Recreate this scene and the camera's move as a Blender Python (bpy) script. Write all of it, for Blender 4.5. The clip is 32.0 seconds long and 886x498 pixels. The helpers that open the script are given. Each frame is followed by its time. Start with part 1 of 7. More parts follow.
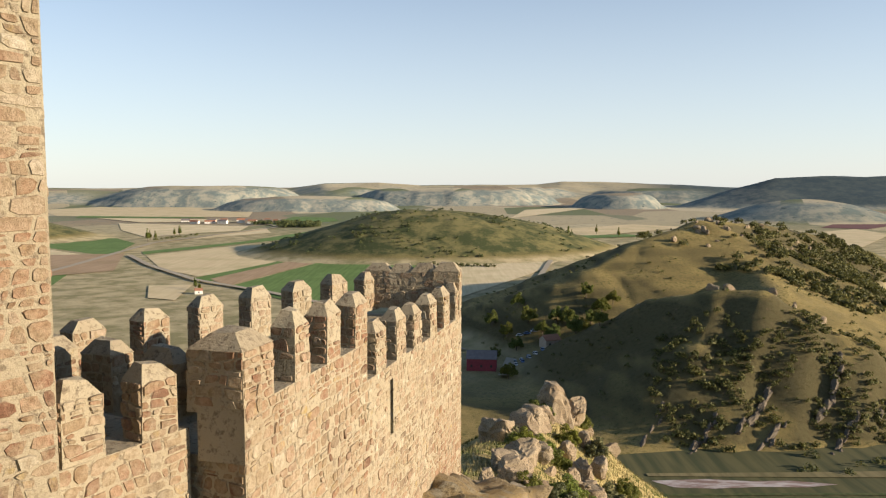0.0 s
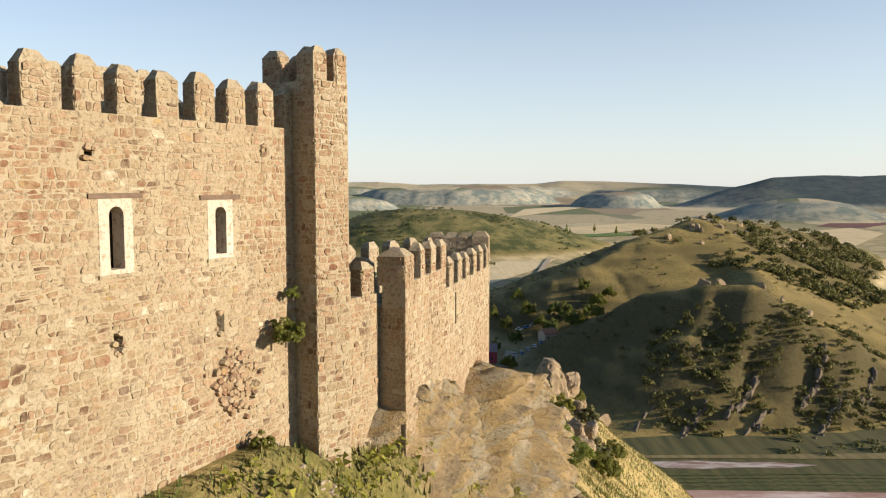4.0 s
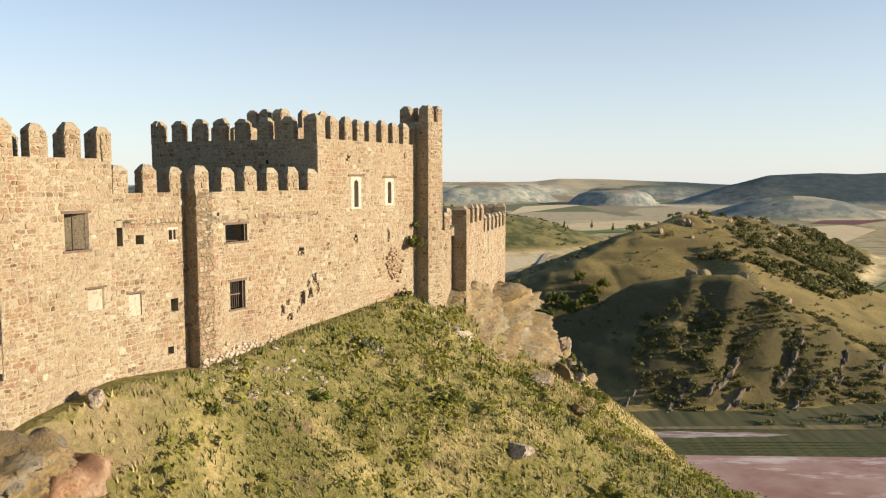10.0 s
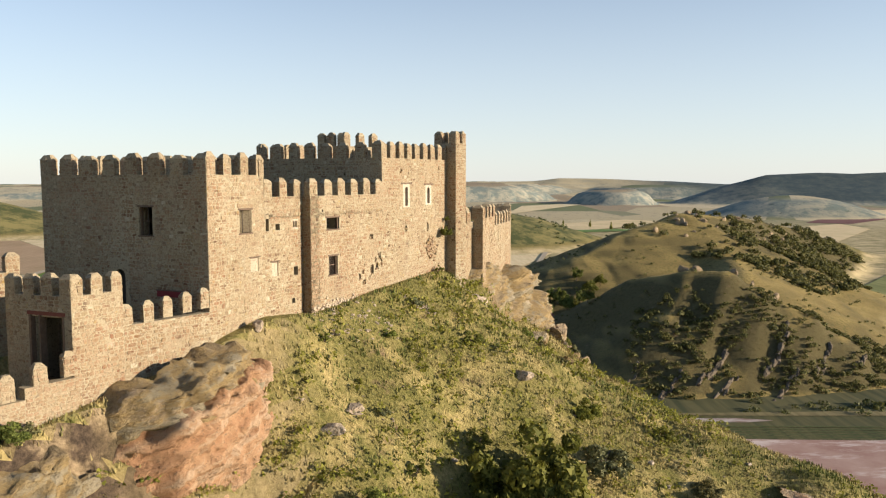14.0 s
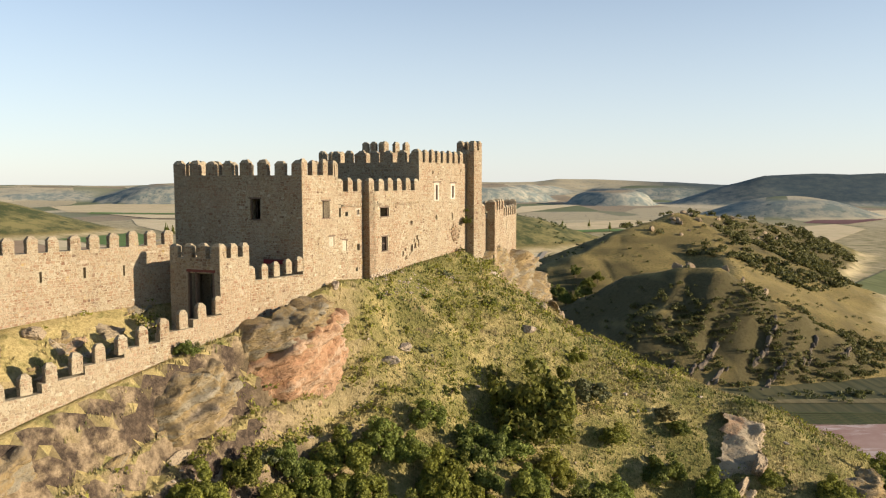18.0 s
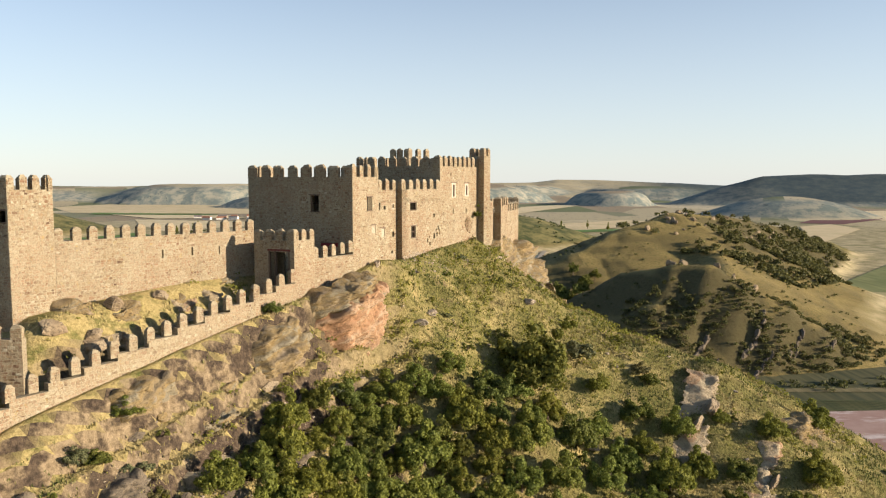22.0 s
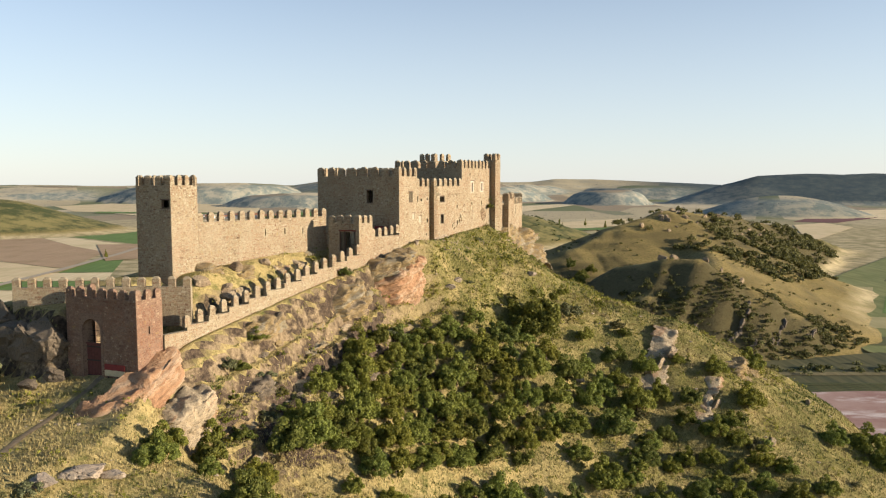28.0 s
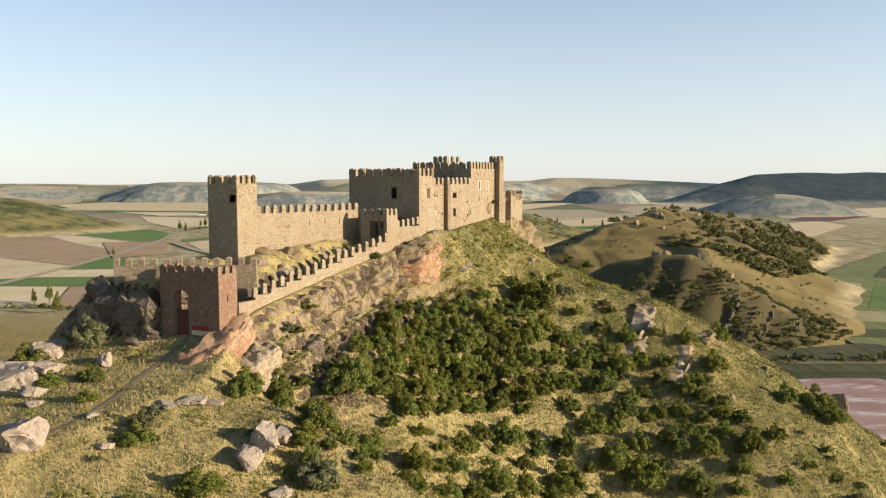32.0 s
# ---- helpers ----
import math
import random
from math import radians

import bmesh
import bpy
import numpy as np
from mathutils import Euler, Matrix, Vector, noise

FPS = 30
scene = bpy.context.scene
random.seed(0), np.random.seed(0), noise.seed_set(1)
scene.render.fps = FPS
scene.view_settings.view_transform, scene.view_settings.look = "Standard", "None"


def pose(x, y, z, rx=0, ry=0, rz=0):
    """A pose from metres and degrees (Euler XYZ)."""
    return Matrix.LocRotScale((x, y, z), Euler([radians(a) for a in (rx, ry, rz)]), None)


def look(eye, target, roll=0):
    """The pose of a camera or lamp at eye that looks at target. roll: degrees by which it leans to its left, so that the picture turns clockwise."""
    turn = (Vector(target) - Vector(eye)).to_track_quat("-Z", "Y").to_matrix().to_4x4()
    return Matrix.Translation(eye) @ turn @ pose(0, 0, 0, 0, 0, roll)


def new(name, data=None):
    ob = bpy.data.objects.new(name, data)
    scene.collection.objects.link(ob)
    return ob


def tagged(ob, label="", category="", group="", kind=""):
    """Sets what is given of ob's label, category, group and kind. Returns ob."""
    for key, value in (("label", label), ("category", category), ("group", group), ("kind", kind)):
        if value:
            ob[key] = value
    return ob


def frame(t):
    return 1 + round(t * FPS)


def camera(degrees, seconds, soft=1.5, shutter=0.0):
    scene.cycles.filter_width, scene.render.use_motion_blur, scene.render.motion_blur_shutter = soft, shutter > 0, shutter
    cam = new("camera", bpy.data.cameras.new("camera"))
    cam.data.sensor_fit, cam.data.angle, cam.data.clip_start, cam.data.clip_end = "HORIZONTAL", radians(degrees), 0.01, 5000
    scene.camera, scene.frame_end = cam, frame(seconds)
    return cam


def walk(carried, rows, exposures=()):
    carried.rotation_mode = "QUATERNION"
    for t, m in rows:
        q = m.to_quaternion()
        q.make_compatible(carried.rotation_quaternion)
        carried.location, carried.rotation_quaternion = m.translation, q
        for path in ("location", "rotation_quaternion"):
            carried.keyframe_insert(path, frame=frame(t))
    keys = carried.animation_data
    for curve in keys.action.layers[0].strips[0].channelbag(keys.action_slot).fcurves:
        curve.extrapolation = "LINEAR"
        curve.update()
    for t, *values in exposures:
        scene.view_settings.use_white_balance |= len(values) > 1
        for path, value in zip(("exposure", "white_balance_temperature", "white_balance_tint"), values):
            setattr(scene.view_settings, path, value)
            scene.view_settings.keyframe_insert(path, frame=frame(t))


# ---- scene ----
cam = camera(58.50, 32.0, 1.2)
# seconds, eye, tilt, heading
PATH = (
    (0, 0.00, -0.00, 100.00, 85.106, -0.000),
    (0.5, -0.25, -1.97, 100.03, 85.101, -0.013),
    (1, -0.51, -3.84, 100.03, 85.096, -0.027),
    (1.5, -0.79, -5.65, 99.99, 85.091, -0.040),
    (2, -1.06, -7.54, 99.96, 85.086, -0.052),
    (2.5, -1.31, -9.49, 99.94, 85.080, -0.064),
    (3, -1.56, -11.49, 99.93, 85.073, -0.076),
    (3.5, -1.80, -13.60, 99.93, 85.067, -0.087),
    (4.5, -2.22, -18.21, 99.95, 85.051, -0.107),
    (5.5, -2.76, -22.63, 99.85, 85.031, -0.127),
    (6.5, -3.41, -26.81, 99.64, 85.008, -0.148),
    (7.5, -3.93, -31.41, 99.48, 84.981, -0.169),
    (8.5, -4.42, -36.16, 99.39, 84.952, -0.190),
    (9.5, -4.95, -40.80, 99.37, 84.924, -0.209),
    (11, -5.82, -47.56, 99.46, 84.887, -0.236),
    (12.5, -6.68, -54.47, 99.73, 84.869, -0.262),
    (14, -7.50, -61.70, 100.00, 84.873, -0.286),
    (15.5, -8.43, -68.81, 100.00, 84.890, -0.303),
    (17, -9.39, -75.80, 99.91, 84.911, -0.312),
    (18.5, -10.29, -82.75, 99.91, 84.934, -0.322),
    (20, -11.13, -89.73, 99.92, 84.955, -0.341),
    (21.5, -11.98, -96.66, 99.92, 84.971, -0.366),
    (23, -12.90, -103.43, 99.98, 84.978, -0.394),
    (24.5, -13.89, -110.14, 100.03, 84.975, -0.422),
    (26, -14.85, -117.06, 100.00, 84.961, -0.448),
    (27.5, -15.80, -124.25, 99.89, 84.938, -0.476),
    (29, -16.76, -131.72, 99.83, 84.909, -0.513),
    (30.5, -17.77, -139.40, 99.85, 84.877, -0.561),
    (32, -18.81, -147.20, 99.93, 84.842, -0.613),
)
walk(cam, [(t, pose(x, y, z, rx, 0, rz)) for t, x, y, z, rx, rz in PATH])

# ==== world and sun ====
SUN_AZ, SUN_EL = -15.0, 13.5          # degrees: azimuth from +x towards +y, elevation
world = bpy.data.worlds.new("world")
scene.world = world
world.use_nodes = True
wn = world.node_tree
sky = wn.nodes.new("ShaderNodeTexSky")
sky.sky_type = "NISHITA"
sky.sun_disc = False
sky.sun_elevation = radians(SUN_EL)
sky.sun_rotation = radians(90 - SUN_AZ)
sky.altitude = 0
sky.air_density, sky.dust_density, sky.ozone_density = 0.8, 0.2, 1.8
wn.nodes["Background"].inputs[1].default_value = 0.1
# thin haze whitens the sky all round, thicker towards the horizon
haze = wn.nodes.new("ShaderNodeMix")
haze.data_type = "RGBA"
haze.inputs[7].default_value = (4.0, 4.4, 4.7, 1)
where_up = wn.nodes.new("ShaderNodeTexCoord")
up = wn.nodes.new("ShaderNodeSeparateXYZ")
thick = wn.nodes.new("ShaderNodeMapRange")
thick.interpolation_type = "SMOOTHSTEP"
for k, v in (("From Min", -0.1), ("From Max", 0.45), ("To Min", 0.8), ("To Max", 0.0)):
    thick.inputs[k].default_value = v
wn.links.new(where_up.outputs["Generated"], up.inputs[0])
wn.links.new(up.outputs[2], thick.inputs[0])
wn.links.new(thick.outputs[0], haze.inputs[0])
wn.links.new(sky.outputs[0], haze.inputs[6])
wn.links.new(haze.outputs[2], wn.nodes["Background"].inputs[0])
sun = new("sun", bpy.data.lights.new("sun", "SUN"))
sun.data.energy, sun.data.angle, sun.data.color = 5.0, radians(0.55), (1.0, 0.885, 0.73)
sun_way = Vector((math.cos(radians(SUN_EL)) * math.cos(radians(SUN_AZ)), math.cos(radians(SUN_EL)) * math.sin(radians(SUN_AZ)), math.sin(radians(SUN_EL))))
sun.matrix_world = look(sun_way * 300, (0, 0, 0))
scene.view_settings.exposure = 0.92
scene.view_settings.use_white_balance = True
scene.view_settings.white_balance_temperature, scene.view_settings.white_balance_tint = 6800, 12


# ==== materials ====
def material(name, rough=0.9):
    m = bpy.data.materials.new(name)
    m.use_nodes = True
    t = m.node_tree
    b = t.nodes["Principled BSDF"]
    b.inputs["Roughness"].default_value = rough
    b.inputs["Specular IOR Level"].default_value = 0.25
    return m, t, b


def node(t, kind, **sets):
    n = t.nodes.new(kind)
    for k, v in sets.items():
        n.inputs[k].default_value = v
    return n


def coords(t, scale):
    """World-size coordinates of a mesh that stands unscaled."""
    g = t.nodes.new("ShaderNodeNewGeometry")
    mp = t.nodes.new("ShaderNodeMapping")
    mp.inputs["Scale"].default_value = scale if isinstance(scale, tuple) else (scale,) * 3
    t.links.new(g.outputs["Position"], mp.inputs[0])
    return mp.outputs[0]


def noise_of(t, scale, detail=4.0, rough=0.55):
    n = node(t, "ShaderNodeTexNoise", Scale=1.0, Detail=detail, Roughness=rough)
    t.links.new(coords(t, scale), n.inputs["Vector"])
    return n.outputs["Fac"]


def ramp(t, fac, stops, kind="LINEAR"):
    r = t.nodes.new("ShaderNodeValToRGB")
    r.color_ramp.interpolation = kind
    e = r.color_ramp.elements
    while len(e) < len(stops):
        e.new(0.5)
    for k, (p, c) in enumerate(stops):
        e[k].position = p
        e[k].color = (*c, 1) if len(c) == 3 else c
    t.links.new(fac, r.inputs[0])
    return r.outputs[0]


def mix(t, fac, a, b, kind="MIX"):
    m = t.nodes.new("ShaderNodeMix")
    m.data_type, m.blend_type = "RGBA", kind
    for k, v in ((0, fac), (6, a), (7, b)):
        if isinstance(v, (int, float)):
            m.inputs[k].default_value = v
        elif isinstance(v, tuple):
            m.inputs[k].default_value = (*v, 1)
        else:
            t.links.new(v, m.inputs[k])
    return m.outputs[2]


def span(t, fac, a, b):
    """fac stretched from a..b to 0..1."""
    r = node(t, "ShaderNodeMapRange", **{"From Min": a, "From Max": b})
    t.links.new(fac, r.inputs[0])
    return r.outputs[0]


def bump(t, b, fac, strength=0.5, dist=0.05):
    n = node(t, "ShaderNodeBump", Strength=strength, Distance=dist)
    t.links.new(fac, n.inputs["Height"])
    t.links.new(n.outputs[0], b.inputs["Normal"])


STONE = ((0.0, (0.086, 0.048, 0.029)), (0.1, (0.159, 0.088, 0.052)), (0.22, (0.250, 0.139, 0.081)), (0.34, (0.246, 0.178, 0.101)), (0.5, (0.273, 0.216, 0.132)), (0.62, (0.296, 0.182, 0.110)),
         (0.78, (0.314, 0.259, 0.165)), (0.92, (0.364, 0.317, 0.216)), (1.0, (0.473, 0.437, 0.328)))
REDSTONE = ((0.0, (0.127, 0.069, 0.046)), (0.3, (0.228, 0.128, 0.082)), (0.6, (0.286, 0.176, 0.115)), (0.85, (0.339, 0.236, 0.157)), (1.0, (0.423, 0.345, 0.236)))


def stone_material(name, stops, by):
    m, t, b = material(name, 0.92)
    if by == "island":
        g = t.nodes.new("ShaderNodeNewGeometry")
        rnd = g.outputs["Random Per Island"]
    elif by == "object":
        g = t.nodes.new("ShaderNodeObjectInfo")
        rnd = g.outputs["Random"]
    else:
        rnd = noise_of(t, 2.2, 3)
        rnd = span(t, rnd, 0.3, 0.7)
    c = ramp(t, rnd, stops)
    zone = noise_of(t, 0.16, 3)
    c = mix(t, span(t, zone, 0.47, 0.62), c, mix(t, 0.42, c, (0.27, 0.125, 0.07)))
    bleach = noise_of(t, 0.11, 4, 0.6)
    c = mix(t, span(t, bleach, 0.5, 0.62), c, mix(t, 0.3, c, (0.40, 0.33, 0.225)))
    # old mortar smeared over the stones
    smear = noise_of(t, 2.6, 8, 0.7)
    c = mix(t, span(t, smear, 0.42, 0.57), c, mix(t, 0.6, c, (0.31, 0.245, 0.155) if stops is STONE else (0.18, 0.10, 0.066)))
    wash = noise_of(t, (0.5, 0.5, 0.16), 5, 0.6)
    c = mix(t, span(t, wash, 0.46, 0.62), c, mix(t, 0.4, c, (0.41, 0.335, 0.23) if stops is STONE else (0.3, 0.17, 0.11)))
    grain = noise_of(t, 9, 7, 0.72)
    c = mix(t, span(t, grain, 0.42, 0.66), c, mix(t, 1.0, c, (0.62, 0.57, 0.5), "MULTIPLY"))
    lich = noise_of(t, 1.7, 5, 0.7)
    c = mix(t, span(t, lich, 0.6, 0.7), c, mix(t, 0.6, c, (0.34, 0.24, 0.07)))
    soot = noise_of(t, (0.9, 0.9, 0.25), 4)
    c = mix(t, span(t, soot, 0.6, 0.8), c, mix(t, 0.45, c, (0.12, 0.10, 0.085)))
    t.links.new(c, b.inputs["Base Color"])
    fine = noise_of(t, 16, 8, 0.7)
    bump(t, b, fine, 0.95, 0.045)
    return m


M_STONE = stone_material("rubble_stone", STONE, "island")
M_STONE_OB = stone_material("rubble_stone_single", STONE, "object")
M_RED = stone_material("red_sandstone", REDSTONE, "island")


def mortar_material(name, a, b_, c_):
    m, t, b = material(name, 0.95)
    big = noise_of(t, 0.35, 4)
    fine = noise_of(t, 7, 8, 0.75)
    col = mix(t, span(t, big, 0.35, 0.65), a, b_)
    col = mix(t, span(t, fine, 0.51, 0.62), col, c_)
    t.links.new(col, b.inputs["Base Color"])
    bump(t, b, noise_of(t, 11, 8, 0.7), 0.9, 0.05)
    return m


M_MORTAR = mortar_material("lime_mortar", (0.330, 0.279, 0.185), (0.279, 0.221, 0.140), (0.149, 0.113, 0.073))
M_REDMORTAR = mortar_material("red_mortar", (0.235, 0.158, 0.106), (0.198, 0.121, 0.079), (0.094, 0.058, 0.040))
M_PLASTER = mortar_material("white_plaster", (0.50, 0.43, 0.34), (0.42, 0.35, 0.26), (0.27, 0.21, 0.145))
M_ROCK = mortar_material("sandstone_rock", (0.30, 0.235, 0.15), (0.255, 0.185, 0.112), (0.11, 0.085, 0.06))
M_INFILL = mortar_material("rough_infill", (0.42, 0.35, 0.26), (0.36, 0.285, 0.2), (0.24, 0.18, 0.12))
# dark stone of ribs and ledges, also painted shade on the barbican crag
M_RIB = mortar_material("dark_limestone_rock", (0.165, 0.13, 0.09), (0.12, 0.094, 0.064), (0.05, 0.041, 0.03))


def bedded_material(name, stops, along_):
    """Layered rock: streaks of colour that follow tilted beds, dark cracks, pale bruises."""
    m, t, b = material(name, 0.93)
    g = t.nodes.new("ShaderNodeNewGeometry")
    xyz = t.nodes.new("ShaderNodeCombineXYZ")
    plunge = 0.42
    bed = Vector((-along_[0] * plunge, -along_[1] * plunge, 1)).normalized()
    for k, (d, f) in enumerate((((*along_, 0), 0.16), ((along_[1], -along_[0], 0), 0.3), (tuple(bed), 1.25))):
        q = t.nodes.new("ShaderNodeVectorMath")
        q.operation = "DOT_PRODUCT"
        q.inputs[1].default_value = tuple(v * f for v in d)
        t.links.new(g.outputs["Position"], q.inputs[0])
        t.links.new(q.outputs["Value"], xyz.inputs[k])
    n = node(t, "ShaderNodeTexNoise", Scale=1.0, Detail=7.0, Roughness=0.62)
    t.links.new(xyz.outputs[0], n.inputs["Vector"])
    c = ramp(t, span(t, n.outputs["Fac"], 0.3, 0.7), stops)
    fine = noise_of(t, 5.0, 8, 0.7)
    c = mix(t, span(t, fine, 0.54, 0.66), c, mix(t, 0.65, c, (0.09, 0.065, 0.045)))
    pale = noise_of(t, 0.5, 5, 0.65)
    c = mix(t, span(t, pale, 0.58, 0.7), c, mix(t, 0.5, c, (0.42, 0.335, 0.25)))
    t.links.new(c, b.inputs["Base Color"])
    ridged = node(t, "ShaderNodeMath")
    ridged.operation = "MULTIPLY_ADD"
    ridged.inputs[1].default_value = 1.6
    t.links.new(n.outputs["Fac"], ridged.inputs[0])
    t.links.new(fine, ridged.inputs[2])
    bump(t, b, ridged.outputs[0], 1.0, 0.2)
    return m


AXIS = (0.507, 0.862)           # level direction of the rock beds
M_REDBED = bedded_material("red_bedded_rock", ((0.0, (0.176, 0.099, 0.055)), (0.3, (0.338, 0.186, 0.099)), (0.55, (0.378, 0.230, 0.128)), (0.75, (0.418, 0.297, 0.190)), (1.0, (0.290, 0.150, 0.077))), AXIS)
M_TANBED = bedded_material("tan_bedded_rock", ((0.0, (0.092, 0.073, 0.047)), (0.3, (0.241, 0.181, 0.102)), (0.5, (0.284, 0.200, 0.088)), (0.7, (0.255, 0.215, 0.140)), (1.0, (0.319, 0.268, 0.183))), AXIS)
M_PALEBED = bedded_material("pale_bedded_rock", ((0.0, (0.172, 0.127, 0.078)), (0.3, (0.345, 0.270, 0.168)), (0.6, (0.425, 0.339, 0.218)), (0.8, (0.368, 0.230, 0.129)), (1.0, (0.299, 0.236, 0.151))), AXIS)
M_GREYROCK = mortar_material("grey_limestone_rock", (0.37, 0.305, 0.225), (0.31, 0.245, 0.175), (0.13, 0.105, 0.08))


def plain(name, color, rough=0.8, var=0.25, scale=3.0):
    m, t, b = material(name, rough)
    d = tuple(v * (1 - var) for v in color)
    c = mix(t, span(t, noise_of(t, scale, 6, 0.65), 0.3, 0.7), d, color)
    t.links.new(c, b.inputs["Base Color"])
    bump(t, b, noise_of(t, scale * 6, 5), 0.3, 0.02)
    return m


M_WOOD = plain("weathered_wood", (0.16, 0.11, 0.075), 0.85, 0.4, 5)
M_DOOR = plain("dark_red_door", (0.13, 0.045, 0.035), 0.7, 0.35, 4)
# near-black colour that stands in for the shade inside openings
M_DARK = plain("painted_dark_interior", (0.06, 0.05, 0.04), 0.95, 0.3, 1)
M_TILE = plain("roof_tile", (0.36, 0.17, 0.10), 0.85, 0.35, 2)
M_IRON = plain("rusty_iron", (0.06, 0.045, 0.035), 0.7, 0.4, 8)


# ==== numeric helpers ====
def lattice(ix, iy, seed):
    h = np.sin(ix * 127.1 + iy * 311.7 + seed * 74.7) * 43758.5453
    return h - np.floor(h)


def vnoise(x, y, seed=0.0):
    """Smooth value noise, 0 to 1."""
    xi, yi = np.floor(x), np.floor(y)
    fx, fy = x - xi, y - yi
    fx, fy = fx * fx * (3 - 2 * fx), fy * fy * (3 - 2 * fy)
    a = lattice(xi, yi, seed) * (1 - fx) + lattice(xi + 1, yi, seed) * fx
    b = lattice(xi, yi + 1, seed) * (1 - fx) + lattice(xi + 1, yi + 1, seed) * fx
    return a * (1 - fy) + b * fy


def fbm(x, y, octaves=4, seed=0.0):
    s, a, n = 0.0, 1.0, 0.0
    for k in range(octaves):
        s = s + a * (vnoise(x * 2 ** k, y * 2 ** k, seed + k * 3.1) - 0.5)
        n += a
        a *= 0.5
    return s / n


def step(a, b, x):
    t = np.clip((x - a) / (b - a), 0, 1)
    return t * t * (3 - 2 * t)


def smax(a, b, k):
    h = np.clip(0.5 + 0.5 * (a - b) / k, 0, 1)
    return b + (a - b) * h + k * h * (1 - h)


def ridge(x, y, line, slope):
    """Height of a ridge along a line of (x, y, z) that falls off with the given slope."""
    best = None
    for (x0, y0, z0), (x1, y1, z1) in zip(line, line[1:]):
        dx, dy = x1 - x0, y1 - y0
        t = np.clip(((x - x0) * dx + (y - y0) * dy) / (dx * dx + dy * dy), 0, 1)
        d = np.hypot(x - x0 - t * dx, y - y0 - t * dy)
        h = z0 + t * (z1 - z0) - (np.sqrt(d * d + 36) - 6) * slope
        best = h if best is None else np.maximum(best, h)
    return best


# ==== the lie of the land ====
AX, AY = 0.507, 0.862          # the castle's long axis, away from the gate


def along(s, o):
    """Plan point s metres along the long south-east front and o metres out from it."""
    return (-12 + AX * s + AY * o, 1 + AY * s - AX * o)


def ledges(q, h, cut):
    """How far a bed of the given height rises over or falls under an even slope at height q."""
    f = q / h - np.floor(q / h)
    return h * (step(cut, 1.0, f) - f)


def castle_hill(x, y):
    s = (x + 12) * AX + (y - 1) * AY
    o = (x + 12) * AY - (y - 1) * AX
    s = s + 2.5 * fbm(x / 9, y / 9, 3, 5)
    crest = np.interp(s, (-190, -110, -85, -68, -62.5, -60.5, -55, -48, -40, -26, -20, -17, -13, -9, 0, 9, 14, 22, 27, 33, 45, 80, 140),
                      (52, 74, 76.3, 77.5, 79.6, 80.2, 82.6, 84.1, 85.6, 88.1, 89.2, 90.2, 90.9, 90.5, 91.3, 91.9, 90, 87, 84, 74, 62, 38, 0))
    west = np.interp(s, (-190, -110, -70, -64.5, -62.5, -50, -42, -26, -18, 9, 22, 27, 33, 45, 80, 140),
                     (52, 74, 77.5, 79.5, 86.2, 88.5, 89.5, 90.5, 91.5, 91.5, 87, 84, 74, 62, 38, 0))
    bench = np.interp(s, (-56, -48, -25, -20), (0, 4.6, 2.4, 0)) * step(-4.2, -9.5, o)
    w = step(-11.5, -14, o)
    line = np.interp(s, (-57.5, -26.4), (-3.1, -0.95))
    lane = 1.1 * step(line - 0.2, line - 0.9, o) * step(-60, -57, s) * step(-26, -29, s) * step(line - 5, line - 3, o)
    top = crest * (1 - w) + west * w + bench * (1 - w) - lane
    edge = np.interp(s, (-120, -70, -60, -26, -20, -12, 12, 15, 30), (4, 3, -2.3, -0.3, 0.3, 0.8, 0.9, 1.6, 0.5))
    far = np.interp(s, (-120, -66, -50, -20, 20), (-30, -26, -18, -14, -13))
    d = np.maximum(o - edge, 0)
    cliff = np.interp(s, (-110, -68, -58, -30, -20, -14, -7, 8, 12, 16, 24), (0, 0.5, 5.5, 7.5, 5, 3.2, 0.7, 0.2, 1.0, 4, 7))
    slope = np.interp(s, (-150, -66, -35, 60), (0.27, 0.30, 0.68, 0.68))
    dw = np.maximum(far - o, 0)
    drop = cliff * (1 - np.exp(-d / np.interp(s, (-66, -58, -28, -20), (2.0, 4.5, 4.5, 2.0)))) + slope * d + 0.8 * dw
    z = top - drop - 2.6 * np.exp(-((s + 7) / 6) ** 2) * step(6, 12, o) * step(36, 24, o)
    # rock beds crop out in ledges under the outer wall
    craggy = step(-66, -60, s) * step(-12, -19, s) * step(0.1, 1.2, d) * step(19, 9, d) * step(0.36, 0.5, vnoise(x / 7, y / 7, 41) + 0.25 * step(8, 2, d))
    bed = z - 0.2 * s + 1.6 * fbm(x / 6, y / 6, 4, 42)
    z = z + craggy * (0.9 * ledges(bed, 2.3, 0.55) + 0.35 * ledges(bed + 0.4 * fbm(x / 1.5, y / 1.5, 2, 43), 0.8, 0.6))
    # the grassy spur below the turret and the rocky shoulder beyond the end tower
    wx, wy = x + 3.0 * fbm(x / 14, y / 14, 3, 21), y + 3.0 * fbm(x / 14 + 9, y / 14, 3, 22)
    spur = ridge(wx, wy, ((-6, 7, 86), (5, 5.5, 82.8), (12, 2, 80.3), (20.5, -2.5, 77.9), (22.5, -3.5, 75.5), (25, -3.5, 67.5), (33, -1, 59), (58, 20, 46), (85, 60, 28), (103, 90, 18), (125, 130, 3)), 0.70)
    nose = ridge(wx, wy, ((-2, 20, 86), (0, 34, 82.5), (2, 60, 77), (8, 100, 67), (17, 125, 61.5), (24, 138, 48), (40, 160, 15)), 0.95)
    z = smax(smax(z, spur, 2.0), nose, 2.0)
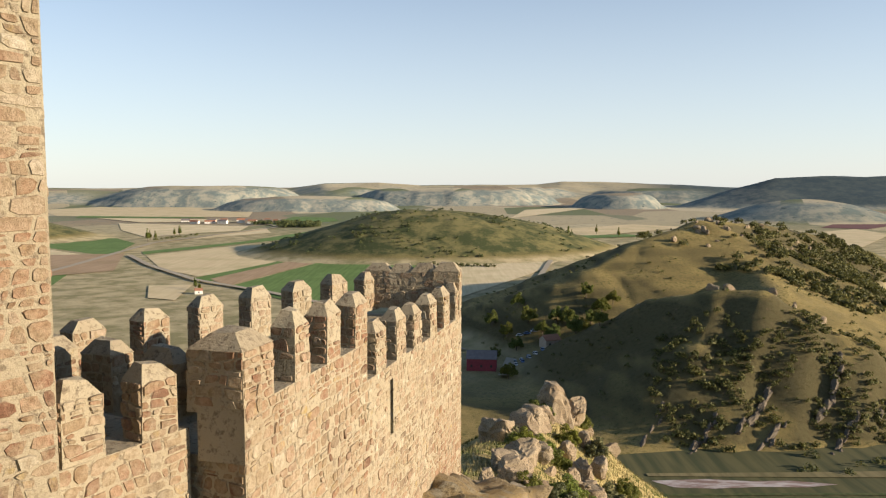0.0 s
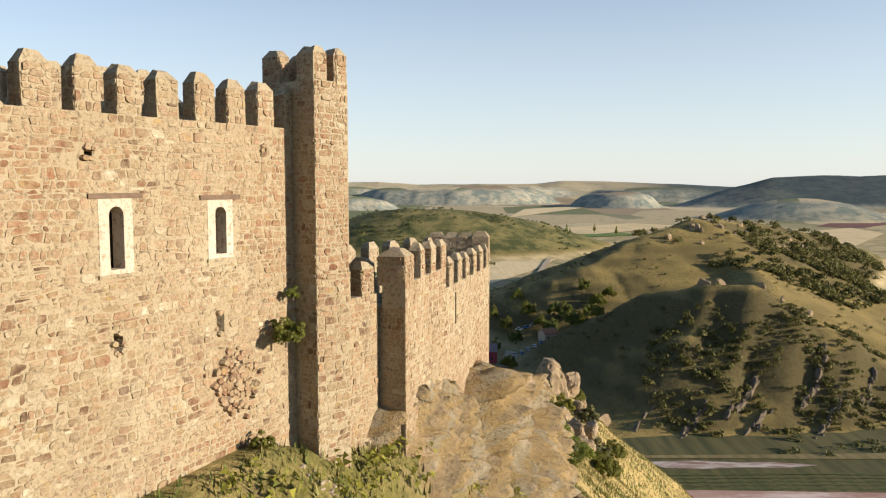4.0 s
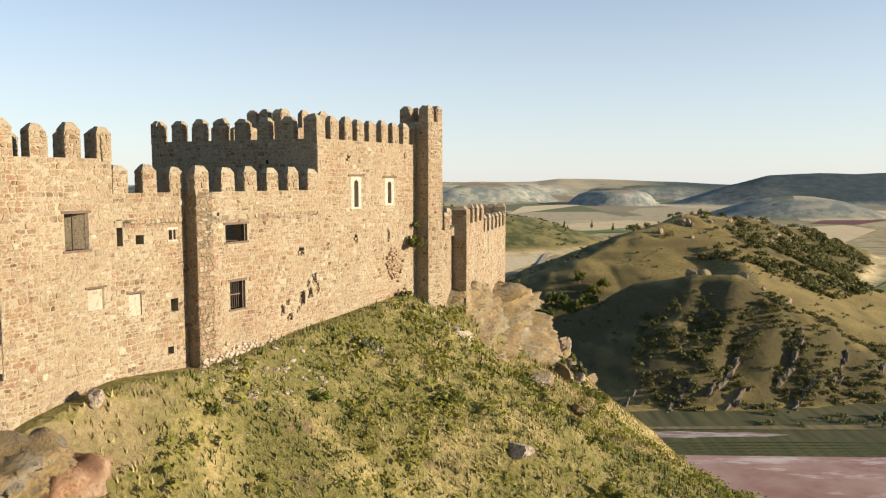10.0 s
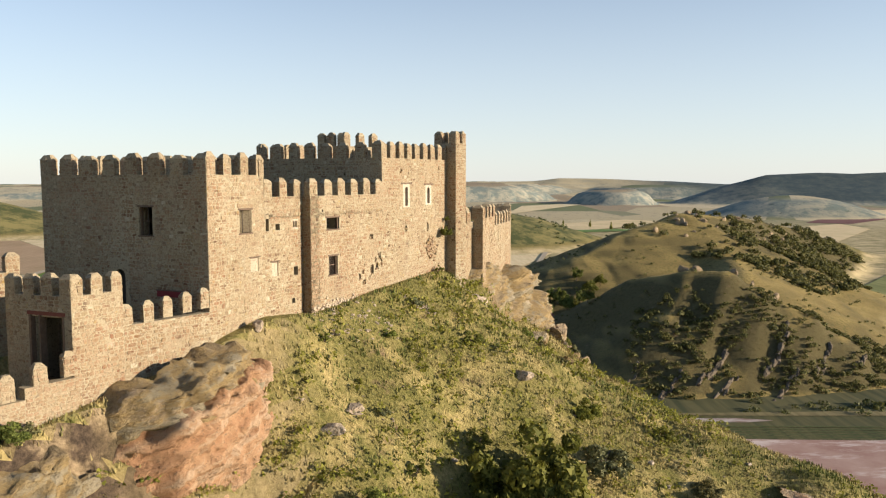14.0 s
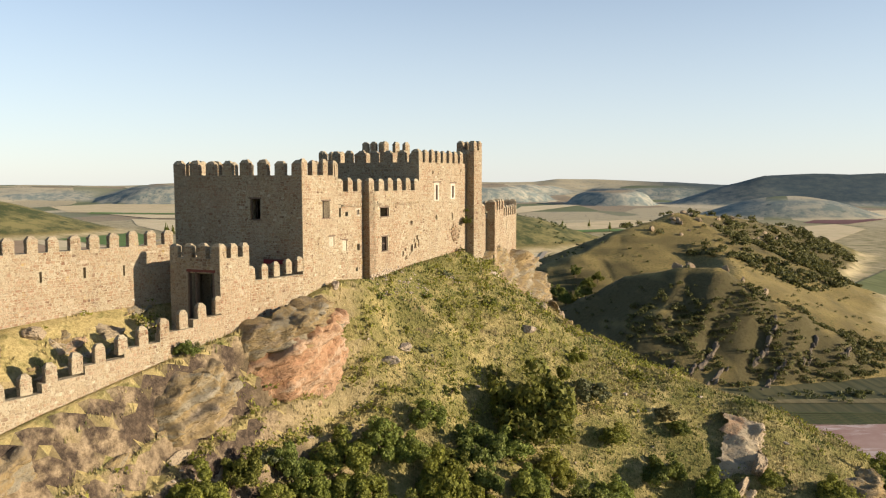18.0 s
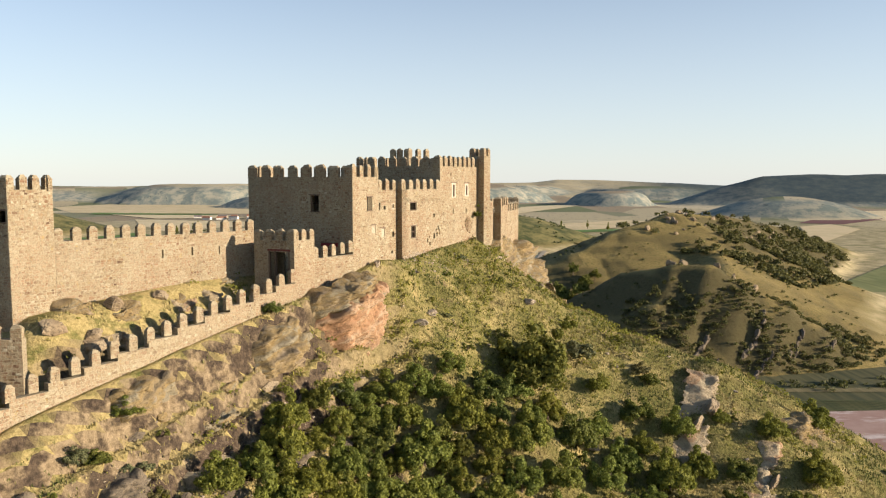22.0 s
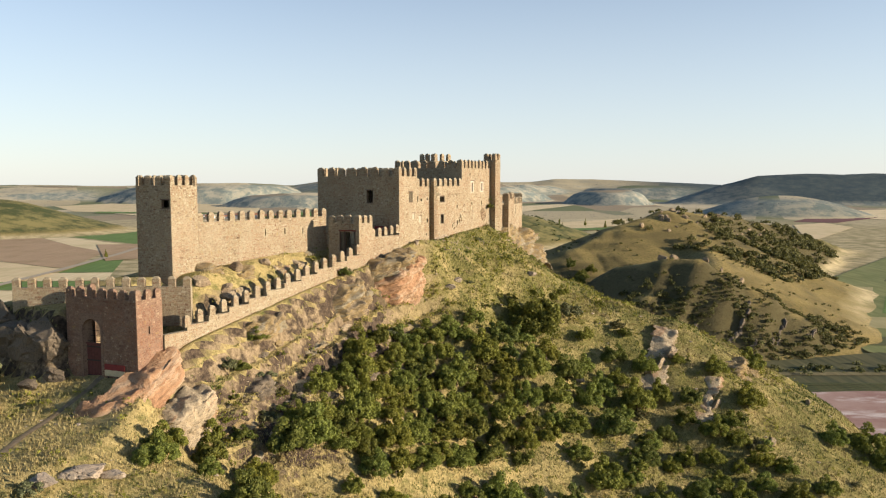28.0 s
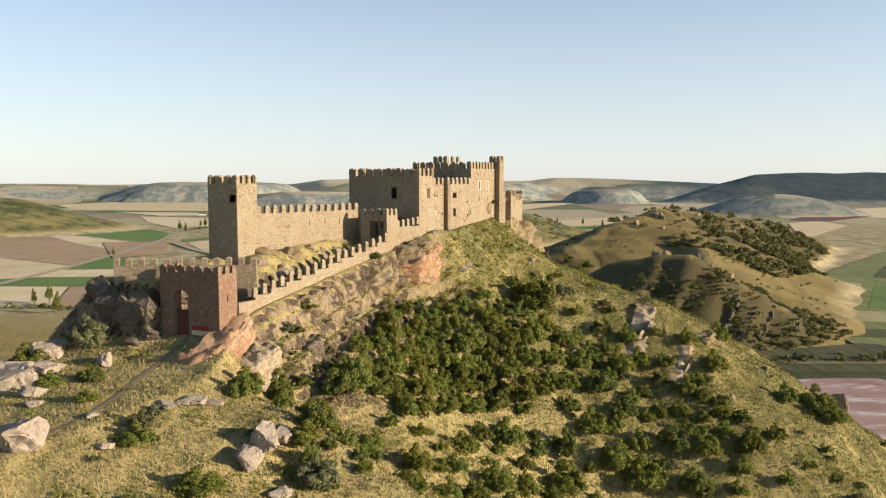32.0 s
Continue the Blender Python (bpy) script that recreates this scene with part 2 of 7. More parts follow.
    rough = np.clip(d + dw, 0, 12) / 12
    return z + rough * (3.2 * fbm(x / 16, y / 16, 4, 1) + 1.3 * fbm(x / 4.5, y / 4.5, 3, 2)) + 0.35 * fbm(x / 2.0, y / 2.0, 3, 8) * np.clip(d + dw + 0.1, 0, 1)


def land(x, y):
    x, y = np.asarray(x, float), np.asarray(y, float)
    r = np.hypot(x, y + 60)
    base = 4 + 0 * r
    # near hill across the valley, with its lower bench and cliffs
    warp = 26 * fbm(x / 90, y / 90, 4, 6)
    hx, hy = x + warp, y + 22 * fbm(x / 80 + 40, y / 80, 4, 7)
    h1 = ridge(hx, hy, ((45, 490, 16), (68, 492, 31), (95, 500, 46), (140, 535, 62), (182, 560, 72)), 0.42)
    # its wooded eastern end falls steeply to the meadows
    h3 = ridge(hx, hy, ((182, 560, 72), (235, 625, 67), (310, 725, 57), (400, 815, 41), (470, 880, 23), (550, 950, 2)), 0.62)
    # the lower shoulder in front: a crest that runs down to the east over a steep shaded face
    h2 = ridge(hx, hy, ((190, 555, 62), (196, 480, 45), (172, 400, 42)), 0.4)
    h4 = ridge(x + 0.35 * warp, hy, ((66, 404, 18), (85, 394, 31), (103, 382, 43), (126, 364, 50.5), (143, 356, 51), (165, 342, 38), (180, 333, 28), (198, 328, 15), (222, 322, 3)), 0.63)
    h5 = ridge(x + 0.35 * warp, hy, ((126, 362, 48), (106, 330, 32), (88, 298, 15), (76, 270, 2)), 0.5)
    near = smax(smax(smax(smax(h1, h2, 5), h4, 3), h5, 4), h3, 4) + (2.6 * fbm(x / 40, y / 40, 5, 9) + 1.5 * fbm(x / 9, y / 9, 3, 10)) * step(240, 300, y)
    near = near + 0.1 * ledges(near + 3 * fbm(x / 60, y / 60, 3, 44), 7.0, 0.6) * step(8, 14, near)
    # slanting rocky gullies on that face
    f = (0.86 * x - 0.5 * (y - 300) + 5 * fbm(x / 20, y / 20, 3, 45)) / 21
    cell = lattice(np.floor(f), 0 * f, 3.0)
    f = f - np.floor(f)
    near = near + (1.2 + 2.6 * cell) * (np.where(f < 0.78, f / 0.78, (1 - f) / 0.22) - 0.62) * step(268, 284, y) * step(362, 338, y) * step(85, 110, x) * step(240, 215, x)
    # middle hill and a low one to the west
    e = ((x + 10 - 0.15 * (y - 1090)) / 215) ** 2 + ((y - 1110) / 165) ** 2
    mid = 3.5 + (58 + 14 * fbm(x / 90, y / 90, 4, 11)) * np.clip(1 - e / 1.7, 0, 1) ** 1.5
    e = ((x + 905) / 260) ** 2 + ((y - 1320) / 190) ** 2
    mid = np.maximum(mid, 3.5 + (62 + 22 * fbm(x / 110, y / 110, 4, 12)) * np.clip(1 - e / 1.7, 0, 1) ** 1.4)
    e = ((x - 905) / 190) ** 2 + ((y - 1980) / 170) ** 2
    mid = np.maximum(mid, 3.5 + 52 * np.clip(1 - e / 1.6, 0, 1) ** 1.3)
    # the big hill to the east and the far table land
    big = ridge(x + 60 * fbm(x / 300, y / 300, 3, 13), y, ((1010, 2900, 50), (1120, 2950, 84), (1230, 2950, 112), (1400, 2950, 120), (1700, 2900, 121), (2300, 2700, 124), (3000, 2400, 124)), 0.32)
    big = np.minimum(big, 121 + 5 * fbm(x / 200, y / 200, 3, 14))
    cut = fbm(x / 900, y / 900, 4, 15)
    way = x / np.maximum(y, 300)
    rim = np.interp(way, (-0.6, -0.19, -0.15, -0.08, -0.03, 0.12, 0.15, 0.2, 0.3, 0.36, 0.6), (56, 58, 86, 92, 74, 80, 98, 96, 78, 62, 62))
    table = 4 + (rim - 4) * step(3300, 4300, r + 1100 * cut) * (1 + 0.06 * fbm(x / 500, y / 500, 3, 16))
    bumps = 3.5 + 0 * r
    for cx, cy, wx, wy, hh in ((-1000, 3250, 430, 360, 86), (-1700, 3300, 420, 330, 64), (-470, 2700, 300, 210, 50), (70, 3350, 430, 280, 74), (640, 2950, 160, 230, 56), (330, 3750, 420, 260, 80), (980, 3700, 420, 300, 72)):
        q = ((x - cx) / wx) ** 2 + ((y - cy) / wy) ** 2 + 0.9 * fbm(x / 260, y / 260, 4, 17)
        bumps = np.maximum(bumps, 3.5 + hh * (1 - np.exp(-2.6 * np.clip(1 - q, 0, 1))))
    far = np.maximum(np.maximum(big, table), bumps)
    far = far + 16 * fbm(x / 240, y / 240, 5, 19) * step(10, 40, far) * step(100, 64, far) * step(1500, 2500, r)
    z = smax(base, near, 4)
    z = np.maximum(z, mid)
    z = np.maximum(z, far)
    return smax(z, castle_hill(x, y), 3)


def ground_z(x, y):
    return float(land(np.array([x]), np.array([y]))[0])


# ==== mesh helpers ====
BASE = {}


class Shape:
    """Collects faces of one mesh."""

    def __init__(self):
        self.v, self.f, self.m = [], [], []

    def poly(self, pts, mat=0):
        k = len(self.v)
        self.v += [tuple(p) for p in pts]
        self.f.append(tuple(range(k, k + len(pts))))
        self.m.append(mat)

    def prism(self, low, high, mat=0, bottom=True):
        """A closed solid between two rings of the same length, low seen counter-clockwise from high."""
        k, n = len(self.v), len(low)
        self.v += [tuple(p) for p in low] + [tuple(p) for p in high]
        for i in range(n):
            j = (i + 1) % n
            self.f.append((k + i, k + j, k + n + j, k + n + i))
            self.m.append(mat)
        self.f.append(tuple(range(k + n, k + 2 * n)))
        self.m.append(mat)
        if bottom:
            self.f.append(tuple(range(k + n - 1, k - 1, -1)))
            self.m.append(mat)

    def block(self, o, u, w, lo, hi, mat=0, flare=0.0):
        """A box: o plan corner, u and w plan edge vectors, from height lo to hi."""
        q = [o, (o[0] + u[0], o[1] + u[1]), (o[0] + u[0] + w[0], o[1] + u[1] + w[1]), (o[0] + w[0], o[1] + w[1])]
        if u[0] * w[1] - u[1] * w[0] < 0:
            q = q[::-1]
        c = (sum(p[0] for p in q) / 4, sum(p[1] for p in q) / 4)
        b = [(p[0] + (p[0] - c[0]) * flare, p[1] + (p[1] - c[1]) * flare, lo) for p in q]
        self.prism(b, [(p[0], p[1], hi) for p in q], mat)

    def mesh(self, name, base=(0, 0, 0)):
        me = bpy.data.meshes.new(name)
        bx, by, bz = base
        me.from_pydata([(x - bx, y - by, z - bz) for x, y, z in self.v], [], self.f)
        if any(self.m):
            me.polygons.foreach_set("material_index", self.m)
        me.update()
        return me


def thing(name, base, label, category, group="", kind=""):
    ob = new(name)
    ob.location = base
    BASE[ob] = base
    return tagged(ob, label, category, group, kind)


def part(name, shape, mats, parent, label="", kind=""):
    """Links a shape as one mesh under a thing or a part."""
    base = BASE[parent]
    ob = new(name, shape.mesh(name, base))
    for m in (mats if isinstance(mats, (list, tuple)) else [mats]):
        ob.data.materials.append(m)
    ob.parent = parent
    BASE[ob] = base
    return tagged(ob, label, kind=kind)


# ==== ground ====
def axis(near, fine, stops):
    """Grid lines: fine between the near bounds, then coarser out to each stop (bound, spacing)."""
    lo, hi = near
    a = list(np.arange(lo, hi + 1e-6, fine))
    for bound, spacing in stops:
        up = a[-1]
        n = max(1, int(round((bound - up) / spacing)))
        a += [up + (bound - up) * (k + 1) / n for k in range(n)]
        down = a[0]
        n = max(1, int(round((down + bound * 0.9) / spacing)))
        a = [down + (-bound * 0.9 - down) * (k + 1) / n for k in range(n)][::-1] + a
    return np.array(a)


def build_ground():
    gx = axis((-75, 60), 0.55, ((130, 1.6), (480, 5), (1300, 22), (4600, 60)))
    gy = np.concatenate([np.linspace(-1500, -240, 24), np.linspace(-200, -126, 30), np.arange(-124, -100, 1.0), np.arange(-100, 30, 0.55), np.arange(30.5, 70, 1.0), np.arange(71, 230, 2.2),
                         np.arange(232, 760, 4.5), np.arange(765, 1500, 14), np.linspace(1520, 4950, 90)])
    X, Y = np.meshgrid(gx, gy)
    Z = land(X, Y)
    nx, ny = len(gx), len(gy)
    co = np.stack([X, Y, Z], -1).reshape(-1, 3)
    i = np.arange(nx * (ny - 1)).reshape(ny - 1, nx)[:, :-1].ravel()
    quads = np.stack([i, i + 1, i + 1 + nx, i + nx], 1)
    me = bpy.data.meshes.new("ground")
    me.vertices.add(len(co))
    me.vertices.foreach_set("co", co.ravel())
    me.loops.add(quads.size)
    me.loops.foreach_set("vertex_index", quads.ravel())
    me.polygons.add(len(quads))
    me.polygons.foreach_set("loop_start", np.arange(0, quads.size, 4))
    cx, cy = X.ravel()[quads[:, 0]], Y.ravel()[quads[:, 0]]
    cs, cd = (cx + 12) * AX + (cy - 1) * AY, (cx + 12) * AY - (cy - 1) * AX
    me.polygons.foreach_set("use_smooth", ~((cs > -64) & (cs < -14) & (cd > -1) & (cd < 14)))
    me.update()
    me.validate()
    ob = new("ground", me)
    me.materials.append(ground_material())
    return tagged(ob, "dry grassy hillside and valley land with bare earth patches", "ground", kind="structure")


def mid_plain(t, xyz):
    """Where the low farmed plain lies."""
    m = node(t, "ShaderNodeMath")
    m.operation = "MULTIPLY"
    t.links.new(span(t, xyz.outputs[1], 330, 480), m.inputs[0])
    t.links.new(span(t, xyz.outputs[2], 12, 7), m.inputs[1])
    return m.outputs[0]


def ground_material():
    m, t, b = material("dry_grassland", 0.95)
    b.inputs["Specular IOR Level"].default_value = 0.1
    vast = noise_of(t, 0.0045, 6, 0.65)
    a = noise_of(t, 0.05, 5, 0.6)
    f = noise_of(t, 0.55, 6, 0.65)
    g = noise_of(t, 4.0, 7, 0.7)
    dry = mix(t, span(t, g, 0.35, 0.7), (0.27, 0.205, 0.08), (0.49, 0.385, 0.17))
    green = mix(t, span(t, g, 0.35, 0.7), (0.06, 0.07, 0.017), (0.15, 0.15, 0.04))
    c = mix(t, span(t, f, 0.48, 0.68), dry, green)
    c = mix(t, span(t, a, 0.5, 0.64), c, dry)
    where = t.nodes.new("ShaderNodeNewGeometry")
    dot = t.nodes.new("ShaderNodeVectorMath")
    dot.operation = "DOT_PRODUCT"
    dot.inputs[1].default_value = (AX, AY, 0)
    t.links.new(where.outputs["Position"], dot.inputs[0])
    lush = node(t, "ShaderNodeMath")
    lush.operation = "MULTIPLY"
    t.links.new(span(t, dot.outputs["Value"], -34, -18), lush.inputs[0])
    t.links.new(span(t, noise_of(t, 0.22, 6, 0.65), 0.33, 0.55), lush.inputs[1])
    xy = t.nodes.new("ShaderNodeSeparateXYZ")
    t.links.new(where.outputs["Position"], xy.inputs[0])
    home = node(t, "ShaderNodeMath")
    home.operation = "MULTIPLY"
    t.links.new(lush.outputs[0], home.inputs[0])
    t.links.new(span(t, xy.outputs[1], 40, 16), home.inputs[1])
    half = node(t, "ShaderNodeMath")
    half.operation = "MULTIPLY"
    half.inputs[1].default_value = 0.9
    t.links.new(home.outputs[0], half.inputs[0])
    c = mix(t, half.outputs[0], c, mix(t, span(t, g, 0.35, 0.7), (0.08, 0.08, 0.022), (0.205, 0.18, 0.058)))
    valley = t.nodes.new("ShaderNodeSeparateXYZ")
    t.links.new(where.outputs["Position"], valley.inputs[0])
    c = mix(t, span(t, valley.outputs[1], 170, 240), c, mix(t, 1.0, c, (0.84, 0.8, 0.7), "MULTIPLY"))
    # dark scrub tone, used on the banks as painted shade too
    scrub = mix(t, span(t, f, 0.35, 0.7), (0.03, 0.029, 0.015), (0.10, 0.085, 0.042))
    pos = t.nodes.new("ShaderNodeNewGeometry")
    xyz = t.nodes.new("ShaderNodeSeparateXYZ")
    t.links.new(pos.outputs["Position"], xyz.inputs[0])
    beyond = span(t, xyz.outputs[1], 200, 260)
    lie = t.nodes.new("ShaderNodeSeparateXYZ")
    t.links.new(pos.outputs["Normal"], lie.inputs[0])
    # steeper ground is darkened, which puts the hillside's shade into its colour
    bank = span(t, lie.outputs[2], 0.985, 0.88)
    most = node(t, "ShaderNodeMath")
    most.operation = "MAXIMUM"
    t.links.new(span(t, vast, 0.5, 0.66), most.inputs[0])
    bank_shade = node(t, "ShaderNodeMath")
    bank_shade.operation = "MULTIPLY"
    bank_shade.inputs[1].default_value = 0.85
    t.links.new(bank, bank_shade.inputs[0])
    t.links.new(bank_shade.outputs[0], most.inputs[1])
    scrub_and_shade = node(t, "ShaderNodeMath")
    scrub_and_shade.operation = "MULTIPLY"
    t.links.new(most.outputs[0], scrub_and_shade.inputs[0])
    t.links.new(beyond, scrub_and_shade.inputs[1])
    c = mix(t, scrub_and_shade.outputs[0], c, scrub)
    c = mix(t, mid_plain(t, xyz), c, mix(t, span(t, a, 0.4, 0.62), (0.46, 0.37, 0.21), (0.24, 0.21, 0.10)))
    # scrubby olive hills in the middle distance
    knolls = node(t, "ShaderNodeMath")
    knolls.operation = "MULTIPLY"
    t.links.new(span(t, xyz.outputs[1], 820, 900), knolls.inputs[0])
    t.links.new(span(t, xyz.outputs[2], 8, 15), knolls.inputs[1])
    moor = noise_of(t, 0.03, 8, 0.7)
    c = mix(t, knolls.outputs[0], c, mix(t, span(t, moor, 0.42, 0.58), (0.055, 0.065, 0.026), (0.185, 0.16, 0.065)))
    # the far table land: pale stubble and grey-green heath, with bluish haze painted in
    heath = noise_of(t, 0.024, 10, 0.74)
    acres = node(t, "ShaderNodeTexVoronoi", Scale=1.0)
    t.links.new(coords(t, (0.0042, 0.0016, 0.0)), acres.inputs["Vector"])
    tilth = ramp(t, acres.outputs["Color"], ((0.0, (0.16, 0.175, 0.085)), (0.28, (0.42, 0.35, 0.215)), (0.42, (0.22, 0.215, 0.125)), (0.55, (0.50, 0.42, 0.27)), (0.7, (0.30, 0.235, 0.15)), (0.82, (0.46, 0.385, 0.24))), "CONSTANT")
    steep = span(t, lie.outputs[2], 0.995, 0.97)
    hazed_heath = mix(t, span(t, heath, 0.42, 0.56), (0.36, 0.335, 0.25), (0.17, 0.20, 0.175))
    upland = mix(t, steep, mix(t, span(t, heath, 0.6, 0.68), tilth, hazed_heath), hazed_heath)
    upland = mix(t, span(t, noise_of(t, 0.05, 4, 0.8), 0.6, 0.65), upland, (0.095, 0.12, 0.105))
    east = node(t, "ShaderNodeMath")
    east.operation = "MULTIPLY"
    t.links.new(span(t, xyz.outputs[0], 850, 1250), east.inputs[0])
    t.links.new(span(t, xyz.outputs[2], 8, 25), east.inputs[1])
    # dark wooded eastern hill, its blue tone again painted haze
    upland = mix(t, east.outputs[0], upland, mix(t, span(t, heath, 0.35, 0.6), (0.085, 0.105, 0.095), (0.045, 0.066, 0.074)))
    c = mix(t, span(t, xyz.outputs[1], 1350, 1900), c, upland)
    soil = mix(t, span(t, g, 0.35, 0.7), (0.095, 0.066, 0.038), (0.22, 0.155, 0.09))
    c = mix(t, span(t, noise_of(t, 0.3, 7, 0.72), 0.6, 0.7), c, soil)
    geo = t.nodes.new("ShaderNodeNewGeometry")
    sep = t.nodes.new("ShaderNodeSeparateXYZ")
    t.links.new(geo.outputs["True Normal"], sep.inputs[0])
    crag = noise_of(t, 2.2, 8, 0.75)
    scree = mix(t, span(t, crag, 0.4, 0.65), (0.04, 0.03, 0.022), (0.13, 0.092, 0.06))
    ledge = mix(t, span(t, crag, 0.38, 0.6), (0.14, 0.10, 0.058), (0.32, 0.24, 0.145))
    rock = mix(t, span(t, noise_of(t, 0.4, 4, 0.6), 0.44, 0.54), ledge, scree)
    rock = mix(t, span(t, dot.outputs["Value"], -26, -32), mix(t, 0.5, c, ledge), rock)
    c = mix(t, span(t, sep.outputs[2], 0.58, 0.42), c, rock)
    out = t.nodes.new("ShaderNodeVectorMath")
    out.operation = "DOT_PRODUCT"
    out.inputs[1].default_value = (AY, -AX, 0)
    t.links.new(where.outputs["Position"], out.inputs[0])
    stony = span(t, noise_of(t, 0.17, 6, 0.7), 0.50, 0.56)
    for q, lo, hi in ((dot.outputs["Value"], -66, -60), (dot.outputs["Value"], -27, -33), (out.outputs["Value"], -10, -8.5), (out.outputs["Value"], 6, 1)):
        both = node(t, "ShaderNodeMath")
        both.operation = "MULTIPLY"
        t.links.new(stony, both.inputs[0])
        t.links.new(span(t, q, lo, hi), both.inputs[1])
        stony = both.outputs[0]
    c = mix(t, stony, c, mix(t, span(t, noise_of(t, 3.2, 8, 0.8), 0.5, 0.62), (0.06, 0.042, 0.03), (0.19, 0.14, 0.095)))
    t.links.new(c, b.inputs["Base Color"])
    bump(t, b, g, 0.8, 0.25)
    return m


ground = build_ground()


# ==== masonry ====
def rubble_cells(length, lo, hi, rnd, w=0.28, h=0.19):
    """Irregular stone outlines that fill a face, laid in wavy courses of uneven height."""
    count = max(2, int(length / 0.7) + 2)
    zs = [lo]
    while zs[-1] < hi - 0.5 * h:
        zs.append(zs[-1] + h * rnd.uniform(0.65, 1.4))
    k = (hi - lo) / (zs[-1] - lo)
    zs = [lo + (z - lo) * k for z in zs]
    lines = []
    for i, z in enumerate(zs):
        amp = 0.0 if i in (0, len(zs) - 1) else 0.36 * h
        lines.append([z + rnd.uniform(-amp, amp) for _ in range(count + 1)])

    def height(line, x):
        f = min(max(x / length, 0.0), 1.0) * (count - 1)
        i = int(f)
        return line[i] + (line[i + 1] - line[i]) * (f - i)
    for low, high in zip(lines, lines[1:]):
        x, s0 = -rnd.uniform(0, w), 0.0
        while x < length - 0.04:
            x1 = x + w * rnd.choice((0.5, 0.7, 0.85, 1.0, 1.0, 1.2, 1.45, 1.9)) * rnd.uniform(0.85, 1.15)
            s1 = rnd.uniform(-0.16, 0.16) * w
            if length - x1 < 0.35 * w:
                x1, s1 = length, 0.0
            a0, b0 = max(0.0, x - s0), max(0.0, x + s0)
            a1, b1 = min(length, x1 - s1), min(length, x1 + s1)
            box = [(a0, height(low, a0)), (a1, height(low, a1)), (b1, height(high, b1)), (b0, height(high, b0))]
            cut = rnd.uniform(0.35, 0.65) if rnd.random() < 0.16 else None
            x, s0 = x1, s1
            if a1 - a0 < 0.05 or b1 - b0 < 0.05:
                continue
            for part_ in ((0.0, cut), (cut, 1.0)) if cut else ((0.0, 1.0),):
                f, g = part_
                mixed = lambda p, q, t: (p[0] + (q[0] - p[0]) * t, p[1] + (q[1] - p[1]) * t)
                quad = [mixed(box[0], box[3], f), mixed(box[1], box[2], f), mixed(box[1], box[2], g), mixed(box[0], box[3], g)]
                poly = []
                for c in range(4):
                    if rnd.random() < 0.6:
                        r = rnd.uniform(0.14, 0.32)
                        poly += [mixed(quad[c], quad[c - 1], r), mixed(quad[c], quad[(c + 1) % 4], r)]
                    else:
                        poly.append(quad[c])
                yield poly


def stones_on(shape, o, u, n, length, lo, hi, holes=(), seed=0, size=1.0, proud=0.016, skew=None):
    """Rubble stones on an upright face: o plan start, u plan direction, n outward direction.
    holes: rectangles (u0, u1, z0, z1) left free."""
    rnd = random.Random(seed)
    for poly in rubble_cells(length, lo, hi, rnd, 0.29 * size, 0.19 * size):
        one_stone(shape, o, u, n, poly, rnd, proud, holes)


def one_stone(shape, o, u, n, poly, rnd, proud, holes=()):
    a, b = min(p[0] for p in poly), max(p[0] for p in poly)
    z0, z1 = min(p[1] for p in poly), max(p[1] for p in poly)
    if b - a < 0.05 or z1 - z0 < 0.05 or rnd.random() < 0.05:
        return False
    if any(b > q[0] - 0.01 and a < q[1] + 0.01 and z1 > q[2] - 0.01 and z0 < q[3] + 0.01 for q in holes):
        return False
    k = len(poly)
    ca, cz = sum(p[0] for p in poly) / k, sum(p[1] for p in poly) / k
    g = 1 - rnd.uniform(0.008, 0.022) / (0.5 * min(b - a, z1 - z0))
    g = max(g, 0.5)
    d = (rnd.uniform(0.2, 1.2) + (1.2 if rnd.random() < 0.08 else 0)) * proud
    t, t2 = rnd.uniform(-0.35, 0.35) * proud, rnd.uniform(-0.35, 0.35) * proud
    at = lambda p, q, w: (o[0] + u[0] * p + n[0] * w, o[1] + u[1] * p + n[1] * w, q)
    low = [at(ca + (p - ca) * g, cz + (q - cz) * g, -0.012) for p, q in poly]
    f = g * rnd.uniform(0.84, 0.94)
    high = [at(ca + (p - ca) * f, cz + (q - cz) * f, d + (t if p > ca else -t) + (t2 if q > cz else -t2)) for p, q in poly]
    if u[0] * n[1] - u[1] * n[0] > 0:
        low, high = low[::-1], high[::-1]
    shape.prism(low, high, 0, bottom=False)
    return True


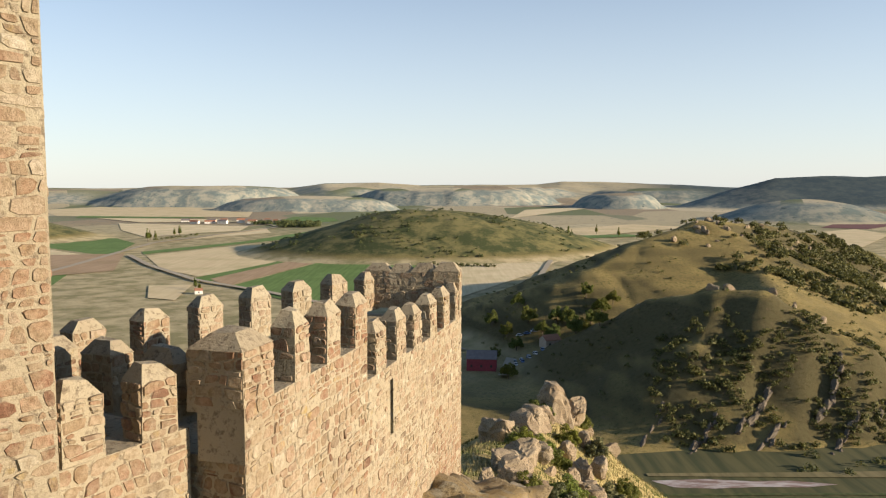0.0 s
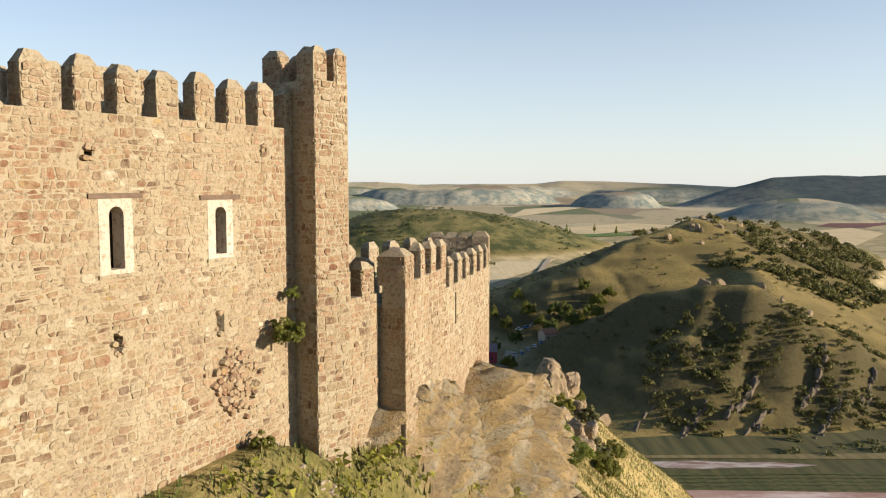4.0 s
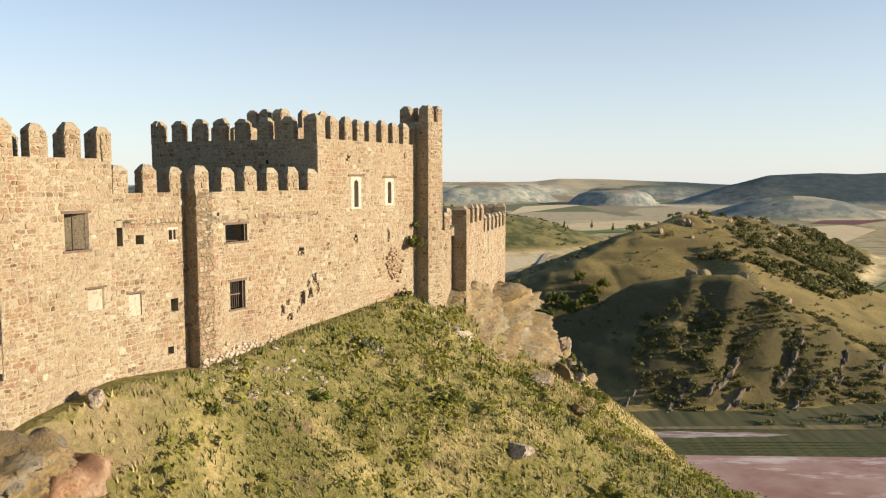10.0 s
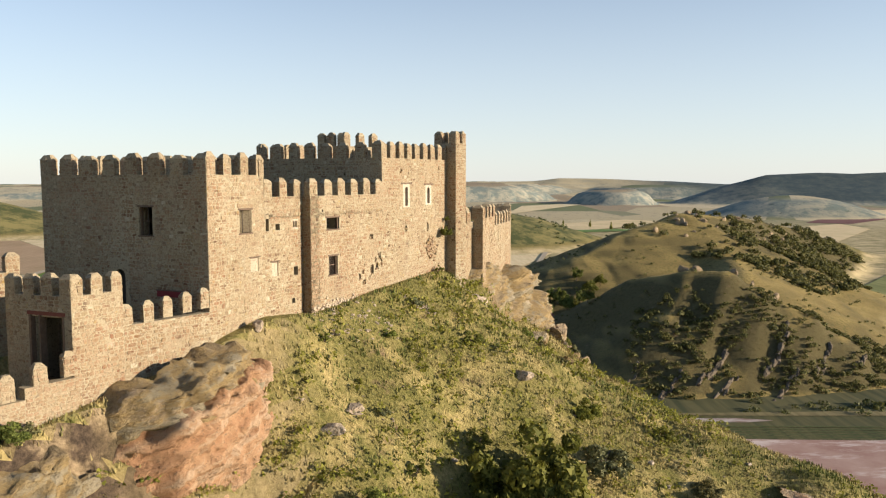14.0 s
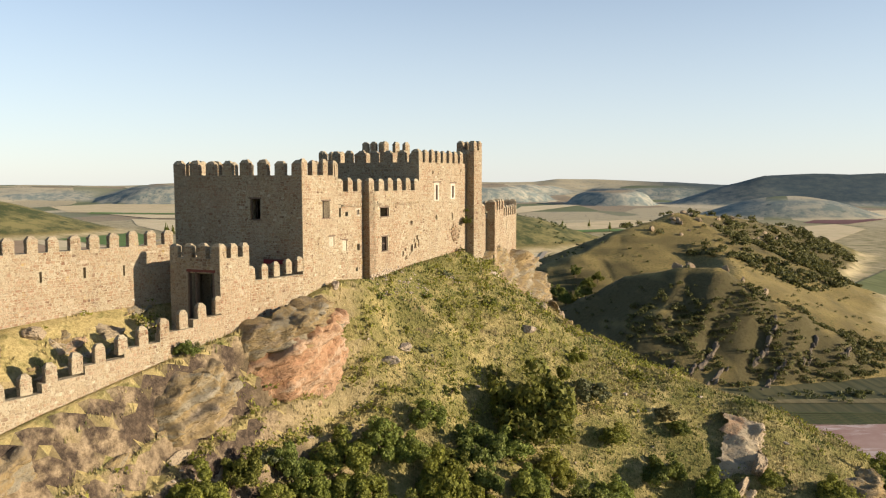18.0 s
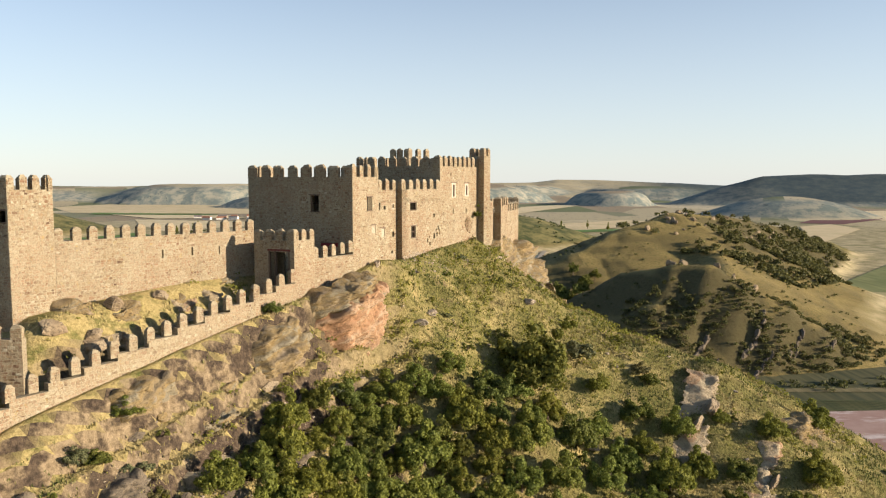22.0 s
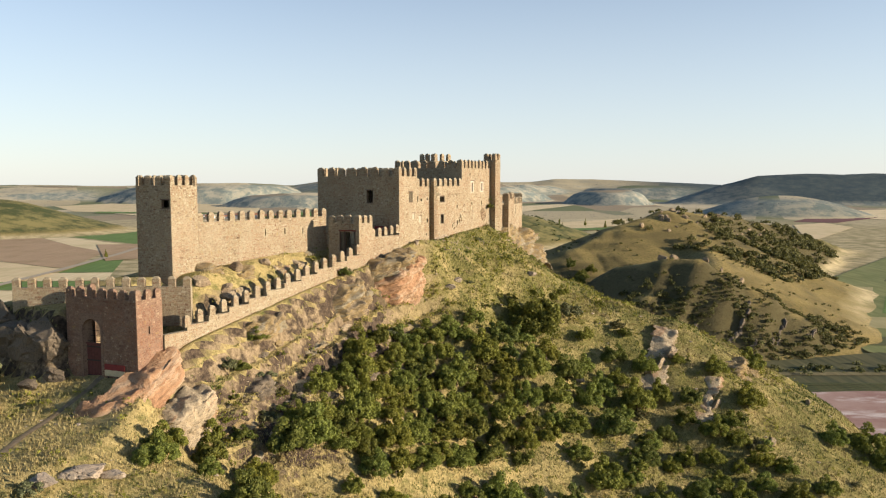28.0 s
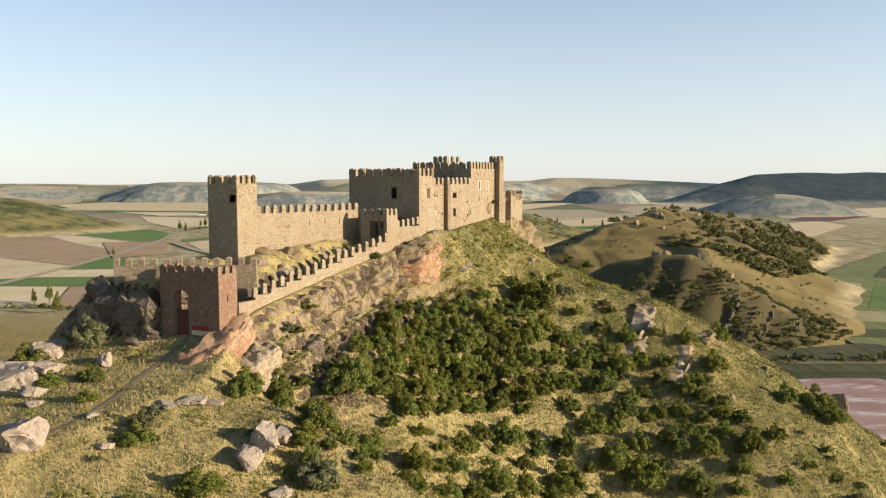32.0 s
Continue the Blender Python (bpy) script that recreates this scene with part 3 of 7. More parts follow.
def wall_panel(shape, o, u, n, length, lo, hi, thick, holes=(), mitre=(0.0, 0.0)):
    """An upright wall of the given thickness behind the face, with openings that go through it."""
    us = sorted({0.0, length, *[q for h in holes for q in h[:2]]})
    zs = sorted({lo, hi, *[q for h in holes for q in h[2:]]})

    def at(p, q, w):
        if w:
            p = mitre[0] + p * (length - mitre[0] - mitre[1]) / length
        return (o[0] + u[0] * p + n[0] * w, o[1] + u[1] * p + n[1] * w, q)
    turn = u[0] * n[1] - u[1] * n[0] > 0

    def face(pts):
        shape.poly(pts[::-1] if turn else pts)
    solid = {}
    for i in range(len(us) - 1):
        for k in range(len(zs) - 1):
            cu, cz = (us[i] + us[i + 1]) / 2, (zs[k] + zs[k + 1]) / 2
            solid[i, k] = not any(h[0] < cu < h[1] and h[2] < cz < h[3] for h in holes)
    for (i, k), full in solid.items():
        if not full:
            continue
        a, b, c, d = us[i], us[i + 1], zs[k], zs[k + 1]
        face([at(a, c, 0), at(b, c, 0), at(b, d, 0), at(a, d, 0)])
        face([at(b, c, -thick), at(a, c, -thick), at(a, d, -thick), at(b, d, -thick)])
        for (di, dk), q in (((-1, 0), ((a, c), (a, d))), ((1, 0), ((b, d), (b, c))), ((0, -1), ((b, c), (a, c))), ((0, 1), ((a, d), (b, d)))):
            if not solid.get((i + di, k + dk), False):
                (p0, q0), (p1, q1) = q
                face([at(p0, q0, 0), at(p0, q0, -thick), at(p1, q1, -thick), at(p1, q1, 0)][::-1])


MERLONS = {}


def merlon_mesh(w, d, h, red, variant):
    """A merlon with stones on its four sides and a low weathered cap; origin at the middle of its foot."""
    key = (round(w, 2), round(d, 2), round(h, 2), red, variant)
    if key not in MERLONS:
        s = Shape()
        rnd = random.Random(variant * 17 + int(w * 100) + int(h * 37))
        hb = h - min(0.28, 0.2 * h)
        j = lambda: rnd.uniform(-0.025, 0.025)
        low = [(-w / 2, -d / 2, -0.1), (w / 2, -d / 2, -0.1), (w / 2, d / 2, -0.1), (-w / 2, d / 2, -0.1)]
        top = [(x * 0.97 + j(), y * 0.97 + j(), hb + j()) for x, y, _ in low]
        cap = [(x * 0.5 + j(), y * 0.42 + j(), h + j() * 1.6) for x, y, _ in low]
        s.prism(low, top, 1)
        s.prism([(x * 1.04, y * 1.04, z - 0.02) for x, y, z in top], cap, 1)
        for k, (o, u, n, ln) in enumerate((((-w / 2, -d / 2), (1, 0), (0, -1), w), ((w / 2, -d / 2), (0, 1), (1, 0), d),
                                           ((w / 2, d / 2), (-1, 0), (0, 1), w), ((-w / 2, d / 2), (0, -1), (-1, 0), d))):
            stones_on(s, o, u, n, ln, 0.0, hb, seed=variant * 9 + k, proud=0.018)
        me = s.mesh("merlon")
        me.materials.append(M_RED if red else M_STONE)
        me.materials.append(M_REDMORTAR if red else M_MORTAR)
        MERLONS[key] = me
    return MERLONS[key]


def merlon(parent, x, y, z, turn, w, d, h, red=False, variant=0, ruin=1.0, label=""):
    ob = new("merlon", merlon_mesh(w, d, h, red, variant % 4))
    bx, by, bz = BASE[parent]
    ob.matrix_basis = pose(x - bx, y - by, z - bz, 0, 0, turn) @ Matrix.Diagonal((1, 1, ruin, 1))
    ob.parent = parent
    if label:
        tagged(ob, label)
    return ob


def merlon_row(parent, p0, p1, z0, z1, count, w, h, d=0.5, inset=0.25, red=False, seed=0, ends=True, ruin=None):
    """A row of merlons from p0 to p1 on a wall top from z0 to z1; inset moves it to the left-hand side of the way."""
    rnd = random.Random(seed + 3)
    dx, dy = p1[0] - p0[0], p1[1] - p0[1]
    ln = math.hypot(dx, dy)
    ux, uy = dx / ln, dy / ln
    for k in range(count):
        f = (w / 2 + (ln - w) * k / max(1, count - 1)) / ln if ends else (k + 0.5) / count
        f += rnd.uniform(-0.06, 0.06) * w / ln
        x, y = p0[0] + dx * f - uy * inset, p0[1] + dy * f + ux * inset
        merlon(parent, x, y, z0 + (z1 - z0) * f, math.degrees(math.atan2(uy, ux)) + rnd.uniform(-1.5, 1.5), w, d, h, red, k + seed,
               (ruin(k) if ruin else rnd.uniform(0.94, 1.05)))


def unit(p, q):
    ln = math.hypot(q[0] - p[0], q[1] - p[1])
    return ((q[0] - p[0]) / ln, (q[1] - p[1]) / ln), ln


def walled(parent, name, p0, p1, lo, hi, thick, holes=(), red=False, stones=True, seed=0, label="", size=1.0, bare=(), skew=None, mitre=(0.0, 0.0)):
    """A masonry wall from p0 to p1 whose outer face lies to the right of the way; rubble stones on that face."""
    u, ln = unit(p0, p1)
    n = (u[1], -u[0])
    s = Shape()
    wall_panel(s, p0, u, n, ln, lo, hi, thick, holes, mitre)
    ob = part(name, s, M_REDMORTAR if red else M_MORTAR, parent, label)
    if stones:
        k = Shape()
        stones_on(k, p0, u, n, ln, lo if skew is None else max(lo, min(skew(0), skew(ln)) - 0.4), hi, list(holes) + list(bare), seed, size, skew=skew)
        mats = M_RED if red else M_STONE
        sob = part("stone_facing", k, mats, ob, "rubble stones bedded in lime mortar", "stuff")
    return ob


def top_slab(parent, pts, z, thick=0.3, mat=None, name="wall_walk"):
    s = Shape()
    a = sum(p[0] * q[1] - q[0] * p[1] for p, q in zip(pts, pts[1:] + pts[:1]))
    if a < 0:
        pts = pts[::-1]
    s.prism([(x, y, z - thick) for x, y in pts], [(x, y, z) for x, y in pts])
    return part(name, s, mat or M_MORTAR, parent)


def box_tower(name, corners, lo, hi, label, red=False, thick=0.9, holes=None, seed=0, floor_drop=0.9, stones=(0, 1, 2, 3), size=1.0, category="tower", bare=None):
    """Four walls round a plan quadrilateral (corners clockwise from above, so that faces look outward)."""
    cx, cy = sum(p[0] for p in corners) / 4, sum(p[1] for p in corners) / 4
    t = thing(name, (cx, cy, lo), label, category)
    walls = []
    back = []
    for k in range(4):
        (ax, ay), _ = unit(corners[k], corners[k - 1])
        (bx, by), _ = unit(corners[k], corners[(k + 1) % 4])
        back.append(thick / math.tan(math.acos(ax * bx + ay * by) / 2))
    for k in range(4):
        p, q = corners[k], corners[(k + 1) % 4]
        walls.append(walled(t, "wall", p, q, lo, hi, thick, (holes or {}).get(k, ()), red, k in stones, seed + k, size=size, bare=(bare or {}).get(k, ()), mitre=(back[k], back[(k + 1) % 4])))
    inner = [(cx + (x - cx) * 0.93, cy + (y - cy) * 0.93) for x, y in corners]
    top_slab(t, inner, hi - floor_drop, 0.35, M_REDMORTAR if red else M_MORTAR, "floor_slab")
    return t, walls


# ==== castle: plan points ====
HALL_C, HALL_END, BUTT_IN = along(-17.9, -0.35), along(-12.8, -0.57), along(-8.8, -0.75)
BUTT, KEEP_C, KEEP_E = along(-8.8, 0), along(0, 0), along(10.6, 0)
HALL_L = (-33.6, -9.5)
KEEP_L = (-23.0, 6.1)


def add(p, q, k=1.0):
    return (p[0] + q[0] * k, p[1] + q[1] * k)


def sub(p, q):
    return (p[0] - q[0], p[1] - q[1])


# ---- keep ----
KEEP_B = add(KEEP_L, sub(KEEP_E, KEEP_C))
keep_holes = {0: [(3.12, 3.92, 97.65, 99.45), (6.62, 7.45, 97.75, 99.35), (3.34, 3.62, 95.55, 96.08), (6.8, 7.1, 95.48, 96.1), (2.7, 2.92, 100.46, 100.75),
                  (8.8, 9.02, 100.72, 101.02)],
              3: [(11.0, 11.75, 98.85, 99.8), (8.6, 8.8, 100.2, 100.45)]}
keep, keep_walls = box_tower("keep", [KEEP_C, KEEP_E, KEEP_B, KEEP_L], 88.0, 101.6, "tan rubble-stone castle keep with crenellated top", holes=keep_holes,
                             seed=11, floor_drop=1.0, thick=1.1, stones=(0, 3), bare={0: [(-1, 10.2, 97.0, 98.3)]})
merlon_row(keep, KEEP_C, KEEP_E, 101.6, 101.6, 9, 0.72, 1.32, seed=1)
merlon_row(keep, KEEP_L, KEEP_C, 101.6, 101.6, 8, 0.86, 1.3, seed=5)
merlon_row(keep, KEEP_E, KEEP_B, 101.6, 101.6, 8, 0.86, 1.3, seed=6)
merlon_row(keep, KEEP_B, KEEP_L, 101.6, 101.6, 7, 0.86, 1.3, seed=7)

# ---- raised look-out at the back corner of the keep ----
lk = [along(8.2, -9.9), along(12.4, -9.0), along(12.0, -12.5), along(7.8, -12.8)]
lookout, _ = box_tower("lookout_turret", lk, 100.5, 103.0, "small crenellated stone look-out above the keep", seed=31, stones=(0, 3), thick=0.6, category="turret")
merlon_row(lookout, lk[0], lk[1], 103.0, 103.0, 3, 0.75, 1.25, seed=2)
merlon_row(lookout, lk[3], lk[0], 103.0, 103.0, 3, 0.75, 1.25, seed=3)

# ---- slender turret against the keep ----
tq = [(-6.0, 9.2), (-5.07, 10.16), (-7.0, 11.75), (-7.95, 10.65)]
turret, turret_walls = box_tower("corner_turret", tq, 88.0, 103.1, "slender square stone turret against the keep wall", seed=41, thick=0.6, stones=(0, 1, 3), category="turret", bare={0: [(-1, 9, 93.5, 103.2)], 3: [(-1, 9, 98.4, 103.2)]})
merlon_row(turret, tq[0], tq[1], 103.1, 103.1, 2, 0.52, 1.05, seed=4, d=0.4, inset=0.2)
merlon_row(turret, tq[3], tq[0], 103.1, 103.1, 2, 0.8, 1.05, seed=8, d=0.45)
merlon_row(turret, tq[1], tq[2], 103.1, 103.1, 2, 0.8, 1.05, seed=9, d=0.45)

# ---- low range between the buttress and the keep ----
rng = thing("low_range", (*BUTT, 88), "tan rubble-stone castle range with crenellated parapet", "castle wall")
walled(rng, "front_wall", BUTT, KEEP_C, 87.5, 98.75, 1.0, [(1.78, 3.25, 96.32, 97.15), (2.0, 3.03, 93.01, 94.36), (7.12, 7.55, 95.24, 95.7), (1.26, 1.42, 97.53, 97.77),
       (8.24, 8.55, 93.59, 94.14), (8.58, 8.78, 93.01, 93.65), (7.88, 8.19, 92.89, 93.33), (7.16, 7.58, 92.53, 93.25), (6.94, 7.14, 92.20, 92.50), (6.19, 6.51, 91.81, 92.19), (5.62, 5.88, 92.22, 92.73), (7.77, 7.99, 93.55, 93.84), (6.03, 6.26, 92.72, 92.96)], seed=51)
walled(rng, "end_wall", BUTT_IN, BUTT, 87.5, 98.75, 1.0, seed=53)
merlon_row(rng, BUTT, KEEP_C, 98.75, 98.75, 6, 0.85, 1.2, seed=10)
top_slab(rng, [BUTT_IN, BUTT, KEEP_C, add(KEEP_C, (AY, -AX), -5), along(-8.8, -5)], 97.6)

# ---- hall ----
HALL_B = add(HALL_L, sub(HALL_END, HALL_C))
hall, _ = box_tower("great_hall", [HALL_C, HALL_END, HALL_B, HALL_L], 87.5, 100.2, "rubble-stone castle hall with crenellated top and square windows",
                    holes={0: [(2.77, 3.89, 96.51, 97.98), (3.72, 4.52, 93.95, 94.86)], 3: [(7.95, 9.0, 96.45, 98.2), (5.85, 6.8, 91.2, 94.4)]},
                    seed=61, thick=1.0, stones=(0, 3, 1), category="castle hall")
merlon_row(hall, HALL_C, HALL_END, 100.2, 100.2, 4, 0.72, 1.35, seed=12)
merlon_row(hall, HALL_L, HALL_C, 100.2, 100.2, 8, 0.95, 1.3, seed=13)
merlon_row(hall, HALL_B, HALL_L, 100.2, 100.2, 4, 0.9, 1.3, seed=14)
merlon_row(hall, HALL_END, HALL_B, 100.2, 100.2, 8, 0.95, 1.3, seed=15)
hw = thing("hall_side_wall", (*HALL_END, 88), "tan rubble-stone castle wall with small square holes", "castle wall")
walled(hw, "front_wall", HALL_END, BUTT_IN, 87.5, 98.75, 1.0, [(0.14, 0.45, 96.5, 97.64), (1.13, 1.57, 96.51, 96.92), (3.0, 3.4, 96.6, 97.05), (0.66, 1.34, 93.4, 94.4),
                                                                (3.0, 3.45, 93.27, 93.88), (2.75, 3.1, 91.33, 91.68)], seed=71)
merlon_row(hw, HALL_END, BUTT_IN, 98.75, 98.75, 3, 0.8, 1.2, seed=16)
top_slab(hw, [HALL_END, BUTT_IN, along(-8.8, -5), along(-12.8, -5)], 97.6)

# ---- end tower ----
eq = [(-3.35, 13.05), (0.65, 28.0), along(28.5, -6.0), along(14.5, -6.0)]
endt, end_walls = box_tower("end_tower", eq, 82.0, 95.2, "tan rubble-stone end tower with an open crenellated top", seed=81, thick=0.9, floor_drop=1.5,
                    holes={0: [(7.6, 7.85, 93.3, 94.8)]}, stones=(0, 1, 2, 3), bare={0: [(-1, 6.2, 93.2, 95.3)]})
u_e, ln_e = unit(eq[0], eq[1])
step_up = thing("parapet_block", (*eq[0], 95.2), "raised stone parapet on the end tower", "parapet")
walled(step_up, "wall", eq[0], add(eq[0], u_e, 5.9), 95.2, 96.15, 0.9, seed=84)
merlon(endt, *add(add(eq[0], u_e, 0.55), (-u_e[1], u_e[0]), 0.55), 96.15, math.degrees(math.atan2(u_e[1], u_e[0])), 1.1, 1.1, 1.25, variant=1)
merlon_row(endt, add(eq[0], u_e, 1.9), add(eq[0], u_e, 5.9), 96.15, 96.15, 3, 0.75, 1.3, seed=20)
merlon_row(endt, add(eq[0], u_e, 6.5), eq[1], 95.3, 95.15, 6, 0.8, 1.25, seed=21)
merlon_row(endt, eq[1], eq[2], 95.6, 95.6, 4, 0.95, 1.5, seed=22)
merlon_row(endt, eq[2], eq[3], 95.5, 95.5, 8, 0.85, 1.35, seed=23)
merlon_row(endt, eq[3], add(eq[0], u_e, 0), 95.6, 95.9, 5, 0.9, 1.2, seed=24)
link = thing("link_wall", (-6.0, 10.6, 86), "short tan stone wall joining turret and end tower", "castle wall")
walled(link, "wall", (-6.1, 10.5), (-4.4, 13.4), 84, 95.75, 0.8, seed=91)
merlon_row(link, (-5.6, 11.4), (-4.5, 13.2), 95.75, 95.75, 2, 0.72, 1.25, seed=25)

# ---- inner gate ----
G2 = (-26.4, -21.4)
G2_R, G2_L = (-24.83, -18.7), (-30.7, -19.7)
gate2, _ = box_tower("inner_gate", [G2, G2_R, add(G2_L, sub(G2_R, G2)), G2_L], 86.0, 93.9, "dark rubble-stone inner gate tower with a square doorway",
                     holes={3: [(1.65, 4.1, 86.0, 93.0)], 1: [(1.2, 3.4, 86.0, 92.6)]}, seed=101, thick=0.7, floor_drop=0.8, stones=(0, 3), category="gate tower")
merlon_row(gate2, G2, G2_R, 93.9, 93.9, 3, 0.7, 1.1, seed=26)
merlon_row(gate2, G2_L, G2, 93.9, 93.9, 4, 0.75, 1.1, seed=27)
fore = thing("fore_wall", (*G2_R, 88), "low crenellated stone wall beside the hall", "castle wall")
walled(fore, "wall", G2_R, HALL_C, 86, 91.9, 0.6, seed=111)
merlon_row(fore, G2_R, HALL_C, 91.9, 92.3, 5, 0.62, 1.15, d=0.42, seed=28)

# ---- long curtain ----
CUR_R, CUR_L = (-31.4, -16.8), (-44.5, -32.4)
curt = thing("curtain_wall", (*CUR_L, 87), "long sunlit crenellated stone curtain wall", "castle wall")
walled(curt, "wall", CUR_L, CUR_R, 86, 94.7, 0.9, [(9.85, 10.02, 92.58, 93.36), (12.99, 13.18, 92.6, 93.4), (16.07, 16.22, 92.5, 93.3)], seed=121)
merlon_row(curt, CUR_L, CUR_R, 94.7, 94.7, 14, 0.75, 1.15, seed=29)

# ---- square tower ----
tw = [(-46.55, -35.7), (-44.46, -32.5), (-48.9, -31.2), (-50.95, -34.5)]
tower, _ = box_tower("square_tower", tw, 86.5, 99.1, "tall square rubble-stone tower with crenellated top", holes={3: [(3.33, 4.38, 96.5, 97.45)]}, seed=131, thick=0.8, stones=(0, 3))
for k, (n, w) in enumerate(((4, 0.62), (4, 0.72), (4, 0.62), (4, 0.75))):
    merlon_row(tower, tw[k], tw[(k + 1) % 4], 99.1, 99.1, n, w, 1.15, d=0.45, seed=32 + k)

# ---- outer wall ----
OUT_T, OUT_B = (-26.2, -21.3), (-43.8, -47.0)
outer = thing("outer_wall", (*OUT_B, 82), "low crenellated rubble-stone outer wall stepping down the ridge", "castle wall")
u_out, ln_out = unit(OUT_B, OUT_T)
for k in range(11):
    a, b = ln_out * k / 11, ln_out * (k + 1) / 11
    z = 83.7 + (90.0 - 83.7) * (k + 0.5) / 11
    walled(outer, "wall_section", add(OUT_B, u_out, a), add(OUT_B, u_out, b), z - 5.5, z, 0.6, seed=141 + k)
merlon_row(outer, add(OUT_B, u_out, 2.6), OUT_T, 84.4, 90.0, 18, 0.74, 1.2, d=0.42, seed=40)

# ---- outer gate ----
g1 = [(-45.6, -49.6), (-44.0, -46.9), (-52.4, -43.6), (-54.0, -46.3)]
gate1, _ = box_tower("outer_gate", g1, 78.0, 87.9, "red sandstone gate tower with a tall arched doorway", red=True, holes={3: [(2.0, 4.45, 78.0, 85.8)], 1: [(5.2, 8.75, 78.0, 86.7)], 0: [(1.39, 1.58, 84.4, 85.15)]},
                     seed=151, thick=0.8, floor_drop=0.9, stones=(0, 3), category="gate tower")
merlon_row(gate1, g1[0], g1[1], 87.9, 87.9, 3, 0.68, 1.0, d=0.45, red=True, seed=44)
merlon_row(gate1, g1[3], g1[0], 87.9, 87.9, 7, 0.78, 1.0, d=0.45, red=True, seed=45)
merlon_row(gate1, g1[2], g1[3], 87.9, 87.9, 3, 0.68, 1.0, d=0.45, red=True, seed=46)

# ---- barbican wall above the gate ----
BAR_L, BAR_R = (-61.2, -43.0), (-42.6, -41.9)
barb = thing("barbican_wall", (*BAR_L, 84), "weathered crenellated stone wall on a rock above the gate", "castle wall")
walled(barb, "wall", BAR_L, BAR_R, 84, 88.3, 0.7, seed=161)
merlon_row(barb, BAR_L, BAR_R, 88.3, 88.3, 12, 0.8, 1.05, seed=47)


# ==== plants and rocks ====
def leaf_material(name, dark, light, through_=0.25):
    m, t, b = material(name, 0.7)
    g = t.nodes.new("ShaderNodeNewGeometry")
    ob = t.nodes.new("ShaderNodeObjectInfo")
    c = ramp(t, g.outputs["Random Per Island"], ((0.0, dark), (0.75, light), (1.0, tuple(v * 1.35 for v in light))))
    c = mix(t, span(t, ob.outputs["Random"], 0.0, 1.0), c, mix(t, 1.0, c, (1.15, 0.92, 0.7), "MULTIPLY"))
    t.links.new(c, b.inputs["Base Color"])
    tr = t.nodes.new("ShaderNodeBsdfTranslucent")
    t.links.new(c, tr.inputs["Color"])
    ms = t.nodes.new("ShaderNodeMixShader")
    ms.inputs[0].default_value = through_
    out = t.nodes["Material Output"]
    t.links.new(b.outputs[0], ms.inputs[1])
    t.links.new(tr.outputs[0], ms.inputs[2])
    t.links.new(ms.outputs[0], out.inputs["Surface"])
    return m


M_LEAF = leaf_material("shrub_leaves", (0.10, 0.128, 0.026), (0.205, 0.24, 0.05), 0.4)
M_OAK = leaf_material("holm_oak_leaves", (0.07, 0.092, 0.02), (0.15, 0.178, 0.04), 0.35)
M_GREY = leaf_material("grey_green_leaves", (0.07, 0.085, 0.04), (0.17, 0.18, 0.085))
M_WOODLAND = leaf_material("woodland_leaves", (0.034, 0.048, 0.016), (0.115, 0.13, 0.045))
M_BARK = plain("grey_bark", (0.16, 0.12, 0.085), 0.9, 0.4, 9)


def quads_mesh(name, centre, normal, size, rng, mats):
    """Many small leaf faces: centres, outward directions and sizes as arrays."""
    n = len(centre)
    nrm = normal + rng.normal(0, 0.55, (n, 3))
    nrm /= np.linalg.norm(nrm, axis=1)[:, None] + 1e-9
    ref = rng.normal(0, 1, (n, 3))
    u = np.cross(nrm, ref)
    u /= np.linalg.norm(u, axis=1)[:, None] + 1e-9
    v = np.cross(nrm, u)
    s = size[:, None]
    k = rng.uniform(0.45, 0.75, (n, 1))
    co = np.stack([centre - u * s - v * s * k, centre + u * s - v * s * k * 0.6, centre + v * s * k * 1.5], 1).reshape(-1, 3)
    me = bpy.data.meshes.new(name)
    me.vertices.add(n * 3)
    me.vertices.foreach_set("co", co.ravel())
    me.loops.add(n * 3)
    me.loops.foreach_set("vertex_index", np.arange(n * 3))
    me.polygons.add(n)
    me.polygons.foreach_set("loop_start", np.arange(0, n * 3, 3))
    me.update()
    me.materials.append(mats)
    return me


def lobes(rng, count, flat):
    """Lobe centres and radii of a plant of unit radius that stands on z = 0."""
    c = np.zeros((count, 3))
    a = rng.uniform(0, 2 * np.pi, count)
    r = np.sqrt(rng.uniform(0, 1, count)) * 0.8
    c[:, 0], c[:, 1] = np.cos(a) * r, np.sin(a) * r
    lump = 0.75 + 0.35 * np.sin(2 * a + rng.uniform(0, 6)) * np.sin(5 * r + rng.uniform(0, 6))
    c[:, 2] = (0.18 + 1.15 * (1 - 0.75 * r ** 1.5) * rng.uniform(0.25, 1.0, count) * lump) * flat
    return c, rng.uniform(0.13, 0.30, count) * (1 - 0.25 * r)


def foliage_mesh(name, seed, leaves, leaf, flat, mats, count=11):
    rng = np.random.default_rng(seed)
    c, r = lobes(rng, count, flat)
    k = rng.integers(0, count, leaves)
    d = rng.normal(0, 1, (leaves, 3))
    d[:, 2] = d[:, 2] * 0.9 + 0.25
    d /= np.linalg.norm(d, axis=1)[:, None]
    rad = r[k] * rng.uniform(0.55, 1.08, leaves) ** 0.6
    p = c[k] + d * rad[:, None] * np.array([1, 1, 0.85])
    p[:, 2] = np.abs(p[:, 2]) + 0.02
    return quads_mesh(name, p, d, leaf * rng.uniform(0.6, 1.3, leaves), rng, mats)


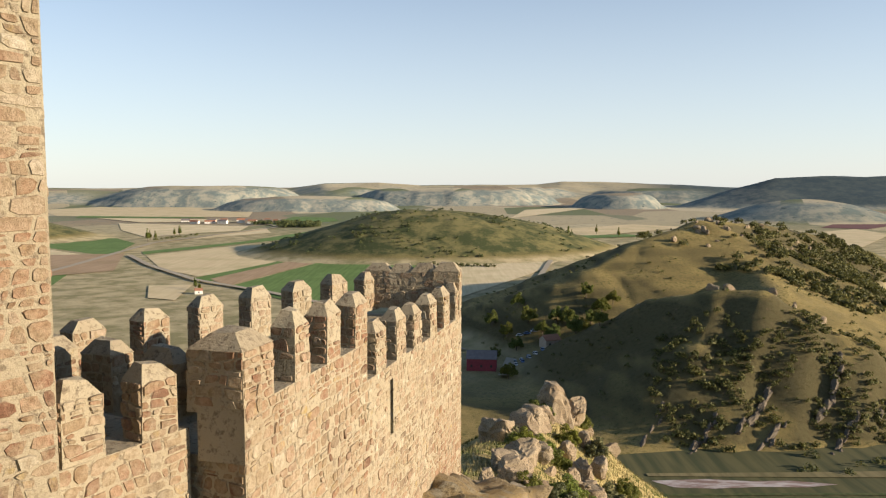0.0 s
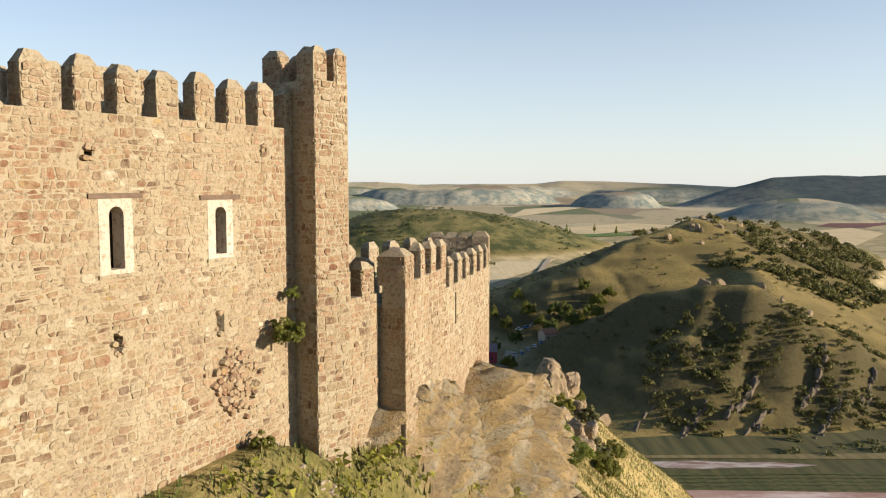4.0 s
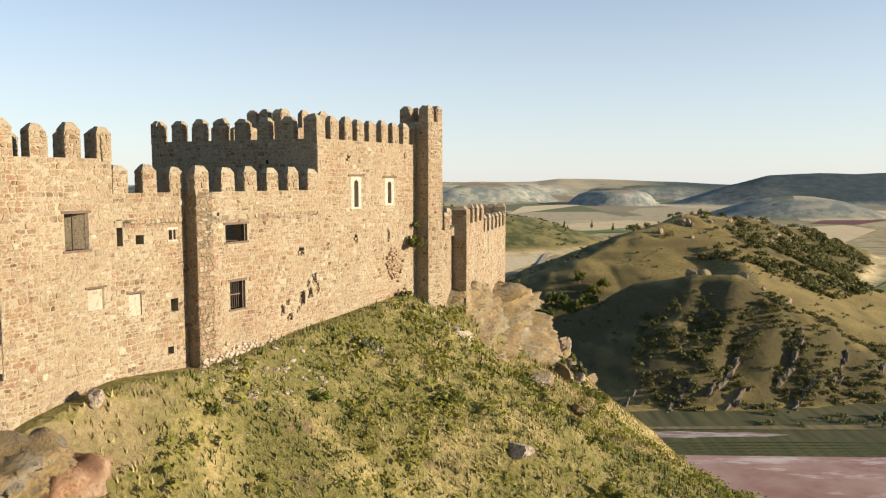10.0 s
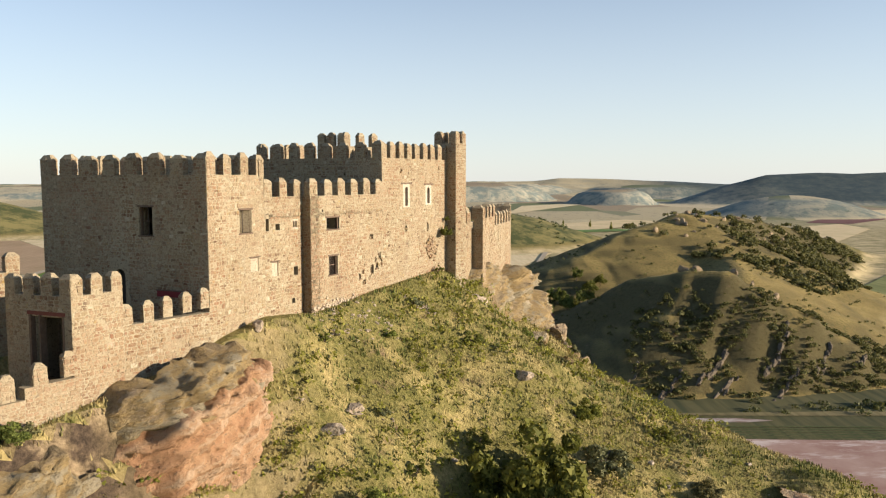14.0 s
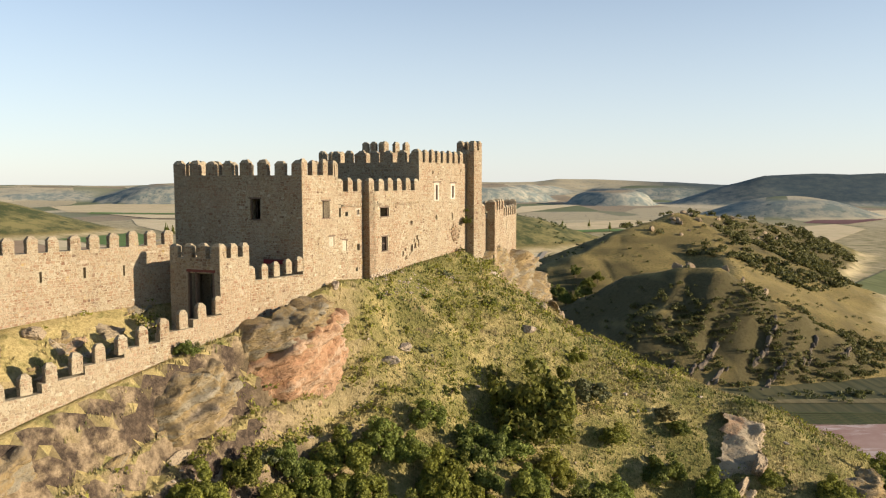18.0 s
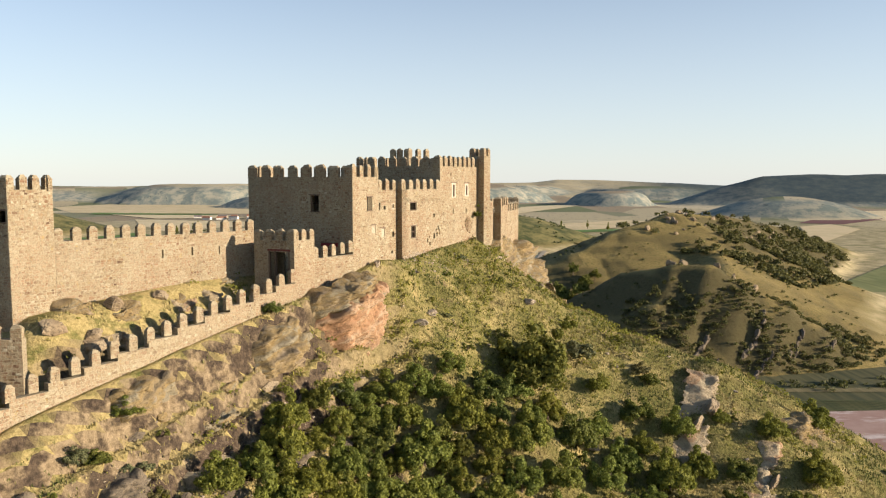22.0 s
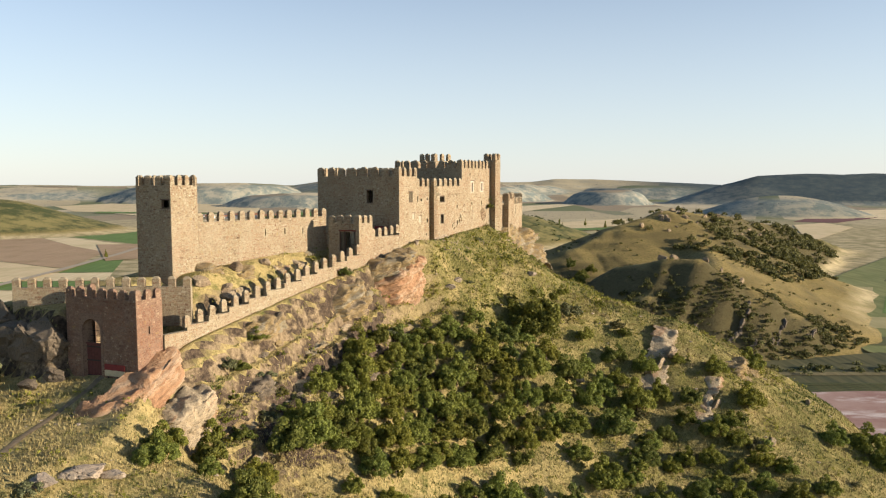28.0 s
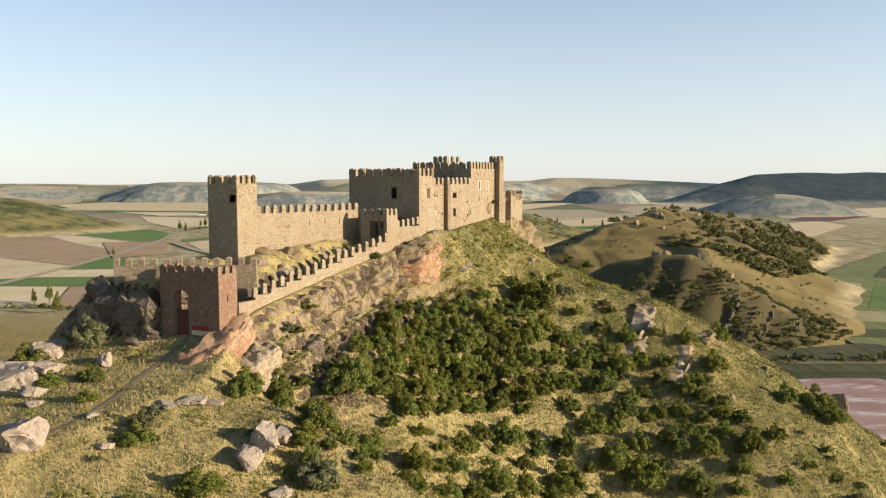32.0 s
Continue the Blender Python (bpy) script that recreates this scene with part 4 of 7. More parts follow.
def stem_mesh(seed, height, trunk):
    """A short trunk that forks into limbs, tapered."""
    rnd = random.Random(seed)
    s = Shape()

    def limb(p, q, r0, r1):
        d = (Vector(q) - Vector(p)).normalized()
        a = d.orthogonal().normalized()
        b = d.cross(a)
        ring = lambda o, r: [tuple(Vector(o) + (a * math.cos(t) + b * math.sin(t)) * r) for t in (k * math.pi / 3 for k in range(6))]
        s.prism(ring(p, r0), ring(q, r1))
    fork = (rnd.uniform(-0.05, 0.05), rnd.uniform(-0.05, 0.05), height * 0.35)
    limb((0, 0, -0.15), fork, trunk, trunk * 0.75)
    for k in range(5):
        a = k * 1.257 + rnd.uniform(-0.3, 0.3)
        r = rnd.uniform(0.3, 0.5)
        limb(fork, (fork[0] + math.cos(a) * r, fork[1] + math.sin(a) * r, height * rnd.uniform(0.65, 0.95)), trunk * 0.6, trunk * 0.15)
    me = s.mesh("stem")
    me.materials.append(M_BARK)
    return me


BUSHES = [foliage_mesh("foliage", 50 + k, 7500, 0.046, 1.0, (M_LEAF, M_LEAF, M_OAK, M_GREY)[k], 46) for k in range(4)]
SMALL = [foliage_mesh("foliage", 70 + k, 1500, 0.07, 0.8, (M_LEAF, M_OAK, M_GREY)[k], 16) for k in range(3)]
STEMS = [stem_mesh(5 + k, 0.8, 0.06) for k in range(2)]


def shrub(x, y, r, kind=0, seed=0, tall=1.0, name="bush", label="dense green bush on the grassy slope", group="bushes on the hillside", small=False, z=None):
    ob = new(name)
    rnd = random.Random(seed * 31 + int(x * 7) + int(y * 3))
    ob.matrix_basis = pose(x, y, (ground_z(x, y) if z is None else z) - 0.1 * r, 0, 0, rnd.uniform(0, 360)) @ Matrix.Diagonal((r, r * rnd.uniform(0.85, 1.15), r * tall, 1))
    tagged(ob, label, "bush" if name == "bush" else "tree", group)
    for nm, me in (("foliage", (SMALL if small else BUSHES)[kind]), ("stem", STEMS[kind % 2])):
        p = new(nm, me)
        p.parent = ob
    return ob


GULLY = ((-40.3, -60.1, 2.0), (-30.9, -49.4, 2.4), (-25.0, -39.4, 2.4), (-22.4, -47.2, 2.0), (-13.5, -27.0, 2.7), (-12.1, -32.9, 2.3), (-7.1, -28.9, 2.4),
         (-5.2, -31.3, 2.2), (-9.7, -22.0, 2.5), (-18.7, -27.2, 2.4), (-16.1, -24.2, 2.3), (-25.4, -33.2, 2.5), (-28.6, -42.7, 2.0),
         (-31.5, -64.3, 2.2), (-20.7, -59.2, 1.8), (-15.1, -48.0, 2.0), (-8.6, -40.3, 2.5), (-0.1, -37.1, 2.3), (4.7, -32.8, 2.6), (-20.5, -31.5, 2.2), (-3.5, -22.5, 2.4))
SLOPE = ((6.8, -26.6, 2.7), (7.2, -37.0, 2.6), (14.2, -13.9, 1.9), (10.8, -39.0, 3.0), (16.2, -34.0, 2.6), (21.1, -34.5, 2.3), (20.9, -24.2, 2.0),
         (27.8, -18.6, 2.2), (28.1, -33.9, 2.4), (44.8, -18.1, 2.7), (46.4, -21.6, 2.6), (39.0, -20.2, 1.8), (17.8, -39.9, 2.6), (-1.2, -43.6, 2.7),
         (-11.2, -54.2, 2.2), (-17.5, -63.6, 1.8), (2.0, -18.5, 2.4), (11.5, -20.5, 2.5), (24.5, -14.0, 1.9), (31.5, -9.0, 2.0))
for k, (x, y, r) in enumerate(GULLY + SLOPE):
    shrub(x, y, r * 1.12, (0, 2, 0, 0)[k % 4], k, 1.0 + 0.14 * (k % 3))
shrub(-1.3, -11.0, 5.2, 2, 3, 1.1, label="large dark green bush in the gully")
shrub(-30.4, -73.7, 2.9, 3, 4, 0.9, label="broad grey-green bush on the dry slope")
shrub(-39.5, -79.5, 2.6, 0, 5, 0.8, label="low bright green bush beside pale rocks")
shrub(-47.2, -73.9, 1.9, 0, 6, 0.8)
shrub(-63.2, -47.5, 2.9, 3, 7, 1.25, "tree", "grey-green almond tree beside the gate path", "trees near the gate")
shrub(-68.5, -51.0, 2.6, 2, 8, 0.9)
shrub(-61.5, -60.5, 1.7, 0, 9, 0.9)
shrub(-55.0, -66.0, 1.3, 0, 10, 0.9)
for k, (x, y, r) in enumerate(((0.0, 5.6, 0.85), (2.8, 3.8, 0.75), (4.1, 3.6, 0.7), (-15.3, -8.6, 0.75), (-9.5, 0.4, 0.8), (-4.9, -0.4, 1.1), (-11.2, -4.6, 0.7),
                               (1.1, 4.6, 0.6), (6.1, -10.2, 1.6), (12.6, -7.7, 1.4), (3.9, -1.6, 1.3), (10.3, -0.9, 1.1), (19.3, -12.9, 1.3), (5.2, 33, 1.6), (6.5, 47, 1.9),
                               (9.0, 52, 1.5), (11, 70, 2.4), (14, 96, 2.6), (9, 88, 2.2), (22, 128, 2.8), (-7.5, 7.6, 0.5), (-22.8, -20.6, 1.1), (-27.6, -24.2, 0.8))):
    shrub(x, y, r, (0, 2, 1)[k % 3] if r < 1.2 else (0, 2)[k % 2], k + 40, 0.9, label="small green bush among dry grass", group="small bushes on the hillside", small=r < 1.2)


def inside(x, y, ring):
    """Whether a plan point lies in a ring of plan points."""
    odd = False
    for (x0, y0), (x1, y1) in zip(ring, ring[1:] + ring[:1]):
        if (y0 > y) != (y1 > y) and x < x0 + (x1 - x0) * (y - y0) / (y1 - y0):
            odd = not odd
    return odd


THICKET = ((-33.4, -49.6), (-27.4, -33.5), (-22.3, -23.8), (-14.9, -18.8), (-3, -12.5), (0, -14), (-2.0, -22.7), (4, -27.2), (-6, -33.3), (-22.3, -45.1), (-28.6, -49.0))
LOWER = ((-39.2, -51.1), (-28.6, -47.0), (-7.7, -33.3), (0.9, -27.3), (19.5, -19.1), (25.8, -25.5), (34.1, -36.9), (-29.9, -75))
EAST = ((2.6, -16.7), (10.1, -11.3), (19.8, -19.2), (33, -31), (28, -38), (1.2, -36))
stand = [(x, y, r) for x, y, r in GULLY + SLOPE] + [(-1.3, -11.0, 5.2)]
rnd = random.Random(5)
for ring, wanted, sizes, gap in ((THICKET, 84, (1.6, 2.8), 0.52), (EAST, 34, (1.5, 2.5), 0.8), (LOWER, 58, (1.0, 2.3), 1.0)):
    done = tries = 0
    while done < wanted and tries < 6000:
        tries += 1
        x, y, r = rnd.uniform(-40, 35), rnd.uniform(-75, 0), rnd.uniform(*sizes)
        if not inside(x, y, ring) or any(math.hypot(x - a, y - b) < gap * (r + c) for a, b, c in stand):
            continue
        stand.append((x, y, r))
        shrub(x, y, r, (0, 1, 0, 2)[done % 4], done, rnd.uniform(0.85, 1.2), label="rounded mid-green bush in the gully thicket", group="bushes of the gully thicket")
        done += 1
for k, (x, y, r) in enumerate(((-36.1, -39.4, 1.4), (-38.4, -43.6, 1.2), (-37.0, -42.9, 1.1), (-40.7, -57.0, 2.3), (-47.4, -71.9, 1.8), (-57.9, -58.6, 1.9), (-32.1, -68.1, 2.1), (11.8, -6.5, 1.4), (-28.0, -24.9, 1.1))):
    shrub(x, y, r, (0, 3, 2)[k % 3], k, 0.9, label="small green bush among pale rocks", group="small bushes on the hillside")
for k, (x, y, r) in enumerate(((3.4, 44.1, 1.4), (4.2, 35.3, 1.1), (10.9, 67.7, 2.2), (17.5, 77.4, 2.5), (17.8, 111, 2.5), (22, 112, 2.6), (15, 122, 2.8), (13.5, 118, 2.6), (9, 90, 2.4), (6.5, 60, 1.8), (14, 75, 2.2), (19, 90, 2.6), (25, 106, 2.4), (12.5, 100, 2.2), (2.6, 38.5, 1.0), (6.2, 49, 1.3))):
    shrub(x, y, r, (2, 0, 3)[k % 3], k, 0.95, label="dark green bush among rocks on the ridge", group="bushes on the rocky ridge")
rnd = random.Random(61)
for k in range(46):
    q, o = rnd.uniform(-60, -22), rnd.uniform(0.3, 9.5)
    shrub(*along(q, o), rnd.uniform(0.45, 1.15), rnd.randrange(3), k, rnd.uniform(0.7, 1.0), label="small bush rooted in the rock ledges", group="small bushes on the ledges", small=True)
rnd = random.Random(8)
put = 0
while put < 110:
    x, y = rnd.uniform(-60, 62), rnd.uniform(-105, 10)
    s, o = (x + 12) * AX + (y - 1) * AY, (x + 12) * AY - (y - 1) * AX
    if o < 4 or o > 75 or s < -90:
        continue
    gully = math.exp(-((s + 18) / 22) ** 2) * (0.25 if o < 9 else 1.0)
    if rnd.random() > 0.12 + 0.88 * gully:
        continue
    r = rnd.uniform(0.5, 1.8) * (1.3 if gully > 0.4 else 0.8)
    shrub(x, y, r, rnd.randrange(3), put, rnd.uniform(0.75, 1.05), label="small green bush among dry grass", group="small bushes on the hillside", small=True)
    put += 1


def rock_mesh(seed, squash=(1, 1, 1), strata=0.0, mat=None, cuts=3):
    """A weathered rock of about unit radius: faceted by random planes, ledged along its beds, roughened."""
    rnd = random.Random(seed)
    bm = bmesh.new()
    bmesh.ops.create_icosphere(bm, subdivisions=cuts, radius=1.0)
    planes = [(Vector((rnd.gauss(0, 1), rnd.gauss(0, 1), rnd.gauss(0, 1))).normalized(), rnd.uniform(0.5, 0.86)) for _ in range(17)]
    off = Vector((rnd.uniform(0, 50), rnd.uniform(0, 50), rnd.uniform(0, 50)))
    tilt = Vector((rnd.uniform(-0.25, 0.25), rnd.uniform(-0.25, 0.25), 1)).normalized()
    for v in bm.verts:
        p = v.co.copy()
        p = Vector([math.copysign(abs(c) ** 0.7, c) for c in p]) * 0.95
        for n, d in planes:
            k = p.dot(n)
            if k > d:
                p -= n * (k - d) * 0.94
        q = p.copy()
        p *= 1 + 0.13 * noise.fractal(q * 1.6 + off, 0.9, 2.1, 4)
        crack = abs(noise.noise(q * 2.6 - off))
        p *= 1 - 0.13 * max(0.0, 1 - crack / 0.05)
        p += Vector((noise.noise(q * 8 + off), noise.noise(q * 8 - off), noise.noise(q * 8.3 + off))) * 0.035
        if strata:
            h = q.dot(tilt) * 3.2 + 0.3 * noise.noise(q * 1.1 + off)
            bed = noise.cell(Vector((math.floor(h), off.x, off.y)))
            edge = h - math.floor(h)
            p += (p - tilt * p.dot(tilt)) * strata * ((bed - 0.3) * 0.9 - (0.8 if edge < 0.1 else 0.0))
        v.co = Vector((p.x * squash[0], p.y * squash[1], p.z * squash[2]))
    me = bpy.data.meshes.new("rock")
    bm.to_mesh(me)
    bm.free()
    me.materials.append(mat or M_ROCK)
    return me


ROCKS = {
    "tan": [rock_mesh(200 + k, (1, 0.8, 0.85), 0.10, M_ROCK, 4) for k in range(4)],
    "grey": [rock_mesh(210 + k, (1, 0.8, 0.7), 0.09, M_GREYROCK, 4) for k in range(4)],
    "slab": [rock_mesh(230 + k, (1, 0.3, 0.24), 0.12, M_RIB, 4) for k in range(3)],
    "cliff": [rock_mesh(240 + k, (1, 0.55, 0.75), 0.09, M_ROCK, 4) for k in range(3)],
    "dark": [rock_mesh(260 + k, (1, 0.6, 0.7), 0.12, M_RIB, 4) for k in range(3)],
    "face": [rock_mesh(270 + k, (1, 0.34, 0.62), 0.07, M_ROCK, 4) for k in range(3)],
    "bedded": [rock_mesh(290 + k, (1, 0.6, 0.6), 0.09, M_TANBED, 4) for k in range(3)],
    "stone": [rock_mesh(250 + k, (1, 0.85, 0.7), 0.0, M_GREYROCK, 2) for k in range(3)],
}


def rock(kind, x, y, size, seed=0, turn=None, lean=(0, 0), sink=0.25, tall=1.0, label="weathered sandstone rock in dry grass", group="rocks on the hillside", z=None):
    rnd = random.Random(seed * 13 + int(x * 11) + int(y * 5))
    ob = new("rock", ROCKS[kind][seed % len(ROCKS[kind])])
    a = rnd.uniform(0, 360) if turn is None else turn
    zz = ground_z(x, y) if z is None else z
    ob.matrix_basis = pose(x, y, zz + size * tall * (0.55 - sink) * 0.6, lean[0], lean[1], a) @ Matrix.Diagonal((size, size, size * tall, 1))
    return tagged(ob, label, "rock", group)


def crag(label, group, o, u, length, top, low, front, seed, mat, plunge=0.3, bed=0.7, rough=1.0, name="rock_outcrop"):
    """A rock mass against a slope: a ragged, ledged face along u from plan point o; top, low and front (height of the
    crest and foot, reach out from the line at the crest and at the foot) are given at even steps along it."""
    n = (u[1], -u[0])
    off = seed * 7.31
    cols, rows = max(12, int(length / 0.2)), 46
    at = lambda list_, f: float(np.interp(f, np.linspace(0, 1, len(list_)), list_))
    s = Shape()
    grid = []
    for i in range(cols + 1):
        f = i / cols
        q = f * length
        end = min(1.0, 5 * f, 5 * (1 - f))
        line = []
        for j in range(rows + 1):
            g = j / (rows - 9)
            zt, zl = at(top, f), at(low, f)
            if g <= 1:
                z = zl + (zt - zl) * g
                w = at(front[1], f) + (at(front[0], f) - at(front[1], f)) * g
            else:
                z = zt + 0.5 * (1 - math.exp(-3 * (g - 1)))
                w = at(front[0], f) - 13 * (g - 1)
            v = Vector((q, z * 1.0, off))
            h = (z - plunge * q + 0.5 * noise.noise(Vector((q * 0.3, z * 0.3, off)))) / bed
            ease = min(1.0, (h - math.floor(h)) / 0.22)
            step_a, step_b = (noise.cell(Vector((math.floor(h) + k, off, 3.3))) for k in (-1, 0))
            face = (step_a + (step_b - step_a) * ease - 0.45) * 0.9 * bed - (0.25 * bed if h - math.floor(h) < 0.12 else 0.0)
            blocks = noise.voronoi(Vector((q * 0.42 + 0.2 * h, h * 0.5, off)), distance_metric="DISTANCE")[0]
            face += 0.4 * (0.45 - blocks[0]) - 0.35 * max(0.0, 1 - (blocks[1] - blocks[0]) / 0.12)
            face += 0.75 * noise.fractal(v * 0.35, 0.9, 2.1, 3) + 0.5 * noise.fractal(v * 1.7, 0.5, 2.2, 6)
            w += face * rough - (1 - end) * 2.8
            z += 0.16 * noise.noise(v * 1.3) + (0.5 * noise.fractal(Vector((q * 0.6, w * 0.6, off)), 0.9, 2.1, 3) if g > 0.9 else 0.0) - (1 - end) * 0.8
            line.append((o[0] + u[0] * q + n[0] * w, o[1] + u[1] * q + n[1] * w, z))
        grid.append(line)
    wide = rows + 1
    s.v = [p for line in grid for p in line]
    s.f = [(i * wide + j, (i + 1) * wide + j, (i + 1) * wide + j + 1, i * wide + j + 1) for i in range(cols) for j in range(rows)]
    s.m = [0] * len(s.f)
    for side, line in ((1, grid[0]), (-1, grid[-1])):
        back = [(x - n[0] * 2.5, y - n[1] * 2.5, z) for x, y, z in line]
        for j in range(rows):
            quad = [line[j], line[j + 1], back[j + 1], back[j]]
            s.poly(quad[::side])
    base = (*o, low[0])
    me = s.mesh(name, base)
    me.polygons.foreach_set("use_smooth", [True] * len(me.polygons))
    ob = new(name, me)
    ob.location = base
    me.materials.append(mat)
    return tagged(ob, label, "rock", group)


# foot of the end tower and the shoulder beyond it
U_END = (0.2585, 0.966)
crag("tall weathered tan crag under the end tower", "crags under the end tower", (-5.0, 10.6), U_END, 13.0, (88.6, 91.6, 91.9, 90.6, 89.4), (84, 83.5, 83, 83, 82), ((0.6, 1.3, 1.8, 2.0, 1.2), (2.2, 3.6, 4.2, 4.2, 3.4)), 3, M_TANBED, 0.25, 0.9)
crag("rounded tan crag beside the end tower", "crags under the end tower", (-0.6, 20.0), U_END, 13.0, (88.6, 90.4, 89.6, 88.4, 86.5), (82, 81.5, 81, 80.5, 80), ((1.0, 2.0, 2.4, 2.0, 1.0), (2.6, 3.9, 4.2, 3.6, 2.4)), 9, M_TANBED, 0.2, 1.1)
crag("bare grey rock slope below the turret", "crags under the end tower", (-7.6, 6.2), (0.62, 0.785), 7.0, (90.6, 90.2, 89.2, 88.2), (87.4, 86.6, 85.4, 84.6), ((0.6, 1.2, 1.6, 1.2), (3.0, 4.4, 4.8, 3.6)), 12, M_GREYROCK, 0.3, 0.45, 0.5)
for k, (x, y, s, t) in enumerate(((1.2, 13.2, 1.7, 0.9), (2.6, 16.4, 1.5, 1.0), (4.8, 21.6, 1.6, 1.1), (3.2, 12.2, 0.9, 0.8), (5.2, 15.5, 1.0, 1.1), (5.2, 26.5, 1.7, 0.9), (2.4, 33.0, 2.0, 1.0), (6.6, 18.5, 0.8, 0.9))):
    rock("bedded", x, y, s, k, tall=t, label="tan sandstone rock at the foot of the tower")
for k, (x, y, s, t) in enumerate(((7.5, 98, 3.2, 1.3), (10.5, 104, 2.8, 1.4), (17.5, 124, 4.0, 1.5), (21, 126, 3.2, 1.3), (26, 136, 3.6, 1.0), (30, 141, 3.2, 1.0), (13, 112, 3.0, 1.0), (35, 147, 3.0, 0.9), (23.5, 131, 2.8, 1.0), (15, 119, 2.6, 1.2),
                                  (6, 66, 2.2, 1.0), (8, 80, 2.6, 1.2), (16.6, 94, 2.0, 1.8), (4.8, 52, 1.8, 1.0))):
    rock("tan", x, y, s, k + 2, tall=t, label="pale jagged sandstone outcrop on the ridge")


rnd = random.Random(23)
for k in range(26):
    f = rnd.random()
    x, y = 3 + 22 * f ** 1.3 + rnd.uniform(-3, 5), 40 + 92 * f + rnd.uniform(-6, 6)
    rock(("tan", "cliff")[k % 2], x, y, rnd.uniform(0.7, 2.2), k, tall=rnd.uniform(0.8, 1.5), label="tan sandstone rock on the grassy ridge")
# layered outcrop under the inner gate and the slabs along the foot of the outer wall
crag("red sandstone outcrop with a bleached face under the castle wall", "bedded outcrops", along(-26.0, 0.4), AXIS, 12.5, (85.6, 87.4, 88.3, 88.6, 89.0), (79.5, 80.3, 82.5, 84.8, 86.6), ((2.4, 3.5, 3.2, 2.8, 2.0), (2.0, 3.1, 3.4, 3.2, 2.4)), 21, M_REDBED, 0.42, 0.9, 0.75)
crag("overhanging ochre rock cap under the castle wall", "bedded outcrops", along(-25.6, 0.2), AXIS, 10.5, (88.6, 89.2, 89.6, 89.9), (85.6, 86.6, 87.4, 88.2), ((2.6, 3.2, 2.7, 1.6), (3.1, 3.7, 3.4, 2.4)), 22, M_TANBED, 0.42, 0.5, 0.8)
crag("long pale red sandstone slab at the foot of the outer gate", "bedded outcrops", along(-67.5, -2.4), AXIS, 13.0, (77.6, 78.9, 80.5, 82.2, 83.0), (75.2, 76.0, 77.6, 79.6, 81.2), ((1.0, 1.7, 1.6, 1.2, 0.5), (2.4, 3.0, 2.8, 2.2, 1.2)), 24, M_REDBED, 0.46, 0.7, 0.35)
crag("pale lichened rock ledge below the outer wall", "bedded outcrops", along(-63.0, 1.0), AXIS, 8.5, (76.2, 77.4, 78.6, 79.0), (73.4, 74.4, 75.8, 77.2), ((1.6, 2.0, 1.8, 1.0), (2.6, 3.4, 3.0, 2.0)), 25, M_PALEBED, 0.46, 0.7, 0.6)
crag("tan sandstone slab at the foot of the outer wall", "bedded outcrops", along(-49.0, -1.6), AXIS, 8.0, (83.4, 84.0, 84.6), (81.4, 82.2, 83.0), ((1.2, 1.7, 1.0), (2.0, 2.6, 1.8)), 26, M_TANBED, 0.3, 0.5, 0.5)
crag("ochre and tan rock ledge below the outer wall", "bedded outcrops", along(-35.0, -0.4), AXIS, 8.0, (85.0, 86.2, 87.0), (81.6, 82.8, 84.2), ((1.4, 2.0, 1.6), (2.6, 3.2, 2.6)), 27, M_TANBED, 0.38, 0.6, 0.7)
crag("bare orange rock at the foot of the castle wall", "bedded outcrops", along(-10.0, 0.3), AXIS, 6.0, (89.5, 89.8, 90.3), (88.0, 88.2, 88.9), ((0.5, 0.7, 0.4), (1.9, 2.4, 1.7)), 28, M_TANBED, 0.2, 0.5, 0.3)
for k, (q, o, ln, h) in enumerate(((-58, 5.0, 6, 1.6), (-52, 3.4, 5, 1.5), (-46, 5.2, 7, 1.8), (-42, 2.2, 5, 1.5), (-38, 6.4, 6, 1.7), (-34, 3.6, 5, 1.6), (-31, 7.6, 7, 2.0), (-28, 5.0, 4, 1.4), (-55, 8.4, 5, 1.4))):
    z = [ground_z(*along(q + ln * f, o)) for f in (0, 0.5, 1)]
    crag("craggy brown rock ledge below the outer wall", "ledges below the outer wall", along(q, o - 0.9), AXIS, ln, [v + 0.55 * h for v in z], [v - 0.5 * h for v in z], ((0.5, 0.9, 0.5), (1.2, 1.7, 1.2)), 30 + k, (M_TANBED, M_RIB, M_PALEBED)[k % 3], 0.3, 0.4, 0.6)
rnd = random.Random(77)
for k in range(20):
    f, d = rnd.random(), rnd.uniform(1.0, 9.5)
    x, y = -26.5 + (-44.5 + 26.5) * f + AY * d, -22.5 + (-50.5 + 22.5) * f - AX * d
    rock(("bedded", "dark")[k % 2], x, y, rnd.uniform(0.5, 1.4), k, 57 + rnd.uniform(-14, 14), (rnd.uniform(10, 30), -11), 0.6, rnd.uniform(0.5, 0.9), "craggy sandstone rock below the outer wall", "ledges below the outer wall")
for k, (x, y, s, t) in enumerate(((16.7, -13.2, 2.0, 1.2), (19.1, -10.9, 2.2, 1.2), (14.9, -16.8, 1.8, 1.1), (23.0, -19.1, 1.7, 1.0), (28.8, -24.2, 1.5, 0.8), (39.0, -12.2, 1.5, 1.3), (-27.6, -28.8, 1.6, 0.8), (-25.6, -25.2, 1.5, 0.8))):
    rock("face", x, y, s * 0.9, k, 48 + 9 * (k % 3), (24, -16), 0.5, t * 0.75, "pale jagged rock on the grassy spur", "rock faces on the spur")
